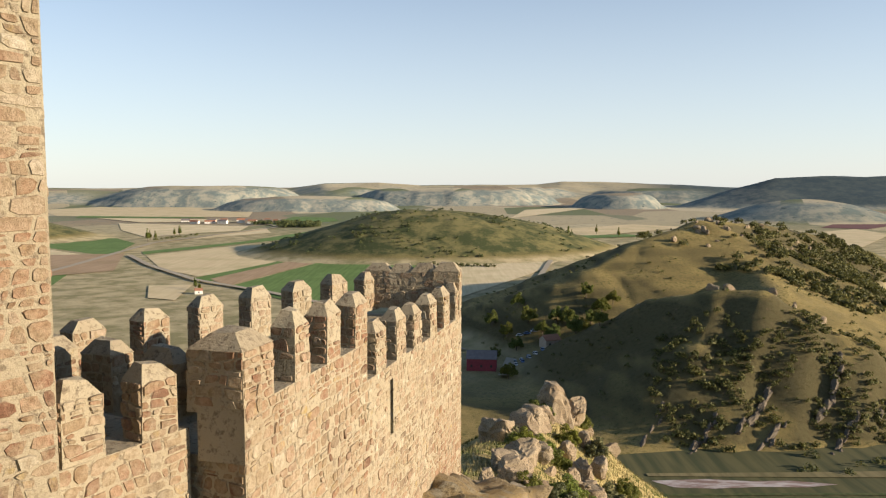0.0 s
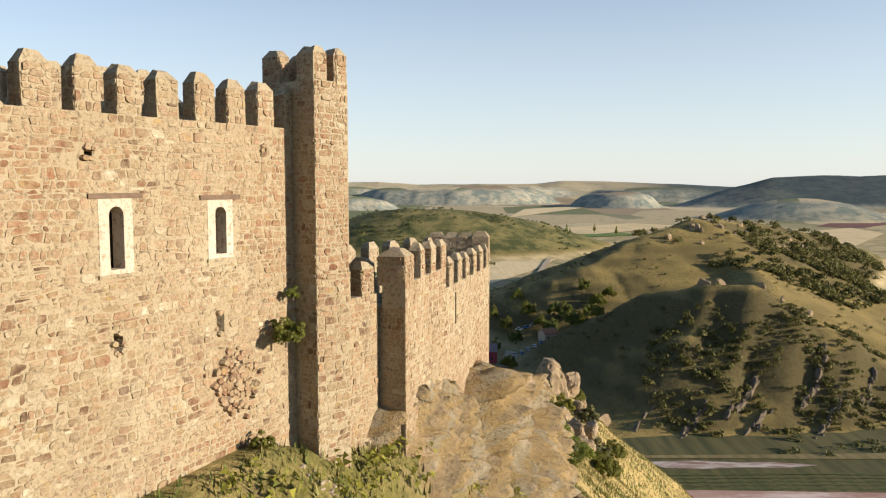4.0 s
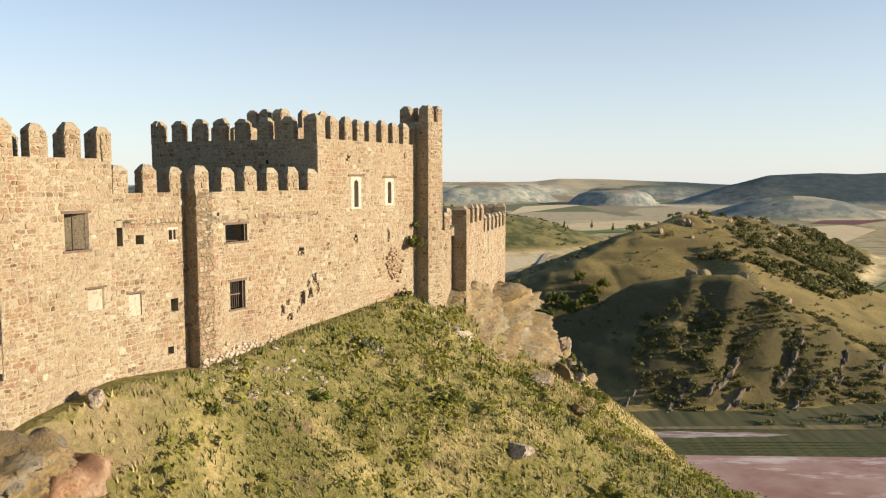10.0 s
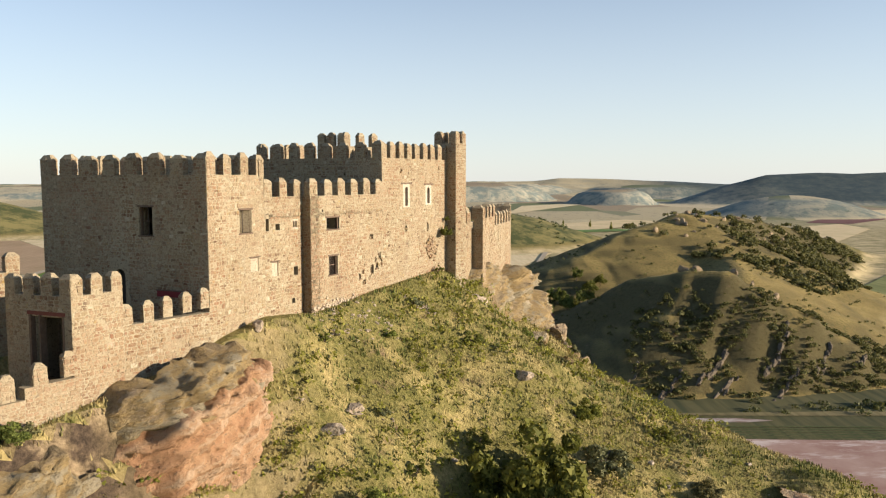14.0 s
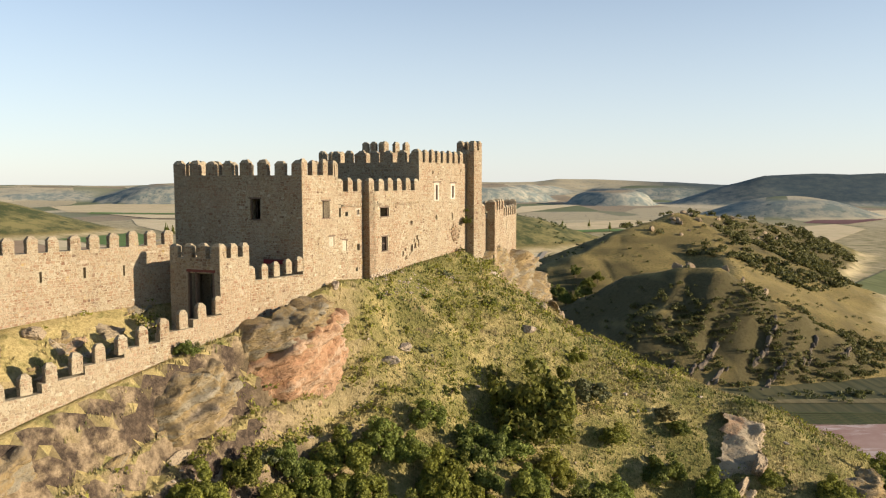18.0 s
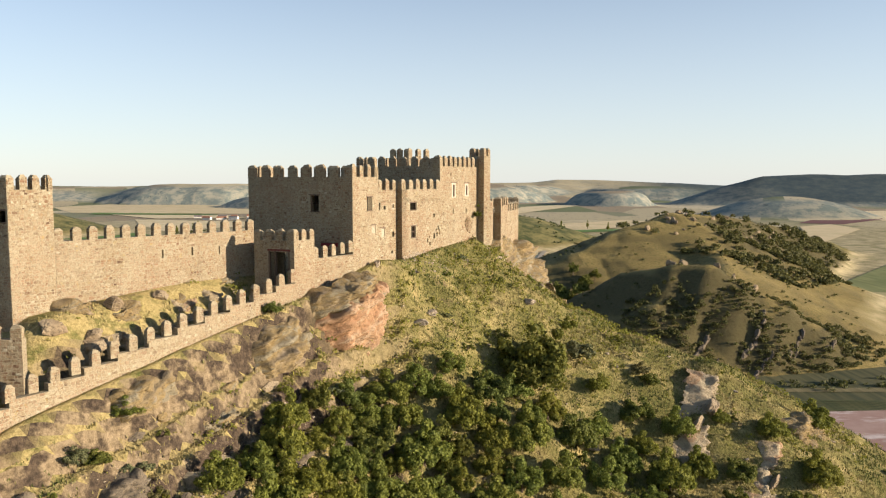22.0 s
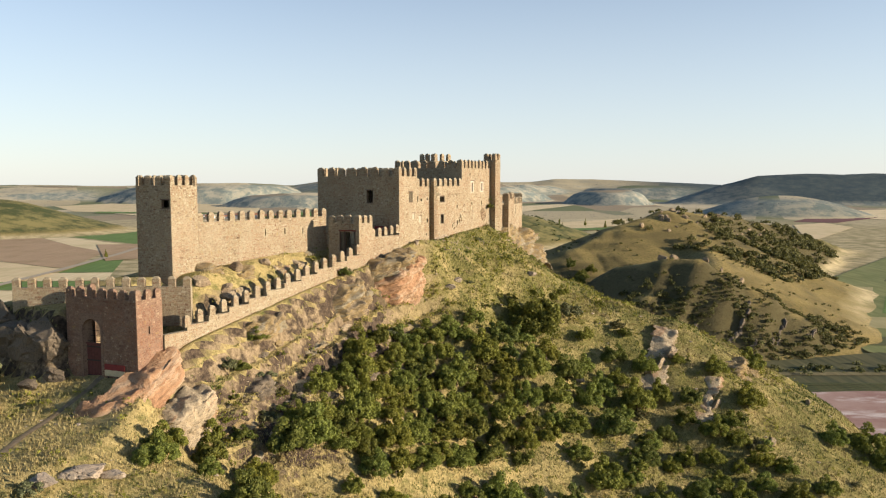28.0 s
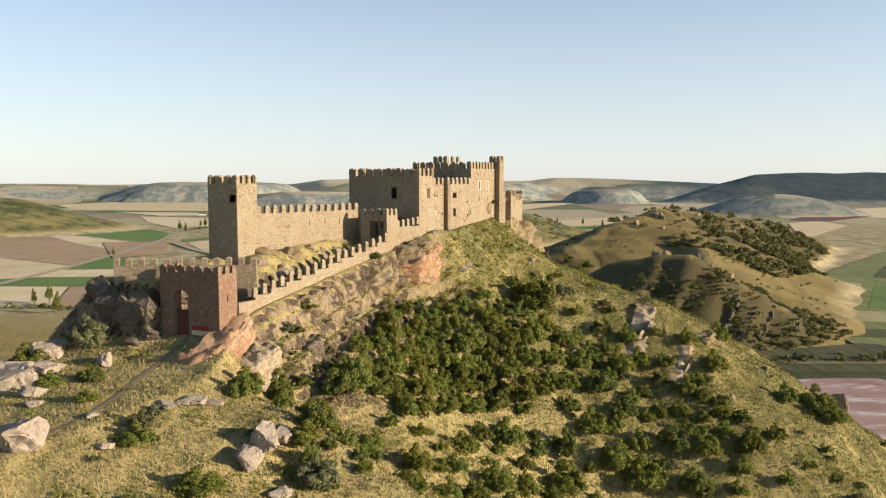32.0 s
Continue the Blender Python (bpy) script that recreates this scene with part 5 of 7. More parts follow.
# ledges and rocks below the curtain wall
rnd = random.Random(91)
for k in range(16):
    q = -46.5 + 20.5 * (k + rnd.random()) / 16
    o = -10.4 + 2.9 * (q + 46.5) / 20.5 + rnd.uniform(0.8, 4.0)
    ln = rnd.uniform(2.0, 4.5)
    z = [ground_z(*along(q + ln * f, o)) for f in (0, 0.5, 1)]
    crag("tan sandstone ledge below the curtain wall", "ledges below the curtain wall", along(q, o - 0.8), AXIS, ln, [v + 0.6 for v in z], [v - 0.9 for v in z], ((0.4, 0.8, 0.4), (1.0, 1.5, 1.0)), 60 + k, (M_TANBED, M_PALEBED, M_TANBED)[k % 3], 0.15, 0.45, 0.6)
for k in range(14):
    q = rnd.uniform(-50, -28)
    o = -10.4 + 2.9 * (q + 46.5) / 20.5 + rnd.uniform(0.9, 5.0)
    rock("tan", *along(q, o), rnd.uniform(0.5, 1.3), k, tall=rnd.uniform(0.6, 1.0), label="tan rock below the curtain wall", group="rocks below the curtain wall")
# crag under the barbican, its shade put into the darker stone colour
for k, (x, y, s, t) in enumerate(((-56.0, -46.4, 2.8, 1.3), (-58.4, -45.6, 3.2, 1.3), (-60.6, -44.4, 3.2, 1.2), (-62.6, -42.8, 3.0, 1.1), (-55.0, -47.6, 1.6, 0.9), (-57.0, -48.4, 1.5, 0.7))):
    rock("dark", x, y, s, k, 160, (0, 0), 0.3, t, "craggy rock darkened for shade under the barbican wall", "crag under the barbican")
# rocks on the dry ground before the gate
for k, (x, y, s, t) in enumerate(((-35.6, -70.6, 2.2, 0.9), (-36.8, -73.4, 1.8, 0.8), (-34.2, -69.0, 1.6, 0.8), (-44.3, -64.8, 1.7, 0.5), (-46.6, -67.0, 1.3, 0.45), (-42.6, -64.0, 1.0, 0.5), (-55.9, -77.5, 2.6, 0.9),
                                  (-57.5, -75.0, 2.0, 0.7), (-65.7, -60.9, 3.2, 0.8), (-68.5, -58.0, 3.0, 0.8), (-67.2, -49.5, 2.6, 0.8), (-64.4, -56.0, 2.2, 0.7), (-61.9, -63.5, 1.5, 0.7), (-58.5, -52.8, 1.2, 1.2),
                                  (-60.2, -66.8, 1.0, 0.6), (-52.6, -70.6, 0.8, 0.5), (-49.0, -76.0, 0.9, 0.5), (-33.0, -76.5, 1.2, 0.6))):
    rock("grey", x, y, s * 1.25, k, tall=t, sink=0.12, label="pale lichen-grey rock on dry ground")
# outcrops on the grassy spur
def crag_on(label, group, o, u, length, rise, out, drop, seed, mat, bed=0.8, rough=0.8, plunge=0.2):
    """A crag whose crest and foot follow the ground along its line."""
    n = (u[1], -u[0])
    spots = [length * f for f in (0, 0.25, 0.5, 0.75, 1)]
    top = [ground_z(o[0] + u[0] * q, o[1] + u[1] * q) + rise * (0.3, 0.9, 1.0, 0.8, 0.2)[k] for k, q in enumerate(spots)]
    low = [ground_z(o[0] + u[0] * q + n[0] * out, o[1] + u[1] * q + n[1] * out) - drop for q in spots]
    return crag(label, group, o, u, length, top, low, ((out * 0.3, out * 0.6, out * 0.75, out * 0.65, out * 0.3), (out * 0.6, out, out * 1.1, out, out * 0.6)), seed, mat, plunge, bed, rough)


crag_on("pale jagged rock face on the grassy spur", "rock faces on the spur", (14.0, -19.0), (0.42, 0.9075), 18.0, 0.25, 1.9, 1.4, 71, M_PALEBED, 0.7, 0.7)
crag_on("lower pale rock face on the grassy spur", "rock faces on the spur", (18.5, -24.5), (0.5, 0.866), 14.0, 0.2, 1.5, 1.2, 72, M_PALEBED, 0.7, 0.7)
crag_on("tan rock ledge on the grassy spur", "rock faces on the spur", (26.5, -13.5), (0.66, 0.75), 9.0, 0.8, 2.2, 0.9, 73, M_TANBED)
for k, (x, y, s) in enumerate(((3.5, -15.9, 1.7), (-0.9, -1.6, 1.1), (-14.1, -13.3, 0.9), (-13.0, -11.6, 0.8), (4.1, -17.4, 1.0))):
    rock("grey", x, y, s, k + 1, tall=0.8, label="pale rock half buried in the grass")
rock("grey", -19.0, -12.1, 0.55, 2, tall=1.2, label="rounded boulder against the castle wall")
rock("grey", -23.4, -18.9, 1.3, 1, 45, tall=0.7, label="large squared foundation boulder")
rock("grey", -22.4, -17.6, 1.0, 3, 45, tall=0.7, label="large squared foundation boulder")
rock("cliff", 50.0, 13.0, 2.6, 1, tall=1.8, label="upright rock pinnacle on the slope")
rock("cliff", 52.5, -12.0, 2.3, 2, tall=2.4, label="upright rock pinnacle on the slope")
# tilted ribs that climb the shaded face across the valley, each a row of broken slabs
rnd = random.Random(19)
for k, (x0, y0, x1, y1, big) in enumerate(((70, 277, 88, 301, 3.2), (84, 268, 104, 290, 4.2), (107, 280, 130, 305, 5.0), (112, 271, 127, 288, 3.8), (141, 287, 166, 322, 5.6), (135, 267, 155, 290, 4.8), (164, 289, 182, 315, 4.4), (186, 297, 198, 312, 3.6))):
    ln = math.hypot(x1 - x0, y1 - y0)
    turn = math.degrees(math.atan2(y1 - y0, x1 - x0))
    for j in range(int(ln / 3.6)):
        f = (j + rnd.uniform(0.1, 0.9)) * 3.6 / ln
        x, y = x0 + (x1 - x0) * f + rnd.uniform(-1.2, 1.2), y0 + (y1 - y0) * f + rnd.uniform(-1.2, 1.2)
        rock("slab", x, y, big * rnd.uniform(0.7, 1.25), k + j, turn + rnd.uniform(-9, 9), (rnd.uniform(-30, -5), rnd.uniform(-34, -24)), 0.45, rnd.uniform(0.9, 1.4),
             "tilted grey rock rib on the shaded hillside", "rock ribs across the valley")
for k in range(34):
    f, e = rnd.random(), rnd.uniform(-12, 34)
    x, y = 150 + 190 * f + 0.76 * e, 520 + 215 * f - 0.65 * e
    rock("cliff", x, y, rnd.uniform(1.6, 4.0), k, tall=rnd.uniform(0.8, 1.5), label="tan rock on the hill across the valley", group="rocks across the valley")
for k, (x, y, r, t) in enumerate(((126, 366, 3.6, 1.1), (132, 362, 3.0, 1.3), (150, 356, 3.2, 1.6), (158, 352, 2.6, 1.4), (168, 346, 3.0, 1.2), (176, 341, 2.6, 1.2), (98, 392, 2.4, 1.0))):
    rock("cliff", x, y, r, k, tall=t, label="craggy tan rock on the valley shoulder", group="rocks across the valley")


def stony_scatter():
    """Loose stones on the near slopes, joined."""
    rng = np.random.default_rng(4)
    s = Shape()
    base = [(v.co.x, v.co.y, v.co.z) for v in ROCKS["stone"][0].vertices]
    faces = [tuple(p.vertices) for p in ROCKS["stone"][0].polygons]
    n = 700
    xs, ys = rng.uniform(-70, 45, n), rng.uniform(-100, 10, n)
    o = (xs + 12) * AY - (ys - 1) * AX
    zs = land(xs, ys)
    for k in range(n):
        if o[k] < 1.5 and ys[k] > -50:
            continue
        r = 0.12 + 0.35 * rng.random() ** 3
        i = len(s.v)
        a = rng.uniform(0, 6.28)
        ca, sa = math.cos(a) * r, math.sin(a) * r
        s.v += [(xs[k] + x * ca - y * sa, ys[k] + x * sa + y * ca, zs[k] + z * r * 0.7) for x, y, z in base]
        s.f += [tuple(q + i for q in f) for f in faces]
    s.m = [0] * len(s.f)
    ob = new("loose_stones", s.mesh("loose_stones"))
    ob.data.materials.append(M_GREYROCK)
    tagged(ob, "loose pale stones strewn over the dry slope", "stones", kind="stuff")


stony_scatter()


def rubble_strip(label, p0, p1, width, count, seed):
    """Fallen stones strewn along a line at the foot of a wall, joined."""
    rnd = random.Random(seed)
    s = Shape()
    base = [tuple(v.co) for v in ROCKS["stone"][seed % 3].vertices]
    faces = [tuple(p.vertices) for p in ROCKS["stone"][seed % 3].polygons]
    for _ in range(count):
        f, w, r = rnd.random(), rnd.gauss(0, width), 0.07 + 0.2 * rnd.random() ** 2.5
        x, y = p0[0] + (p1[0] - p0[0]) * f + AY * w, p0[1] + (p1[1] - p0[1]) * f - AX * w
        z, a, i = ground_z(x, y), rnd.uniform(0, 6.28), len(s.v)
        ca, sa = math.cos(a) * r, math.sin(a) * r
        s.v += [(x + u * ca - v * sa, y + u * sa + v * ca, z + q * r * 0.8) for u, v, q in base]
        s.f += [tuple(k + i for k in t) for t in faces]
    s.m = [0] * len(s.f)
    ob = new("fallen_stones", s.mesh("fallen_stones"))
    ob.data.materials.append(M_GREYROCK)
    tagged(ob, label, "stones", kind="stuff")


rubble_strip("fallen pale stones at the foot of the castle wall", along(-9.5, 1.6), along(-3.0, 2.2), 0.7, 130, 1)
rubble_strip("fallen pale stones in the grass below the keep", along(0.5, 1.6), along(2.0, 3.6), 0.35, 60, 2)
rubble_strip("stony patch below the turret", along(8.5, 2.2), along(11.5, 4.6), 0.9, 120, 3)
rubble_strip("dark rubble strewn below the outer wall", along(-52.0, 4.5), along(-30.0, 7.0), 2.2, 320, 4)


FOOTPATH = ((-49.9, -47.6), (-50.4, -50.0), (-52.2, -53.0), (-52.6, -58.4), (-52.4, -63.1), (-52.8, -66.6), (-54.0, -72.3), (-58.0, -82.0))


def grass():
    m, t, b = material("grass_blades", 0.8)
    g = t.nodes.new("ShaderNodeNewGeometry")
    dry = ramp(t, g.outputs["Random Per Island"], ((0.0, (0.17, 0.13, 0.052)), (0.5, (0.275, 0.22, 0.09)), (1.0, (0.37, 0.30, 0.13))))
    green = ramp(t, g.outputs["Random Per Island"], ((0.0, (0.04, 0.058, 0.011)), (0.7, (0.11, 0.13, 0.027)), (1.0, (0.2, 0.19, 0.055))))
    where = t.nodes.new("ShaderNodeNewGeometry")
    dot = t.nodes.new("ShaderNodeVectorMath")
    dot.operation = "DOT_PRODUCT"
    dot.inputs[1].default_value = (AX, AY, 0)
    t.links.new(where.outputs["Position"], dot.inputs[0])
    patch = node(t, "ShaderNodeMath")
    patch.operation = "MULTIPLY_ADD"
    patch.inputs[1].default_value = 0.05
    t.links.new(span(t, dot.outputs["Value"], -34, -18), patch.inputs[0])
    t.links.new(noise_of(t, 0.13, 5, 0.65), patch.inputs[2])
    c = mix(t, span(t, patch.outputs[0], 0.49, 0.62), dry, green)
    t.links.new(c, b.inputs["Base Color"])
    rng = np.random.default_rng(12)
    n = 420000
    xs, ys = rng.uniform(-78, 66, n), rng.uniform(-126, 48, n)
    xs[:45000], ys[:45000] = rng.uniform(-6, 48, 45000), rng.uniform(14, 150, 45000)
    s, o = (xs + 12) * AX + (ys - 1) * AY, (xs + 12) * AY - (ys - 1) * AX
    keep_ = ~((s > -62) & (s < 29) & (o < 0.5 - 1.3 * (s < -22)) & ~((s > -52) & (s < -26) & (o > -9.5) & (o < -2.6) & (vnoise(xs / 2.3, ys / 2.3, 37) > 0.6)))
    keep_ &= (vnoise(xs / 3.1, ys / 3.1, 33) + 0.4 * vnoise(xs / 0.9, ys / 0.9, 34) > 0.3)
    trod = np.full(n, 99.0)
    for (x0, y0), (x1, y1) in zip(FOOTPATH, FOOTPATH[1:]):
        f = np.clip(((xs - x0) * (x1 - x0) + (ys - y0) * (y1 - y0)) / ((x1 - x0) ** 2 + (y1 - y0) ** 2), 0, 1)
        trod = np.minimum(trod, np.hypot(xs - x0 - f * (x1 - x0), ys - y0 - f * (y1 - y0)))
    keep_ &= trod > 0.9
    xs, ys = xs[keep_], ys[keep_]
    # only ground that is not too steep carries grass
    zs = land(xs, ys)
    gx, gy = land(xs + 0.5, ys) - zs, land(xs, ys + 0.5) - zs
    s, o = (xs + 12) * AX + (ys - 1) * AY, (xs + 12) * AY - (ys - 1) * AX
    ok = np.hypot(gx, gy) * 2 < np.where((s < -25) & (s > -64) & (o < 12), 3.0, 4.0)
    xs, ys, zs = xs[ok], ys[ok], zs[ok]
    n = len(xs)
    blades = 2
    X, Y, Z = np.repeat(xs, blades), np.repeat(ys, blades), np.repeat(zs, blades)
    m_ = len(X)
    a = rng.uniform(0, 2 * np.pi, m_)
    h = np.repeat(rng.uniform(0.14, 0.4, n) * (1 + 0.6 * (ys > 48)), blades) * rng.uniform(0.6, 1.1, m_)
    w = rng.uniform(0.025, 0.07, m_)
    lean = rng.uniform(0.05, 0.5, m_) * h
    px, py = X + rng.uniform(-0.16, 0.16, m_), Y + rng.uniform(-0.16, 0.16, m_)
    ca, sa = np.cos(a), np.sin(a)
    co = np.stack([np.stack([px - sa * w, py + ca * w, Z - 0.06], 1), np.stack([px + sa * w, py - ca * w, Z - 0.06], 1), np.stack([px + ca * lean, py + sa * lean, Z + h], 1)], 1)
    me = bpy.data.meshes.new("grass")
    me.vertices.add(m_ * 3)
    me.vertices.foreach_set("co", co.ravel())
    me.loops.add(m_ * 3)
    me.loops.foreach_set("vertex_index", np.arange(m_ * 3))
    me.polygons.add(m_)
    me.polygons.foreach_set("loop_start", np.arange(0, m_ * 3, 3))
    me.update()
    me.materials.append(m)
    tagged(new("grass", me), "tufts of dry and green grass over the hillside", "grass", kind="stuff")


grass()


def woodland(name, count, seed, where, size, label, mat, quads=70):
    """Far trees and scrub as one mesh of leaf clumps; where(rng, n) gives plan points."""
    rng = np.random.default_rng(seed)
    x, y = where(rng, count)
    z = land(x, y)
    n = len(x)
    r = rng.uniform(*size, n)
    k = np.repeat(np.arange(n), quads)
    d = rng.normal(0, 1, (n * quads, 3))
    d[:, 2] = np.abs(d[:, 2]) * 0.9
    d /= np.linalg.norm(d, axis=1)[:, None]
    rad = r[k] * rng.uniform(0.5, 1.05, n * quads)
    p = np.stack([x[k], y[k], z[k] + r[k] * 0.35], 1) + d * rad[:, None] * np.array([1, 1, 0.95])
    me = quads_mesh(name, p, d, r[k] * rng.uniform(0.16, 0.34, n * quads), rng, mat)
    return tagged(new(name, me), label, "trees", kind="stuff")


def herb_places(rng, n):
    x, y = rng.uniform(-72, 45, n * 6), rng.uniform(-100, 30, n * 6)
    s, o = (x + 12) * AX + (y - 1) * AY, (x + 12) * AY - (y - 1) * AX
    ok = ((o > 1.2) | (s < -63) | ((s > -50) & (s < -27) & (o > -9) & (o < -4))) & (o > -16) & (o < 70)
    crest = step(-24, -16, s) * step(16, 6, o)
    crest = np.maximum(crest, 0.6 * step(-64, -58, s) * step(12, 6, o))
    ok &= rng.random(n * 6) < (0.08 + 0.5 * crest) * (0.12 + 0.88 * (vnoise(x / 4, y / 4, 51) > 0.55)) + 0.25 * (vnoise(x / 7, y / 7, 52) > 0.68)
    return x[ok][:n], y[ok][:n]


def dense_side(rng, n):
    f, e = rng.uniform(-60, 400, n * 4), rng.uniform(-25, 125, n * 4)
    x, y = 182 + 0.65 * f + 0.76 * e, 560 + 0.76 * f - 0.65 * e
    p = (0.06 + 0.94 * step(0, 75, e + 0.1 * f)) * (0.12 + 0.88 * (vnoise(x / 22, y / 22, 3) > 0.5))
    z = land(x, y)
    ok = (rng.random(n * 4) < p) & (z > 8)
    return x[ok][:n], y[ok][:n]


def scrub_all(rng, n):
    x, y = rng.uniform(20, 420, n * 3), rng.uniform(250, 820, n * 3)
    z = land(x, y)
    ok = (z > 7) & (rng.random(n * 3) < 0.25 + 0.75 * (vnoise(x / 22, y / 22, 5) > 0.56))
    return x[ok][:n], y[ok][:n]


def foot_scrub(rng, n):
    x, y = rng.uniform(80, 235, n * 4), rng.uniform(268, 345, n * 4)
    z = land(x, y)
    ok = (z > 5) & (z < 44) & (rng.random(n * 4) < 0.12 + 0.88 * (vnoise(x / 12, y / 12, 8) > 0.5))
    return x[ok][:n], y[ok][:n]


def mid_scrub(rng, n):
    x, y = rng.uniform(-260, 260, n * 3), rng.uniform(900, 1300, n * 3)
    z = land(x, y)
    ok = (z > 10) & (vnoise(x / 40, y / 40, 6) > 0.55)
    return x[ok][:n], y[ok][:n]


woodland("herbs", 9000, 7, herb_places, (0.22, 0.62), "low green herbs and weeds in the grass", M_LEAF, 12)
woodland("woodland", 900, 1, dense_side, (2.1, 4.3), "dark holm oak wood on the far hillside", M_WOODLAND, 60)
woodland("scrub", 620, 2, scrub_all, (0.5, 1.7), "dark scrub scattered over the valley hill", M_WOODLAND, 36)
woodland("foot_scrub", 800, 9, foot_scrub, (0.7, 2.2), "dark bushes at the foot of the valley hill", M_WOODLAND, 50)
woodland("far_scrub", 400, 3, mid_scrub, (1.2, 3.2), "scattered dark scrub on a distant hill", M_WOODLAND, 40)


# ==== castle details ====
def face_of(p0, p1):
    u, ln = unit(p0, p1)
    return p0, u, (u[1], -u[0])


def on_face(face, a, z, w):
    o, u, n = face
    return (o[0] + u[0] * a + n[0] * w, o[1] + u[1] * a + n[1] * w, z)


def plate(shape, face, a0, a1, z0, z1, w0, w1, mat=0):
    """A box on a wall face from a0 to a1 along it, z0 to z1 high and w0 to w1 out from it."""
    low = [on_face(face, a, z, w0) for a, z in ((a0, z0), (a1, z0), (a1, z1), (a0, z1))]
    high = [on_face(face, a, z, w1) for a, z in ((a0, z0), (a1, z0), (a1, z1), (a0, z1))]
    shape.prism(low, high, mat)


def arched(shape, face, a0, a1, z0, z1, b0, b1, y0, spring, w0, w1, point=1.0):
    """A slab a0..a1, z0..z1 with an arched opening b0..b1 that rises from y0, springing at the given height."""
    if y0 > z0 + 0.01:
        plate(shape, face, a0, a1, z0, y0, w0, w1)
    plate(shape, face, a0, b0, y0, z1, w0, w1)
    plate(shape, face, b1, a1, y0, z1, w0, w1)
    c, r = (b0 + b1) / 2, (b1 - b0) / 2
    n = 10
    arc = [(c - r * math.cos(math.pi * k / n), spring + r * point * math.sin(math.pi * k / n)) for k in range(n + 1)]
    for (p, q), (p2, q2) in zip(arc, arc[1:]):
        low = [on_face(face, x, z, w0) for x, z in ((p, q), (p2, q2), (p2, z1), (p, z1))]
        high = [on_face(face, x, z, w1) for x, z in ((p, q), (p2, q2), (p2, z1), (p, z1))]
        shape.prism(low, high)


def window(parent_base, name, label):
    return thing(name, parent_base, label, "window")


F_KEEP, F_RANGE, F_HALL = face_of(KEEP_C, KEEP_E), face_of(BUTT, KEEP_C), face_of(HALL_C, HALL_END)
F_SIDE, F_HFRONT, F_GATE1, F_GATE2, F_TOWER = face_of(HALL_END, BUTT_IN), face_of(HALL_L, HALL_C), face_of(g1[3], g1[0]), face_of(G2_L, G2), face_of(tw[3], tw[0])

for a0, a1, z0, z1, b0, b1 in ((3.02, 4.02, 97.58, 99.5, 3.32, 3.75), (6.55, 7.52, 97.7, 99.4, 6.84, 7.26)):
    w = window(on_face(F_KEEP, a0, z0, 0), "gothic_window", "tall narrow arched window in a white plaster surround")
    s = Shape()
    arched(s, F_KEEP, a0, a1, z0, z1, b0, b1, z0 + 0.12, z1 - 0.42, -0.45, 0.012)
    part("surround", s, M_PLASTER, w, "flaking white plaster surround")
    s = Shape()
    plate(s, F_KEEP, a0 - 0.28, a1 + 0.3, z1, z1 + 0.13, -0.3, 0.05)
    part("lintel", s, M_WOOD, w, "weathered wooden lintel")
    s = Shape()
    plate(s, F_KEEP, a0 - 0.05, a1 + 0.05, z0 - 0.09, z0 + 0.0, -0.3, 0.06)
    part("sill", s, M_MORTAR, w)
    # added plate, painted dark in place of the unlit room
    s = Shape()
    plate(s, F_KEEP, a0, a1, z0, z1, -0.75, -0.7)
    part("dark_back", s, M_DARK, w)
    s = Shape()
    plate(s, F_KEEP, b0 + 0.1, b0 + 0.16, z0 + 0.12, z0 + 1.0, -0.42, -0.36)
    part("broken_mullion", s, M_WOOD, w, "broken wooden mullion")


def square_window(face, a0, a1, z0, z1, label, bars=0, wood=M_WOOD, sash=True, back=True):
    w = window(on_face(face, a0, z0, 0), "square_window", label)
    for nm, q in (("jamb", (a0, a0 + 0.09, z0, z1)), ("jamb", (a1 - 0.09, a1, z0, z1)), ("lintel", (a0 - 0.12, a1 + 0.12, z1, z1 + 0.12)), ("sill", (a0 - 0.1, a1 + 0.1, z0 - 0.1, z0))):
        s = Shape()
        plate(s, face, *q, -0.32, 0.03 if nm in ("lintel", "sill") else -0.12)
        part(nm, s, wood, w)
    for k in range(bars):
        a = a0 + 0.09 + (a1 - a0 - 0.18) * (k + 1) / (bars + 1)
        s = Shape()
        plate(s, face, a - 0.02, a + 0.02, z0, z1, -0.3, -0.26)
        part("bar", s, M_IRON, w)
    if sash:
        s = Shape()
        plate(s, face, a0 + 0.09, a1 - 0.09, (z0 + z1) / 2 - 0.03, (z0 + z1) / 2 + 0.03, -0.3, -0.24)
        part("rail", s, wood, w)
    # added plate behind the opening, its darkness painted for an unlit room
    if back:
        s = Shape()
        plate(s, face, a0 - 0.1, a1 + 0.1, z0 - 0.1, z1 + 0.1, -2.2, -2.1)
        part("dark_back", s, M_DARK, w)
    return w


square_window(F_RANGE, 1.78, 3.25, 96.32, 97.15, "wide dark window opening with a wooden frame", sash=False)
square_window(F_RANGE, 2.0, 3.03, 93.01, 94.36, "barred wooden window low in the castle wall", bars=5)
square_window(F_HALL, 2.77, 3.89, 96.51, 97.98, "tall square window with a wooden frame", sash=False, bars=1)
square_window(F_SIDE, 3.0, 3.4, 96.6, 97.05, "small two-light window with a pale frame", wood=M_PLASTER, sash=False, bars=1)
square_window(F_HFRONT, 7.95, 9.0, 96.45, 98.2, "square window with wooden sashes in a shaded wall", bars=1)
square_window(F_TOWER, 3.33, 4.3, 96.5, 97.45, "dark square window in the tower", sash=False)
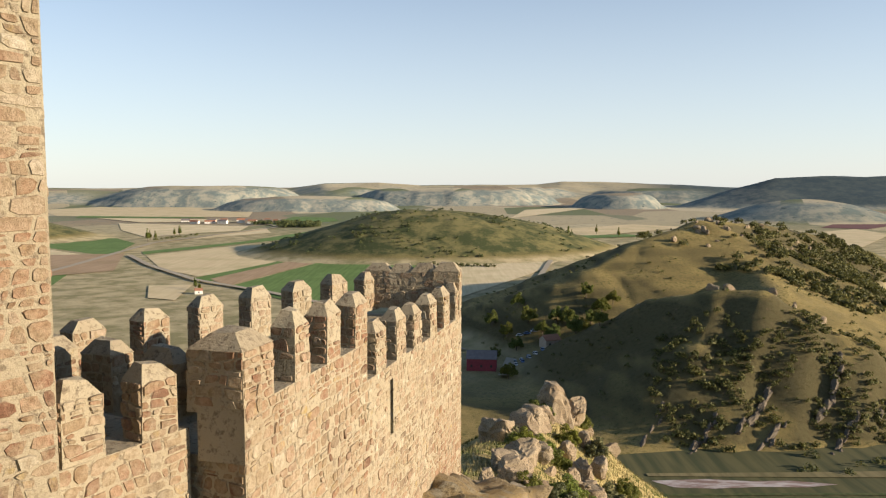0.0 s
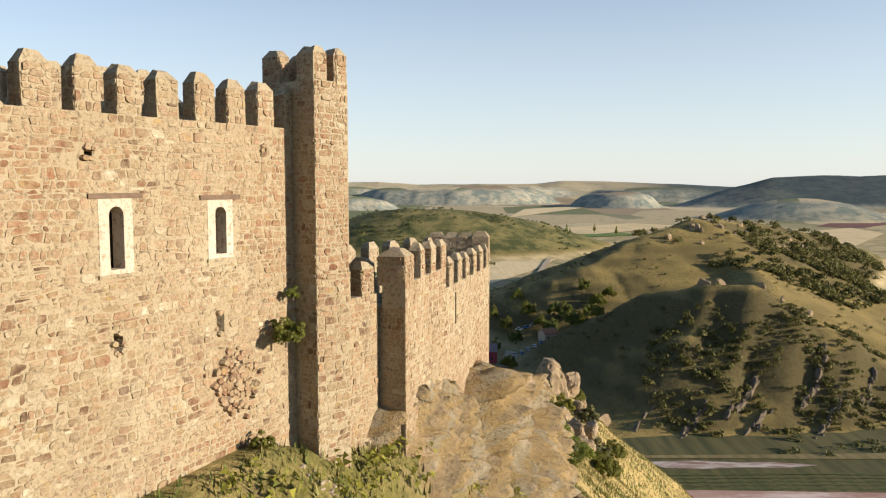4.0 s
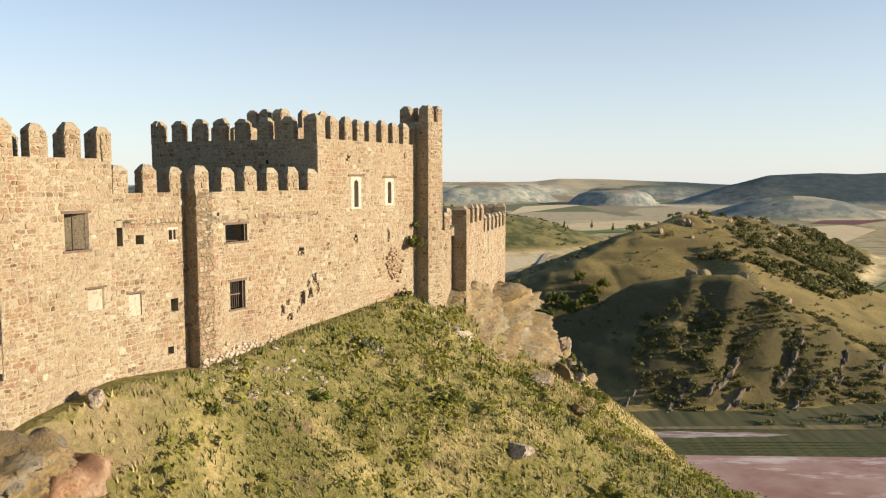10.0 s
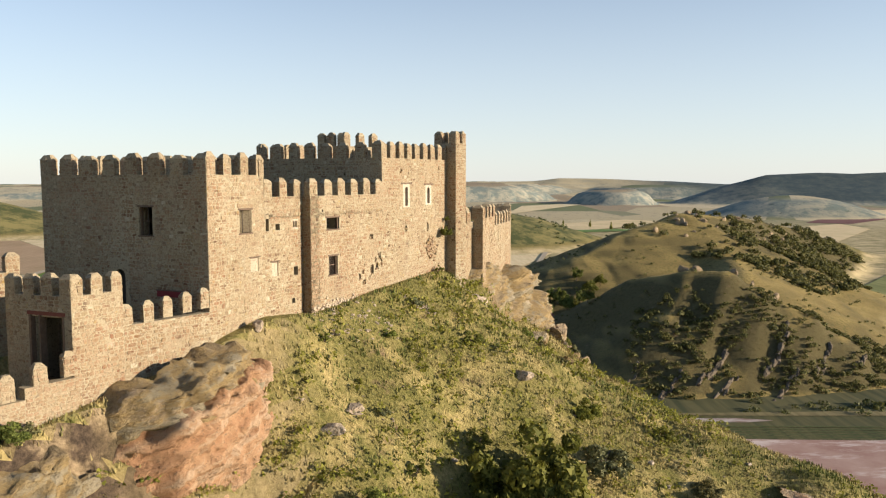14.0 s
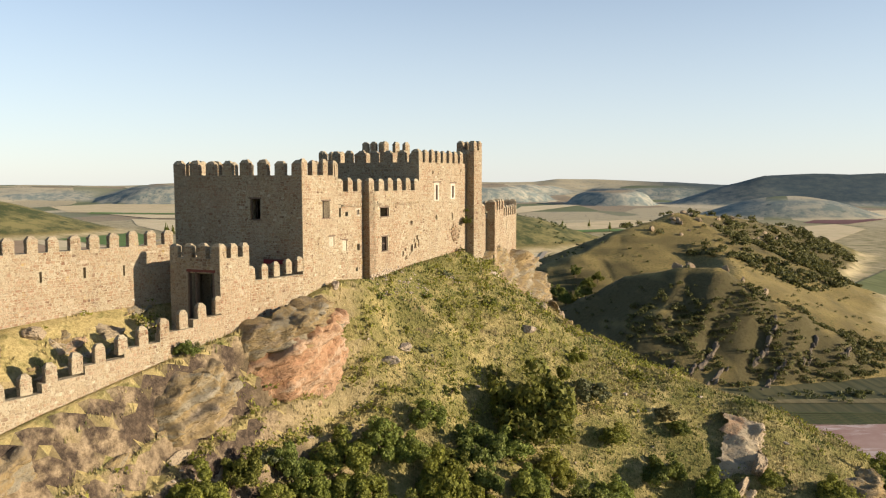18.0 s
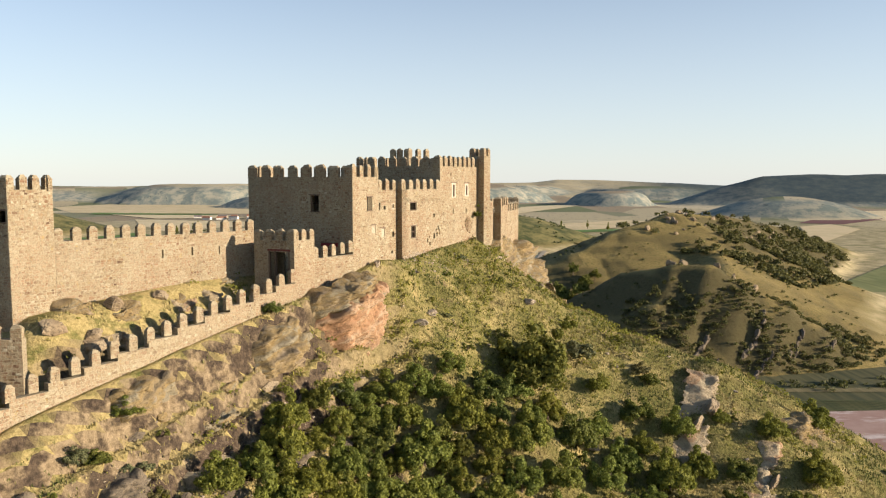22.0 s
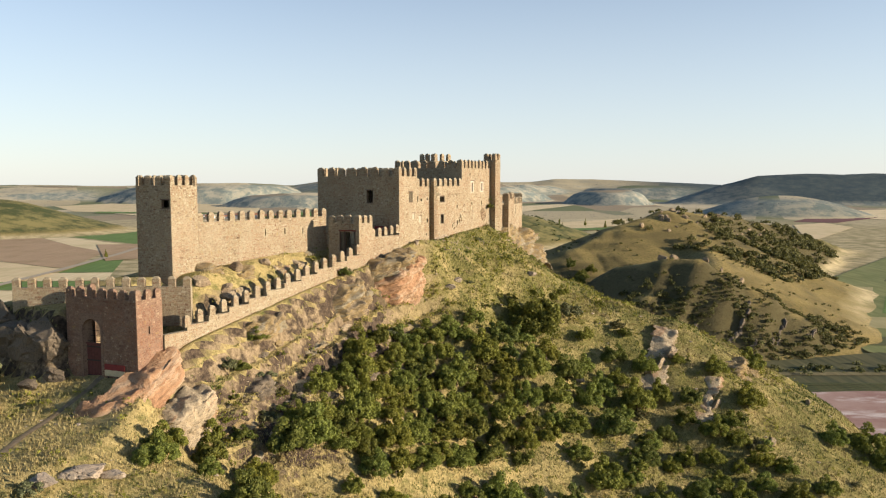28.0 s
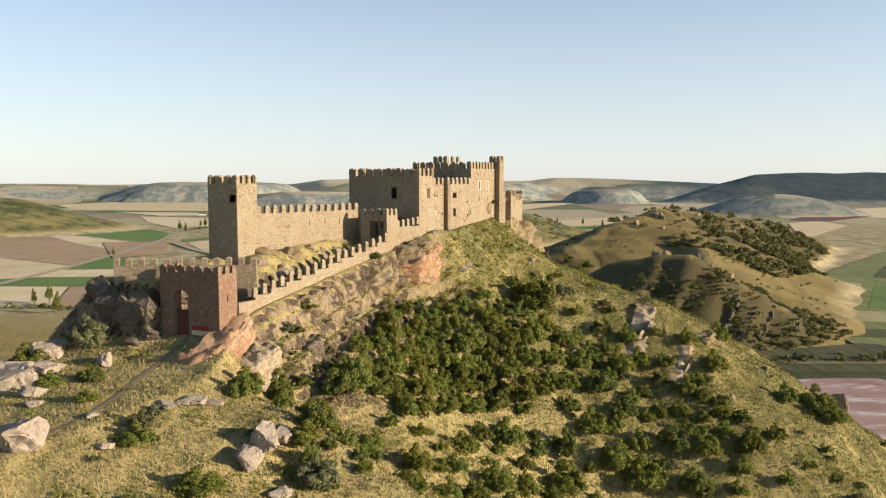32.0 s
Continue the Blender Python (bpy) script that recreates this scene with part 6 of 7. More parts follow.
for face, q in ((F_HALL, (3.72, 4.52, 93.95, 94.86)), (F_SIDE, (0.66, 1.34, 93.4, 94.4))):
    b = window(on_face(face, q[0], q[2], 0), "blocked_window", "window walled up with pale plaster under a thin lintel")
    s = Shape()
    plate(s, face, q[0], q[1], q[2], q[3] - 0.06, -0.5, -0.07)
    part("infill", s, M_INFILL, b)
    s = Shape()
    plate(s, face, q[0] - 0.12, q[1] + 0.12, q[3], q[3] + 0.08, -0.3, 0.04)
    part("lintel", s, M_WOOD, b)

# doorway and red board on the hall front
door = thing("hall_door", on_face(F_HFRONT, 5.85, 91.2, 0), "tall dark arched doorway in the shaded hall wall", "door")
s = Shape()
arched(s, F_HFRONT, 5.55, 7.1, 91.0, 95.0, 5.9, 6.75, 91.01, 93.8, -0.3, 0.03, 1.1)
part("stone_arch", s, M_MORTAR, door, "plain stone door arch")
# added dark sheet, stands in for the shade of the open doorway
s = Shape()
plate(s, F_HFRONT, 5.85, 6.8, 91.0, 94.7, -0.5, -0.42)
part("door_leaf", s, M_DARK, door, "dark sheet painted for the shade in the doorway")
board = thing("red_board", on_face(F_HFRONT, 9.3, 92.6, 0), "dark red painted board on the shaded hall wall", "board")
s = Shape()
plate(s, F_HFRONT, 9.26, 11.4, 92.68, 93.05, 0.02, 0.1)
part("panel", s, plain("red_paint", (0.22, 0.03, 0.035), 0.6), board)
s = Shape()
plate(s, F_HFRONT, 9.2, 11.46, 93.05, 93.11, 0.02, 0.14)
part("rail", s, M_WOOD, board)

# outer gate
door = thing("gate_door", on_face(F_GATE1, 2.0, 79.7, 0), "tall arched gateway with a dark red wooden door", "door")
s = Shape()
arched(s, F_GATE1, 1.75, 4.7, 79.0, 86.3, 2.05, 4.4, 79.01, 84.6, -0.5, 0.04, 1.0)
part("stone_arch", s, M_REDMORTAR, door, "red sandstone door arch")
for k in range(6):
    a = 2.05 + 2.35 * k / 6
    s = Shape()
    plate(s, F_GATE1, a + 0.01, a + 0.38, 79.2, 83.1, -0.42, -0.34)
    part("plank", s, M_DOOR, door, "dark red door plank")
for z in (79.8, 81.4, 82.8):
    s = Shape()
    plate(s, F_GATE1, 2.05, 4.4, z, z + 0.12, -0.34, -0.3)
    part("strap", s, M_IRON, door)
s = Shape()
plate(s, F_GATE1, 2.05, 4.4, 83.1, 83.25, -0.45, -0.28)
part("crossbar", s, M_DOOR, door)
for k in range(3):
    s = Shape()
    z = 83.4 + 0.55 * k
    plate(s, F_GATE1, 2.4 + 0.3 * k, 4.1, z, z + 0.05, -0.4, -0.35)
    part("rail", s, M_IRON, door)
sign = thing("notice_board", on_face(F_GATE1, 4.8, 80.0, 0.1), "low red and cream notice board beside the gate", "sign")
s = Shape()
plate(s, F_GATE1, 4.95, 7.5, 80.75, 81.35, 0.12, 0.2)
part("red_panel", s, plain("red_sign", (0.24, 0.035, 0.03), 0.6), sign)
s = Shape()
plate(s, F_GATE1, 4.95, 7.5, 80.15, 80.75, 0.12, 0.2)
part("cream_panel", s, plain("cream_sign", (0.6, 0.5, 0.3), 0.7), sign)
for a in (5.2, 7.2):
    s = Shape()
    plate(s, F_GATE1, a, a + 0.08, 79.4, 80.9, 0.03, 0.11)
    part("post", s, M_IRON, sign)
# inner gate
frame_ = thing("gate_frame", on_face(F_GATE2, 1.65, 89.0, 0), "rusty red lintel and jambs of the inner doorway", "door frame")
for nm, q in (("lintel", (1.55, 4.2, 92.85, 93.05)), ("jamb", (1.65, 1.78, 88.0, 92.85)), ("jamb", (3.97, 4.1, 88.0, 92.85)), ("post", (2.35, 2.43, 88.0, 92.85))):
    s = Shape()
    plate(s, F_GATE2, *q, -0.4, 0.02)
    part(nm, s, plain("red_steel", (0.16, 0.045, 0.035), 0.6) if nm == "lintel" else M_WOOD, frame_)
shrub(*along(9.2, 0.5), 0.85, 2, 90, 0.85, label="green bush growing out of the castle wall beside the turret", group="", z=94.9)
shrub(*along(9.75, 0.35), 0.4, 0, 91, 1.0, label="green creeper on the castle wall beside the turret", group="", small=True, z=96.2)


# ==== single stones where the camera passes nearest ====
def single_stones(parent, face, length, lo, hi, seed, limit=300, holes=()):
    """Facing stones as pieces of their own on a wall face."""
    o, u, n = face
    rnd = random.Random(seed)
    base = BASE[parent]
    count = 0
    for poly in rubble_cells(length, lo, hi, rnd):
        s = Shape()
        if count < limit and one_stone(s, o, u, n, poly, rnd, 0.02, holes):
            ob = new("stone", s.mesh("stone", base))
            ob.data.materials.append(M_STONE_OB)
            ob.parent = parent
            count += 1


# ==== the valley ====
def crop_material(name, a, b_, width=1.2, turn=0.0, var=0.25):
    """A field with faint rows."""
    m, t, b = material(name, 0.95)
    g = t.nodes.new("ShaderNodeNewGeometry")
    mp = t.nodes.new("ShaderNodeMapping")
    mp.inputs["Rotation"].default_value = (0, 0, radians(turn))
    mp.inputs["Scale"].default_value = (1 / width, 0.02, 1)
    t.links.new(g.outputs["Position"], mp.inputs[0])
    w = node(t, "ShaderNodeTexNoise", Scale=1.0, Detail=3.0)
    t.links.new(mp.outputs[0], w.inputs["Vector"])
    c = mix(t, span(t, w.outputs["Fac"], 0.35, 0.65), a, b_)
    c = mix(t, span(t, noise_of(t, 0.02, 5, 0.6), 0.45, 0.7), c, mix(t, 1.0, c, (0.8, 0.82, 0.75), "MULTIPLY"))
    t.links.new(c, b.inputs["Base Color"])
    return m


M_STRAW = crop_material("stubble", (0.60, 0.47, 0.27), (0.68, 0.55, 0.33), 3.0, 20)
M_STRAW2 = crop_material("pale_stubble", (0.56, 0.43, 0.24), (0.62, 0.49, 0.28), 4.0, -35)
M_GREEN = crop_material("green_crop", (0.10, 0.165, 0.035), (0.135, 0.21, 0.05), 2.5, 40)
M_PLOUGH = crop_material("ploughed_earth", (0.34, 0.225, 0.125), (0.41, 0.28, 0.16), 2.5, 60)
M_MEADOW = crop_material("pale_meadow", (0.14, 0.165, 0.05), (0.22, 0.22, 0.078), 6.0, 30)
M_DRYMEADOW = crop_material("dry_meadow", (0.33, 0.285, 0.13), (0.40, 0.34, 0.165), 6.0, -20)
M_OLIVE = crop_material("olive_grass", (0.05, 0.055, 0.02), (0.11, 0.098, 0.038), 3.0, 8)
M_MAROON = crop_material("dark_ploughed_earth", (0.13, 0.05, 0.045), (0.17, 0.07, 0.06), 4, 10)
M_ROWS = crop_material("low_crop_rows", (0.05, 0.07, 0.018), (0.10, 0.10, 0.035), 1.5, 0)
M_BANK = crop_material("dry_bank", (0.14, 0.115, 0.05), (0.22, 0.175, 0.08), 2.0, 5)
M_TRACK = plain("gravel_track", (0.42, 0.35, 0.25), 0.95, 0.25, 0.4)
FIELD_Z = [4.12]


def field(label, mat, *pts, name="field"):
    FIELD_Z[0] += 0.03
    a = sum(p[0] * q[1] - q[0] * p[1] for p, q in zip(pts, pts[1:] + pts[:1]))
    pts = pts if a > 0 else pts[::-1]
    s = Shape()
    s.poly([(x, y, FIELD_Z[0]) for x, y in pts])
    ob = new(name, s.mesh(name))
    ob.data.materials.append(mat)
    return tagged(ob, label, "field", kind="structure")


field("green crop field in the plain", M_GREEN, (-895, 1455), (-685, 1363), (-549, 1329), (-477, 1223), (-427, 1010), (-749, 1299))
field("pale stubble field in the plain", M_STRAW, (-875, 1418), (-741, 1284), (-426, 990), (-448, 910), (-534, 1001), (-726, 1254), (-786, 1254))
field("ploughed brown field in the plain", M_PLOUGH, (-778, 1240), (-719, 1239), (-534, 1001), (-448, 910), (-414, 718), (-542, 806))
field("pale stubble field in the plain", M_STRAW2, (-538, 799), (-412, 712), (-406, 610), (-415, 573), (-600, 560))
field("green crop strip in the plain", M_GREEN, (-418, 839), (-398, 846), (-349, 685), (-403, 680))
field("pale stubble strip in the plain", M_STRAW, (-410, 675), (-347, 680), (-328, 618), (-405, 614))
field("green crop strip in the plain", M_GREEN, (-520, 566), (-406, 610), (-324, 614), (-308, 550), (-405, 554))
field("pale stubble field in the plain", M_STRAW, (-401, 547), (-341, 546), (-308, 447), (-360, 430))
field("ploughed brown field in the plain", M_PLOUGH, (-339, 546), (-302, 546), (-260, 433), (-304, 441))
field("pale stubble field half in shade", M_STRAW2, (-383, 1016), (-302, 1189), (-207, 1148), (-196, 899), (-247, 792), (-310, 864))
field("green crop strip beside stubble", M_GREEN, (-411, 1074), (-318, 1256), (-248, 1547), (-199, 1431), (-307, 1210), (-392, 1032))
field("narrow green strip beside ploughed land", M_GREEN, (-248, 778), (-202, 924), (-182, 1074), (-170, 1024), (-212, 769), (-229, 751))
field("ploughed brown strip in the plain", M_PLOUGH, (-229, 773), (-168, 1009), (-144, 958), (-198, 719))
field("broad green crop field below the castle", M_GREEN, (-195, 715), (-141, 951), (4, 887), (-49, 727), (-78, 587), (-119, 623))
field("tan stubble field under a hill", M_STRAW, (-44, 723), (-9, 899), (73, 1065), (166, 1024), (92, 816), (-33, 546))
field("small pale stubble field", M_STRAW2, (-271, 723), (-232, 727), (-216, 632), (-243, 645))
field("broad pale stubble field far off", M_STRAW, (-737, 1796), (-414, 1683), (-393, 1529), (-465, 1446), (-504, 1344), (-630, 1547))
field("broad pale stubble field far off", M_STRAW2, (-1349, 2647), (-1224, 3157), (-631, 2647), (-518, 2107), (-1063, 2175))
field("pale stubble field far off", M_STRAW, (-387, 1529), (-364, 1622), (-318, 1462), (-420, 1292))
field("green meadow far off", M_GREEN, (-404, 2140), (-287, 2074), (-250, 1898), (-383, 1705))
field("ploughed brown field far off", M_PLOUGH, (-510, 1024), (-421, 1040), (-353, 842), (-401, 792))
field("pale stubble field far off", M_STRAW, (1142, 2229), (1478, 2360), (1070, 1674), (953, 1810))
field("dark maroon ploughed field far off", M_MAROON, (779, 1628), (1081, 2071), (1072, 1809), (852, 1581))
field("pale stubble field far off", M_STRAW2, (721, 1497), (827, 1582), (804, 1418), (543, 1051))
field("pale green meadow on the valley floor", M_MEADOW, (222, 300), (236, 400), (262, 505), (335, 590), (425, 700), (560, 860), (640, 900), (470, 520), (360, 320), (270, 262))
field("dry yellow meadow on the valley floor", M_DRYMEADOW, (250, 470), (330, 578), (368, 560), (300, 440))
field("dry yellow meadow on the valley floor", M_DRYMEADOW, (232, 380), (244, 420), (330, 400), (318, 352))
field("green meadow on the valley floor", M_GREEN, (300, 425), (372, 545), (400, 530), (330, 410))
field("green crop strip on the valley floor", M_ROWS, (226, 318), (230, 345), (345, 330), (330, 306))
field("green crop strip on the valley floor", M_ROWS, (400, 600), (470, 700), (500, 690), (420, 585))
field("pale stubble valley far off", M_STRAW, (276, 2647), (620, 3055), (446, 2647), (167, 2012))
field("pale stubble valley far off", M_STRAW2, (150, 1500), (420, 1750), (520, 1640), (260, 1380))
field("green crop strip far off", M_GREEN, (90, 1330), (330, 1420), (360, 1370), (120, 1270))
field("pale stubble field far off", M_STRAW, (-900, 2050), (-560, 2000), (-480, 1850), (-700, 1830))
field("dark green crop far off", M_GREEN, (-1000, 2180), (-640, 2090), (-600, 2040), (-960, 2060))

field("rough olive grassland beside the stream", M_OLIVE, (56, 219), (60, 268), (120, 279), (180, 284), (226, 298), (300, 262), (240, 212), name="field")

# the salt flat by the stream, its pool and the crop rows beside it
m, t, b = material("red_salt_mud", 0.75)
c = mix(t, span(t, noise_of(t, 0.05, 6, 0.65), 0.35, 0.65), (0.28, 0.15, 0.115), (0.40, 0.265, 0.21))
c = mix(t, span(t, noise_of(t, (0.03, 0.09, 1), 6, 0.7), 0.52, 0.66), c, (0.60, 0.5, 0.44))
t.links.new(c, b.inputs["Base Color"])
M_SALT = m
field("red salt mud flat with white crust", M_SALT, (58, 221), (94, 219), (150, 217), (190, 220), (215, 170), (150, 130), (84, 140), (60, 180), name="salt_flat")
m, t, b = material("salt_pool", 0.4)
t.links.new(mix(t, span(t, noise_of(t, (0.12, 0.5, 1), 5, 0.7), 0.42, 0.6), (0.24, 0.15, 0.11), (0.52, 0.45, 0.4)), b.inputs["Base Color"])
field("shallow pale pool beside the stream", m, (66, 244), (84, 245.5), (98, 243.5), (110, 244), (124, 241), (113, 238.5), (99, 239), (84, 237.5), (72, 238.5), name="water")
for k in range(5):
    y = 219.5 + 3.0 * k
    field("row of green crops on the valley floor", M_ROWS, (66, y), (120, y + 0.8), (210, y - 2), (210, y - 0.2), (120, y + 2.2), (66, y + 1.6), name="crop_row")
field("dry grass bank beside the stream", M_BANK, (66, 250), (120, 251), (230, 255), (230, 246), (120, 246.5), (66, 247.5), name="bank")


def ribbon(label, width, mat, *pts, name="road"):
    FIELD_Z[0] += 0.03
    s = Shape()
    for (x0, y0), (x1, y1) in zip(pts, pts[1:]):
        (ux, uy), _ = unit((x0, y0), (x1, y1))
        ox, oy = -uy * width / 2, ux * width / 2
        s.poly([(x0 - ox, y0 - oy, FIELD_Z[0]), (x1 - ox, y1 - oy, FIELD_Z[0]), (x1 + ox, y1 + oy, FIELD_Z[0]), (x0 + ox, y0 + oy, FIELD_Z[0])])
    ob = new(name, s.mesh(name))
    ob.data.materials.append(mat)
    return tagged(ob, label, "road", kind="structure")


ribbon("pale gravel farm track between fields", 7, M_TRACK, (-404, 1015), (-337, 899), (-240, 760), (-147, 671), (-74, 590), (-32, 524), (10, 440))
ribbon("pale country road across the plain", 9, M_TRACK, (-420, 500), (-407, 558), (-408, 691), (-417, 869), (-436, 1073), (-448, 1222), (-400, 1420), (-338, 1662), (-420, 1800))
ribbon("pale valley road", 6, M_TRACK, (30, 380), (48, 480), (60, 600), (120, 900), (200, 1300))


def draped(label, width, mat, *pts, name="footpath"):
    """A worn path that follows the ground."""
    s = Shape()
    for k, ((x0, y0), (x1, y1)) in enumerate(zip(pts, pts[1:])):
        (ux, uy), ln = unit((x0, y0), (x1, y1))
        n = max(1, int(ln / 0.7))
        for i in range(n):
            quad = []
            for f, sd in ((i / n, -1), (i / n, 0), (i / n, 1), ((i + 1) / n, 1), ((i + 1) / n, 0), ((i + 1) / n, -1)):
                x, y = x0 + (x1 - x0) * f, y0 + (y1 - y0) * f
                w = width * (0.5 + 0.3 * float(fbm(np.array([x / 2]), np.array([y / 2]), 2, sd + 9)[0]))
                x, y = x - uy * sd * w, y + ux * sd * w
                quad.append((x, y, ground_z(x, y) + (0.06 if sd == 0 else 0.04)))
            s.poly([quad[1], quad[0], quad[5], quad[4]][::-1])
            s.poly([quad[2], quad[1], quad[4], quad[3]][::-1])
    ob = new(name, s.mesh(name))
    ob.data.materials.append(mat)
    return tagged(ob, label, "path", kind="structure")


draped("worn earth footpath leading to the gate", 0.7, plain("trodden_earth", (0.27, 0.20, 0.115), 0.95, 0.45, 1.5), *FOOTPATH, name="footpath")


def house(x, y, w, d, h, turn, wall, roof_mat, label, name="house", openings=2, gable=0.35):
    z = ground_z(x, y) - 0.3
    t = thing(name, (x, y, z), label, "house")
    c, s_ = math.cos(radians(turn)), math.sin(radians(turn))
    at = lambda a, b: (x + a * c - b * s_, y + a * s_ + b * c)
    s = Shape()
    q = [at(-w / 2, -d / 2), at(w / 2, -d / 2), at(w / 2, d / 2), at(-w / 2, d / 2)]
    s.prism([(*p, z) for p in q], [(*p, z + h) for p in q])
    part("wall", s, wall, t)
    r0, r1 = at(-w / 2 - 0.3, 0), at(w / 2 + 0.3, 0)
    top = z + h + d * gable
    for sg in (-1, 1):
        e0, e1 = at(-w / 2 - 0.3, sg * (d / 2 + 0.4)), at(w / 2 + 0.3, sg * (d / 2 + 0.4))
        s = Shape()
        lo = [(*e0, z + h - 0.1), (*e1, z + h - 0.1), (*r1, top), (*r0, top)]
        s.prism(lo, [(p, q_, v + 0.22) for p, q_, v in lo])
        part("roof", s, roof_mat, t)
    for sg in (-1, 1):
        s = Shape()
        e = [at(sg * w / 2, -d / 2), at(sg * w / 2, d / 2), at(sg * w / 2, 0)]
        s.poly([(*e[0], z + h), (*e[1], z + h), (*e[2], top)])
        part("gable", s, wall, t)
    for k in range(openings):
        a = -w / 2 + w * (k + 0.5) / openings
        s = Shape()
        face = (at(a - 0.5, -d / 2), (c, s_), (s_, -c))
        plate(s, face, 0, 1.0, z + h * 0.35, z + h * 0.35 + 1.3, -0.1, 0.06)
        part("window", s, M_DARK, t)
    return t


M_WHITE = plain("whitewash", (0.68, 0.64, 0.56), 0.9, 0.15, 0.8)
M_TANWALL = plain("rendered_wall", (0.42, 0.34, 0.26), 0.9, 0.25, 0.8)
M_SLATE = plain("dull_roof_sheet", (0.20, 0.17, 0.16), 0.8, 0.3, 0.6)
M_BARN = plain("red_barn_paint", (0.28, 0.05, 0.06), 0.75, 0.3, 0.7)
barn = house(20, 400, 15, 11, 6.5, -6, M_BARN, M_SLATE, "red barn with a dull grey roof in the valley", "barn", 3, 0.3)
house(57, 416, 9, 7, 4.2, 25, M_TANWALL, M_TILE, "small tiled farmhouse among dark trees")
house(-209, 671, 6.5, 5, 3.4, 20, M_WHITE, M_TILE, "white field hut beside a tree", "hut", 1)
rnd = random.Random(21)
for k in range(14):
    house(-600 + k * 17 + rnd.uniform(-5, 5), 1840 + rnd.uniform(-45, 40), rnd.uniform(10, 24), rnd.uniform(8, 12), rnd.uniform(4, 7), rnd.uniform(-20, 20),
          (M_WHITE, M_TANWALL)[k % 2], (M_TILE, M_SLATE)[k % 3 == 0], "distant farm building in the plain", "farm_building", 2)


def tree(x, y, r, h, mesh, label, group, name="tree"):
    ob = new(name)
    ob.matrix_basis = pose(x, y, ground_z(x, y), 0, 0, (x * 37 + y * 11) % 360)
    tagged(ob, label, "tree", group)
    s = Shape()
    ring = lambda z, q: [(q * math.cos(k * math.pi / 4), q * math.sin(k * math.pi / 4), z) for k in range(8)]
    s.prism(ring(-0.3, h * 0.035), ring(h * 0.55, h * 0.018))
    me = s.mesh("trunk")
    me.materials.append(M_BARK)
    a = new("trunk", me)
    a.parent = ob
    cr = new("crown", mesh)
    cr.matrix_basis = pose(0, 0, h * 0.16) @ Matrix.Diagonal((r, r, h * 0.8 / 0.95, 1))
    cr.parent = ob
    return ob


for k, (x, y, r, h) in enumerate(((48.6, 446, 6, 9), (63.7, 440, 5, 8), (70, 437, 6, 9), (82, 434, 5, 8), (55, 433, 5, 7), (68, 400, 6, 8), (32, 378, 5, 7), (77, 384, 5, 7), (29, 462, 5, 8), (40, 424, 5, 7),
                                  (60, 425, 6, 8), (90, 445, 6, 8), (98, 452, 5, 7), (75, 415, 5, 7), (45, 470, 5, 8), (36, 440, 5, 7), (84, 460, 5, 8), (28, 420, 4, 6))):
    tree(x, y, r, h, BUSHES[2], "dark leafy tree beside the farmhouse", "trees in the valley")
for k, (x, y, h) in enumerate(((-470, 1256, 17), (-471, 1292, 12), (-462, 1386, 16), (-481, 1296, 13), (-469, 1378, 12), (-321, 447, 11), (-312, 452, 14), (-300, 440, 9), (-287, 410, 12), (-408, 811, 10),
                               (205, 1292, 18), (212, 1300, 14), (278, 1431, 14), (302, 1358, 13), (-221, 700, 9), (-214, 690, 7))):
    tree(x, y, h * 0.22, h, BUSHES[k % 3], "slim poplar beside the fields", "poplars in the plain")


def grove(rng, n):
    return np.concatenate([rng.uniform(-420, -280, n // 2), rng.uniform(-345, -265, n // 2)]), np.concatenate([rng.uniform(1725, 1800, n // 2), rng.uniform(1640, 1690, n // 2)])


def hedges(rng, n):
    t_ = rng.uniform(0, 1, n)
    k = rng.integers(0, 5, n)
    ax = np.array([-470, -20, -130, 110, -360])[k]
    ay = np.array([1290, 905, 1010, 256, 440])[k]
    bx = np.array([-440, 60, 20, 230, -260])[k]
    by = np.array([1420, 880, 930, 262, 425])[k]
    return ax + (bx - ax) * t_ + rng.normal(0, 4, n), ay + (by - ay) * t_ + rng.normal(0, 5, n)


woodland("poplar_grove", 130, 6, grove, (5, 9), "distant dark grove in the plain", M_WOODLAND, 40)
woodland("hedges", 170, 7, hedges, (1.5, 3.5), "dark hedgerows between the fields", M_WOODLAND, 36)


# ---- parked cars ----
M_GLASS = plain("dark_glass", (0.03, 0.035, 0.04), 0.15, 0.1, 1)
M_TYRE = plain("black_tyre", (0.03, 0.03, 0.03), 0.9, 0.2, 3)
PAINTS = [plain("white_car_paint", (0.7, 0.7, 0.7), 0.3, 0.05, 1), plain("blue_car_paint", (0.12, 0.2, 0.38), 0.3, 0.05, 1), plain("silver_car_paint", (0.45, 0.47, 0.5), 0.3, 0.05, 1)]


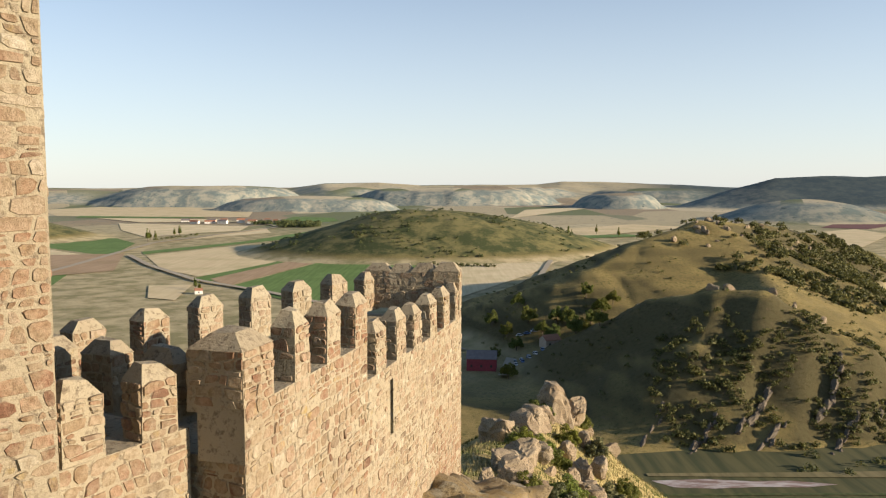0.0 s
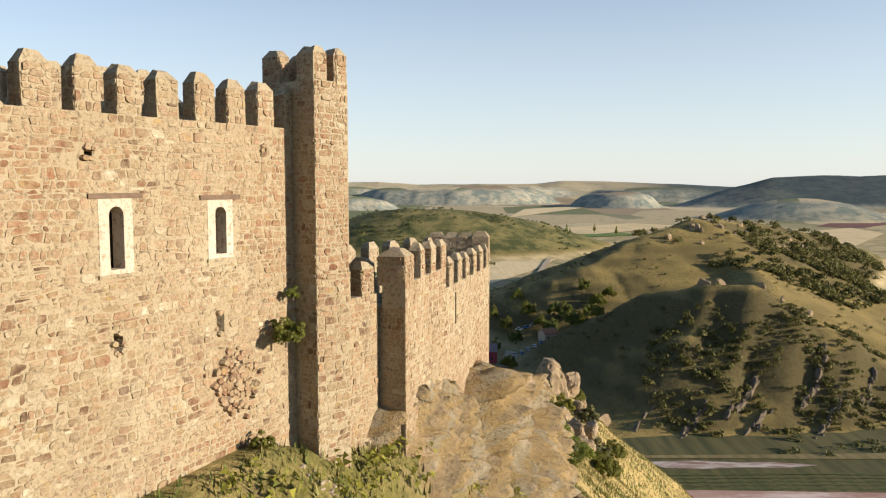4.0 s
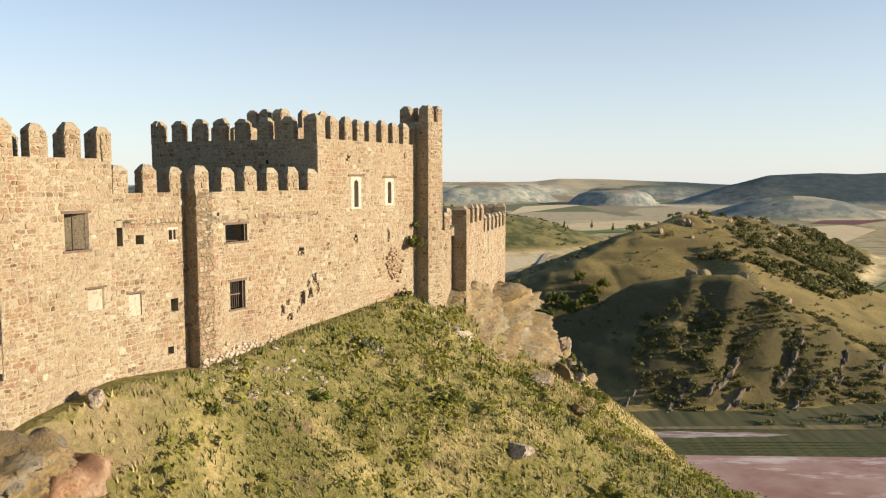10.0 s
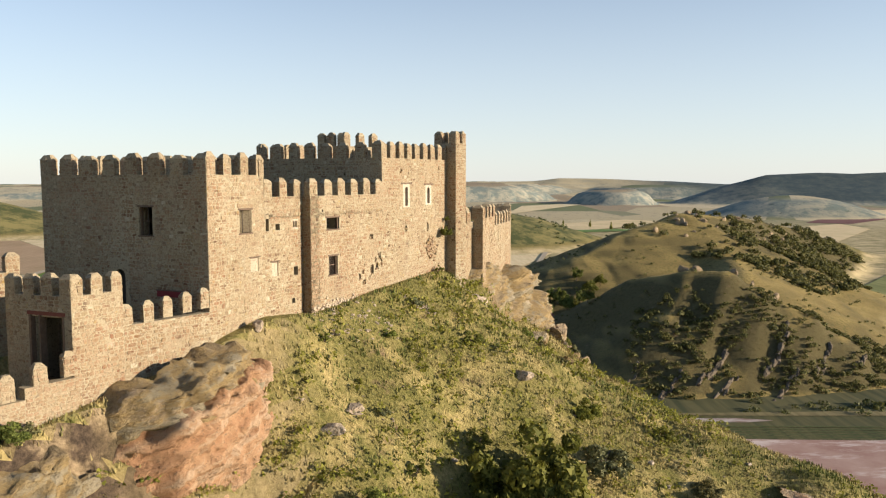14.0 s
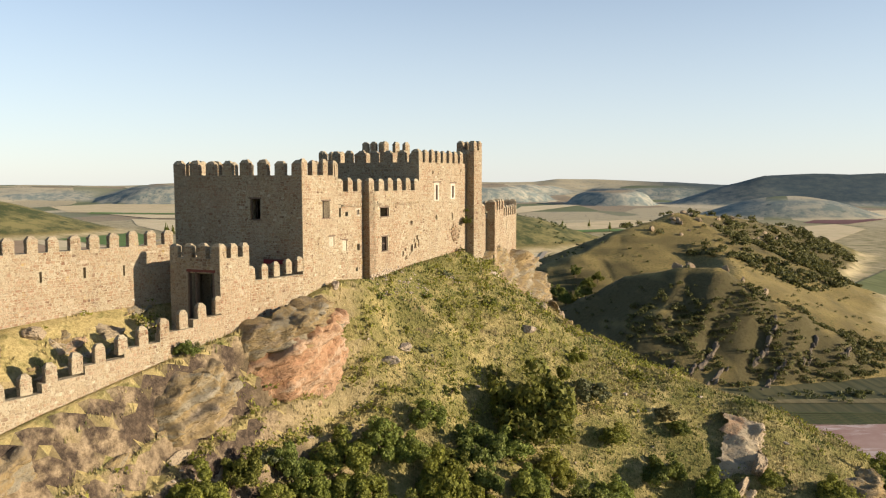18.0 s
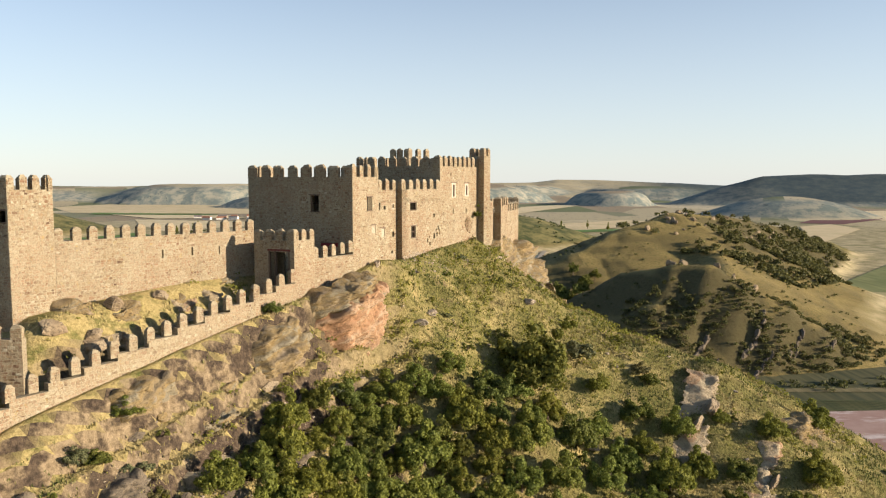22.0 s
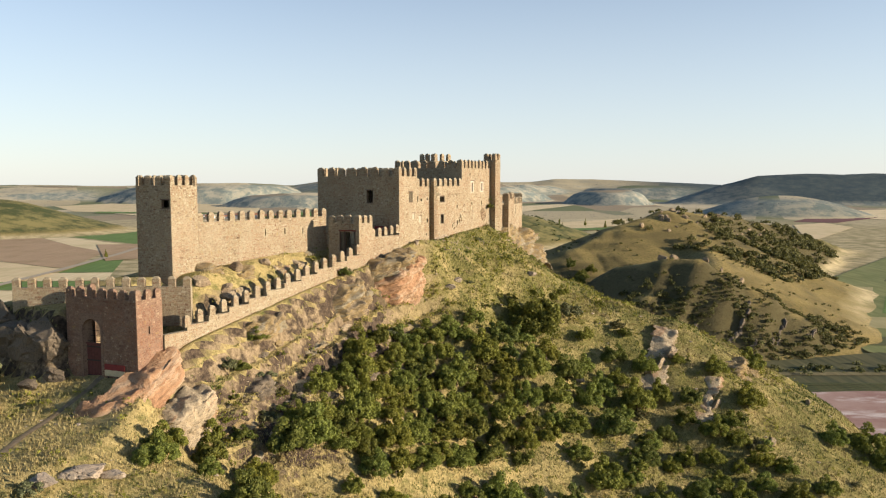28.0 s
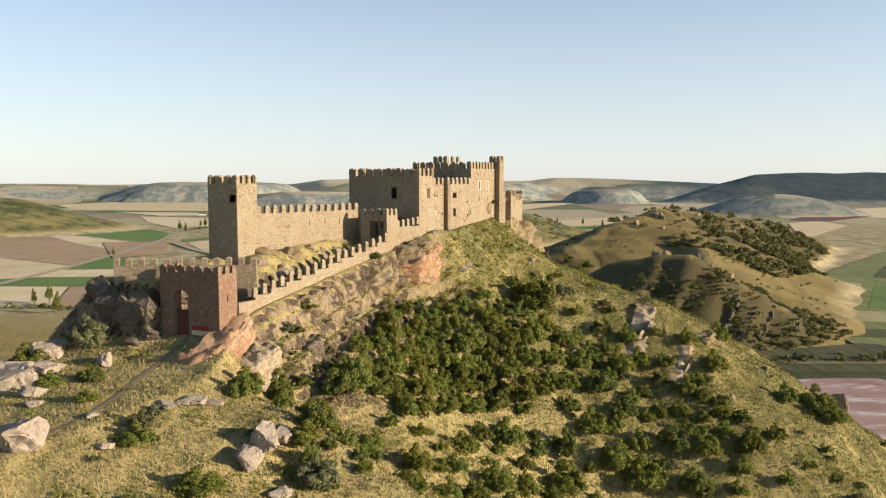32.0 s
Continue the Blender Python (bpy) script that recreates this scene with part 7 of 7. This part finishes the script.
def car(x, y, turn, paint, label):
    z = ground_z(x, y)
    t = new("car")
    t.matrix_basis = pose(x, y, z, 0, 0, turn)
    BASE[t] = (0, 0, 0)
    tagged(t, label, "car", "cars parked by the farmhouse")
    s = Shape()
    low = [(-2.1, -0.85, 0.3), (2.1, -0.85, 0.3), (2.1, 0.85, 0.3), (-2.1, 0.85, 0.3)]
    s.prism(low, [(p[0] * 0.97, p[1] * 0.97, 0.85) for p in low])
    part("body", s, paint, t)
    s = Shape()
    low = [(-1.5, -0.78, 0.85), (1.0, -0.78, 0.85), (1.0, 0.78, 0.85), (-1.5, 0.78, 0.85)]
    s.prism(low, [(p[0] * 0.7 - 0.1, p[1] * 0.82, 1.4) for p in low])
    part("cabin", s, M_GLASS, t)
    s = Shape()
    low = [(-1.16, -0.65, 1.4), (0.61, -0.65, 1.4), (0.61, 0.65, 1.4), (-1.16, 0.65, 1.4)]
    s.prism(low, [(p[0], p[1], 1.46) for p in low])
    part("roof", s, paint, t)
    for a in (-1.3, 1.3):
        for b_ in (-0.85, 0.85):
            s = Shape()
            ring = lambda w: [(a + 0.32 * math.cos(k * math.pi / 5), b_ + w, 0.32 + 0.32 * math.sin(k * math.pi / 5)) for k in range(10)]
            s.prism(ring(0.1), ring(-0.1))
            part("wheel", s, M_TYRE, t)
    return t


for k in range(9):
    car(38 + (k % 5) * 3.4, 404 + (k // 5) * 7, 80 + (k * 7) % 15, PAINTS[k % 3], ("white parked car on dirt", "blue parked car on dirt", "silver parked car on dirt")[k % 3])
for k in range(3):
    car(43 + k * 4, 437, 20, PAINTS[k % 3], ("white parked car on dirt", "blue parked car on dirt", "silver parked car on dirt")[k % 3])
rock("cliff", 110.5, 405, 2.2, 1, tall=3.0, label="upright stone pillar on the hillside terrace", group="")

# ==== stones of the nearest walls, piece by piece ====
F_T0, F_T3 = face_of(tq[0], tq[1]), face_of(tq[3], tq[0])
single_stones(turret_walls[0], F_T0, 1.33, 93.42, 103.1, 401)
single_stones(turret_walls[3], F_T3, 2.43, 98.32, 103.1, 402)
single_stones(end_walls[0], face_of(eq[0], eq[1]), 6.2, 93.12, 95.2, 403, holes=[(7.6, 7.85, 93.3, 94.8)])
single_stones(keep_walls[0], F_KEEP, 10.2, 96.92, 98.36, 404, holes=keep_holes[0] + [(2.98, 4.06, 97.5, 99.65), (6.5, 7.56, 97.6, 99.55)])


# ==== broken masonry ====
def lump(s, c, u, n, r, rnd):
    """A rough stone at c that sticks out of a wall face along n."""
    k = 6
    ring = lambda f, w: [(c[0] + u[0] * r * f * math.cos(a) * e + n[0] * w, c[1] + u[1] * r * f * math.cos(a) * e + n[1] * w, c[2] + r * f * math.sin(a) * e * 0.8)
                         for a, e in ((j * 2 * math.pi / k, sizes[j]) for j in range(k))]
    sizes = [rnd.uniform(0.75, 1.2) for _ in range(k)]
    out = r * rnd.uniform(0.3, 0.8)
    low, high = ring(1.0, -0.12), ring(rnd.uniform(0.5, 0.75), out)
    if u[0] * n[1] - u[1] * n[0] > 0:
        low, high = low[::-1], high[::-1]
    s.prism(low, high, 0, bottom=False)


def broken(parent, face, holes, seed, label):
    """Jagged stones round the edges of holes that were torn into a wall."""
    rnd = random.Random(seed)
    o, u, n = face
    s = Shape()
    for a0, a1, z0, z1 in holes:
        for _ in range(11):
            side = rnd.randrange(4)
            f = rnd.random()
            a, z = ((a0 + (a1 - a0) * f, z0), (a0 + (a1 - a0) * f, z1), (a0, z0 + (z1 - z0) * f), (a1, z0 + (z1 - z0) * f))[side]
            lump(s, on_face(face, a + rnd.uniform(-0.03, 0.03), z + rnd.uniform(-0.03, 0.03), rnd.uniform(-0.06, 0.02)), u, n, rnd.uniform(0.07, 0.15), rnd)
    part("broken_stone", s, M_STONE, parent, label, "stuff")


broken(rng, F_RANGE, [(8.24, 8.55, 93.59, 94.14), (8.58, 8.78, 93.01, 93.65), (7.88, 8.19, 92.89, 93.33), (7.16, 7.58, 92.53, 93.25), (6.94, 7.14, 92.20, 92.50), (6.19, 6.51, 91.81, 92.19), (5.62, 5.88, 92.22, 92.73),
                      (7.77, 7.99, 93.55, 93.84), (6.03, 6.26, 92.72, 92.96), (7.12, 7.55, 95.24, 95.7)], 5, "jagged stones round the torn holes")
broken(keep, F_KEEP, [(3.34, 3.62, 95.55, 96.08), (6.8, 7.1, 95.48, 96.1), (2.7, 2.92, 100.46, 100.75), (8.8, 9.02, 100.72, 101.02)], 6, "jagged stones round the putlog holes")
rnd = random.Random(66)
s = Shape()
for _ in range(150):
    a, z = rnd.gauss(7.5, 0.45), rnd.gauss(93.9, 0.42)
    lump(s, on_face(F_KEEP, a, z, rnd.uniform(0.0, 0.06)), F_KEEP[1], F_KEEP[2], rnd.uniform(0.09, 0.2), rnd)
part("broken_stone", s, M_STONE, keep, "exposed rubble core where the facing fell away", "stuff")
# torn foot of the castle front beside the buttress
s = Shape()
for _ in range(300):
    a = rnd.uniform(0.1, 5.2)
    lump(s, on_face(F_RANGE, a, 89.9 + 0.16 * a + abs(rnd.gauss(0, 0.55)) * (1 - 0.12 * a), rnd.uniform(0.0, 0.05)), F_RANGE[1], F_RANGE[2], rnd.uniform(0.08, 0.19), rnd)
part("broken_stone", s, M_INFILL, rng, "pale rubble where the footing is torn open", "stuff")
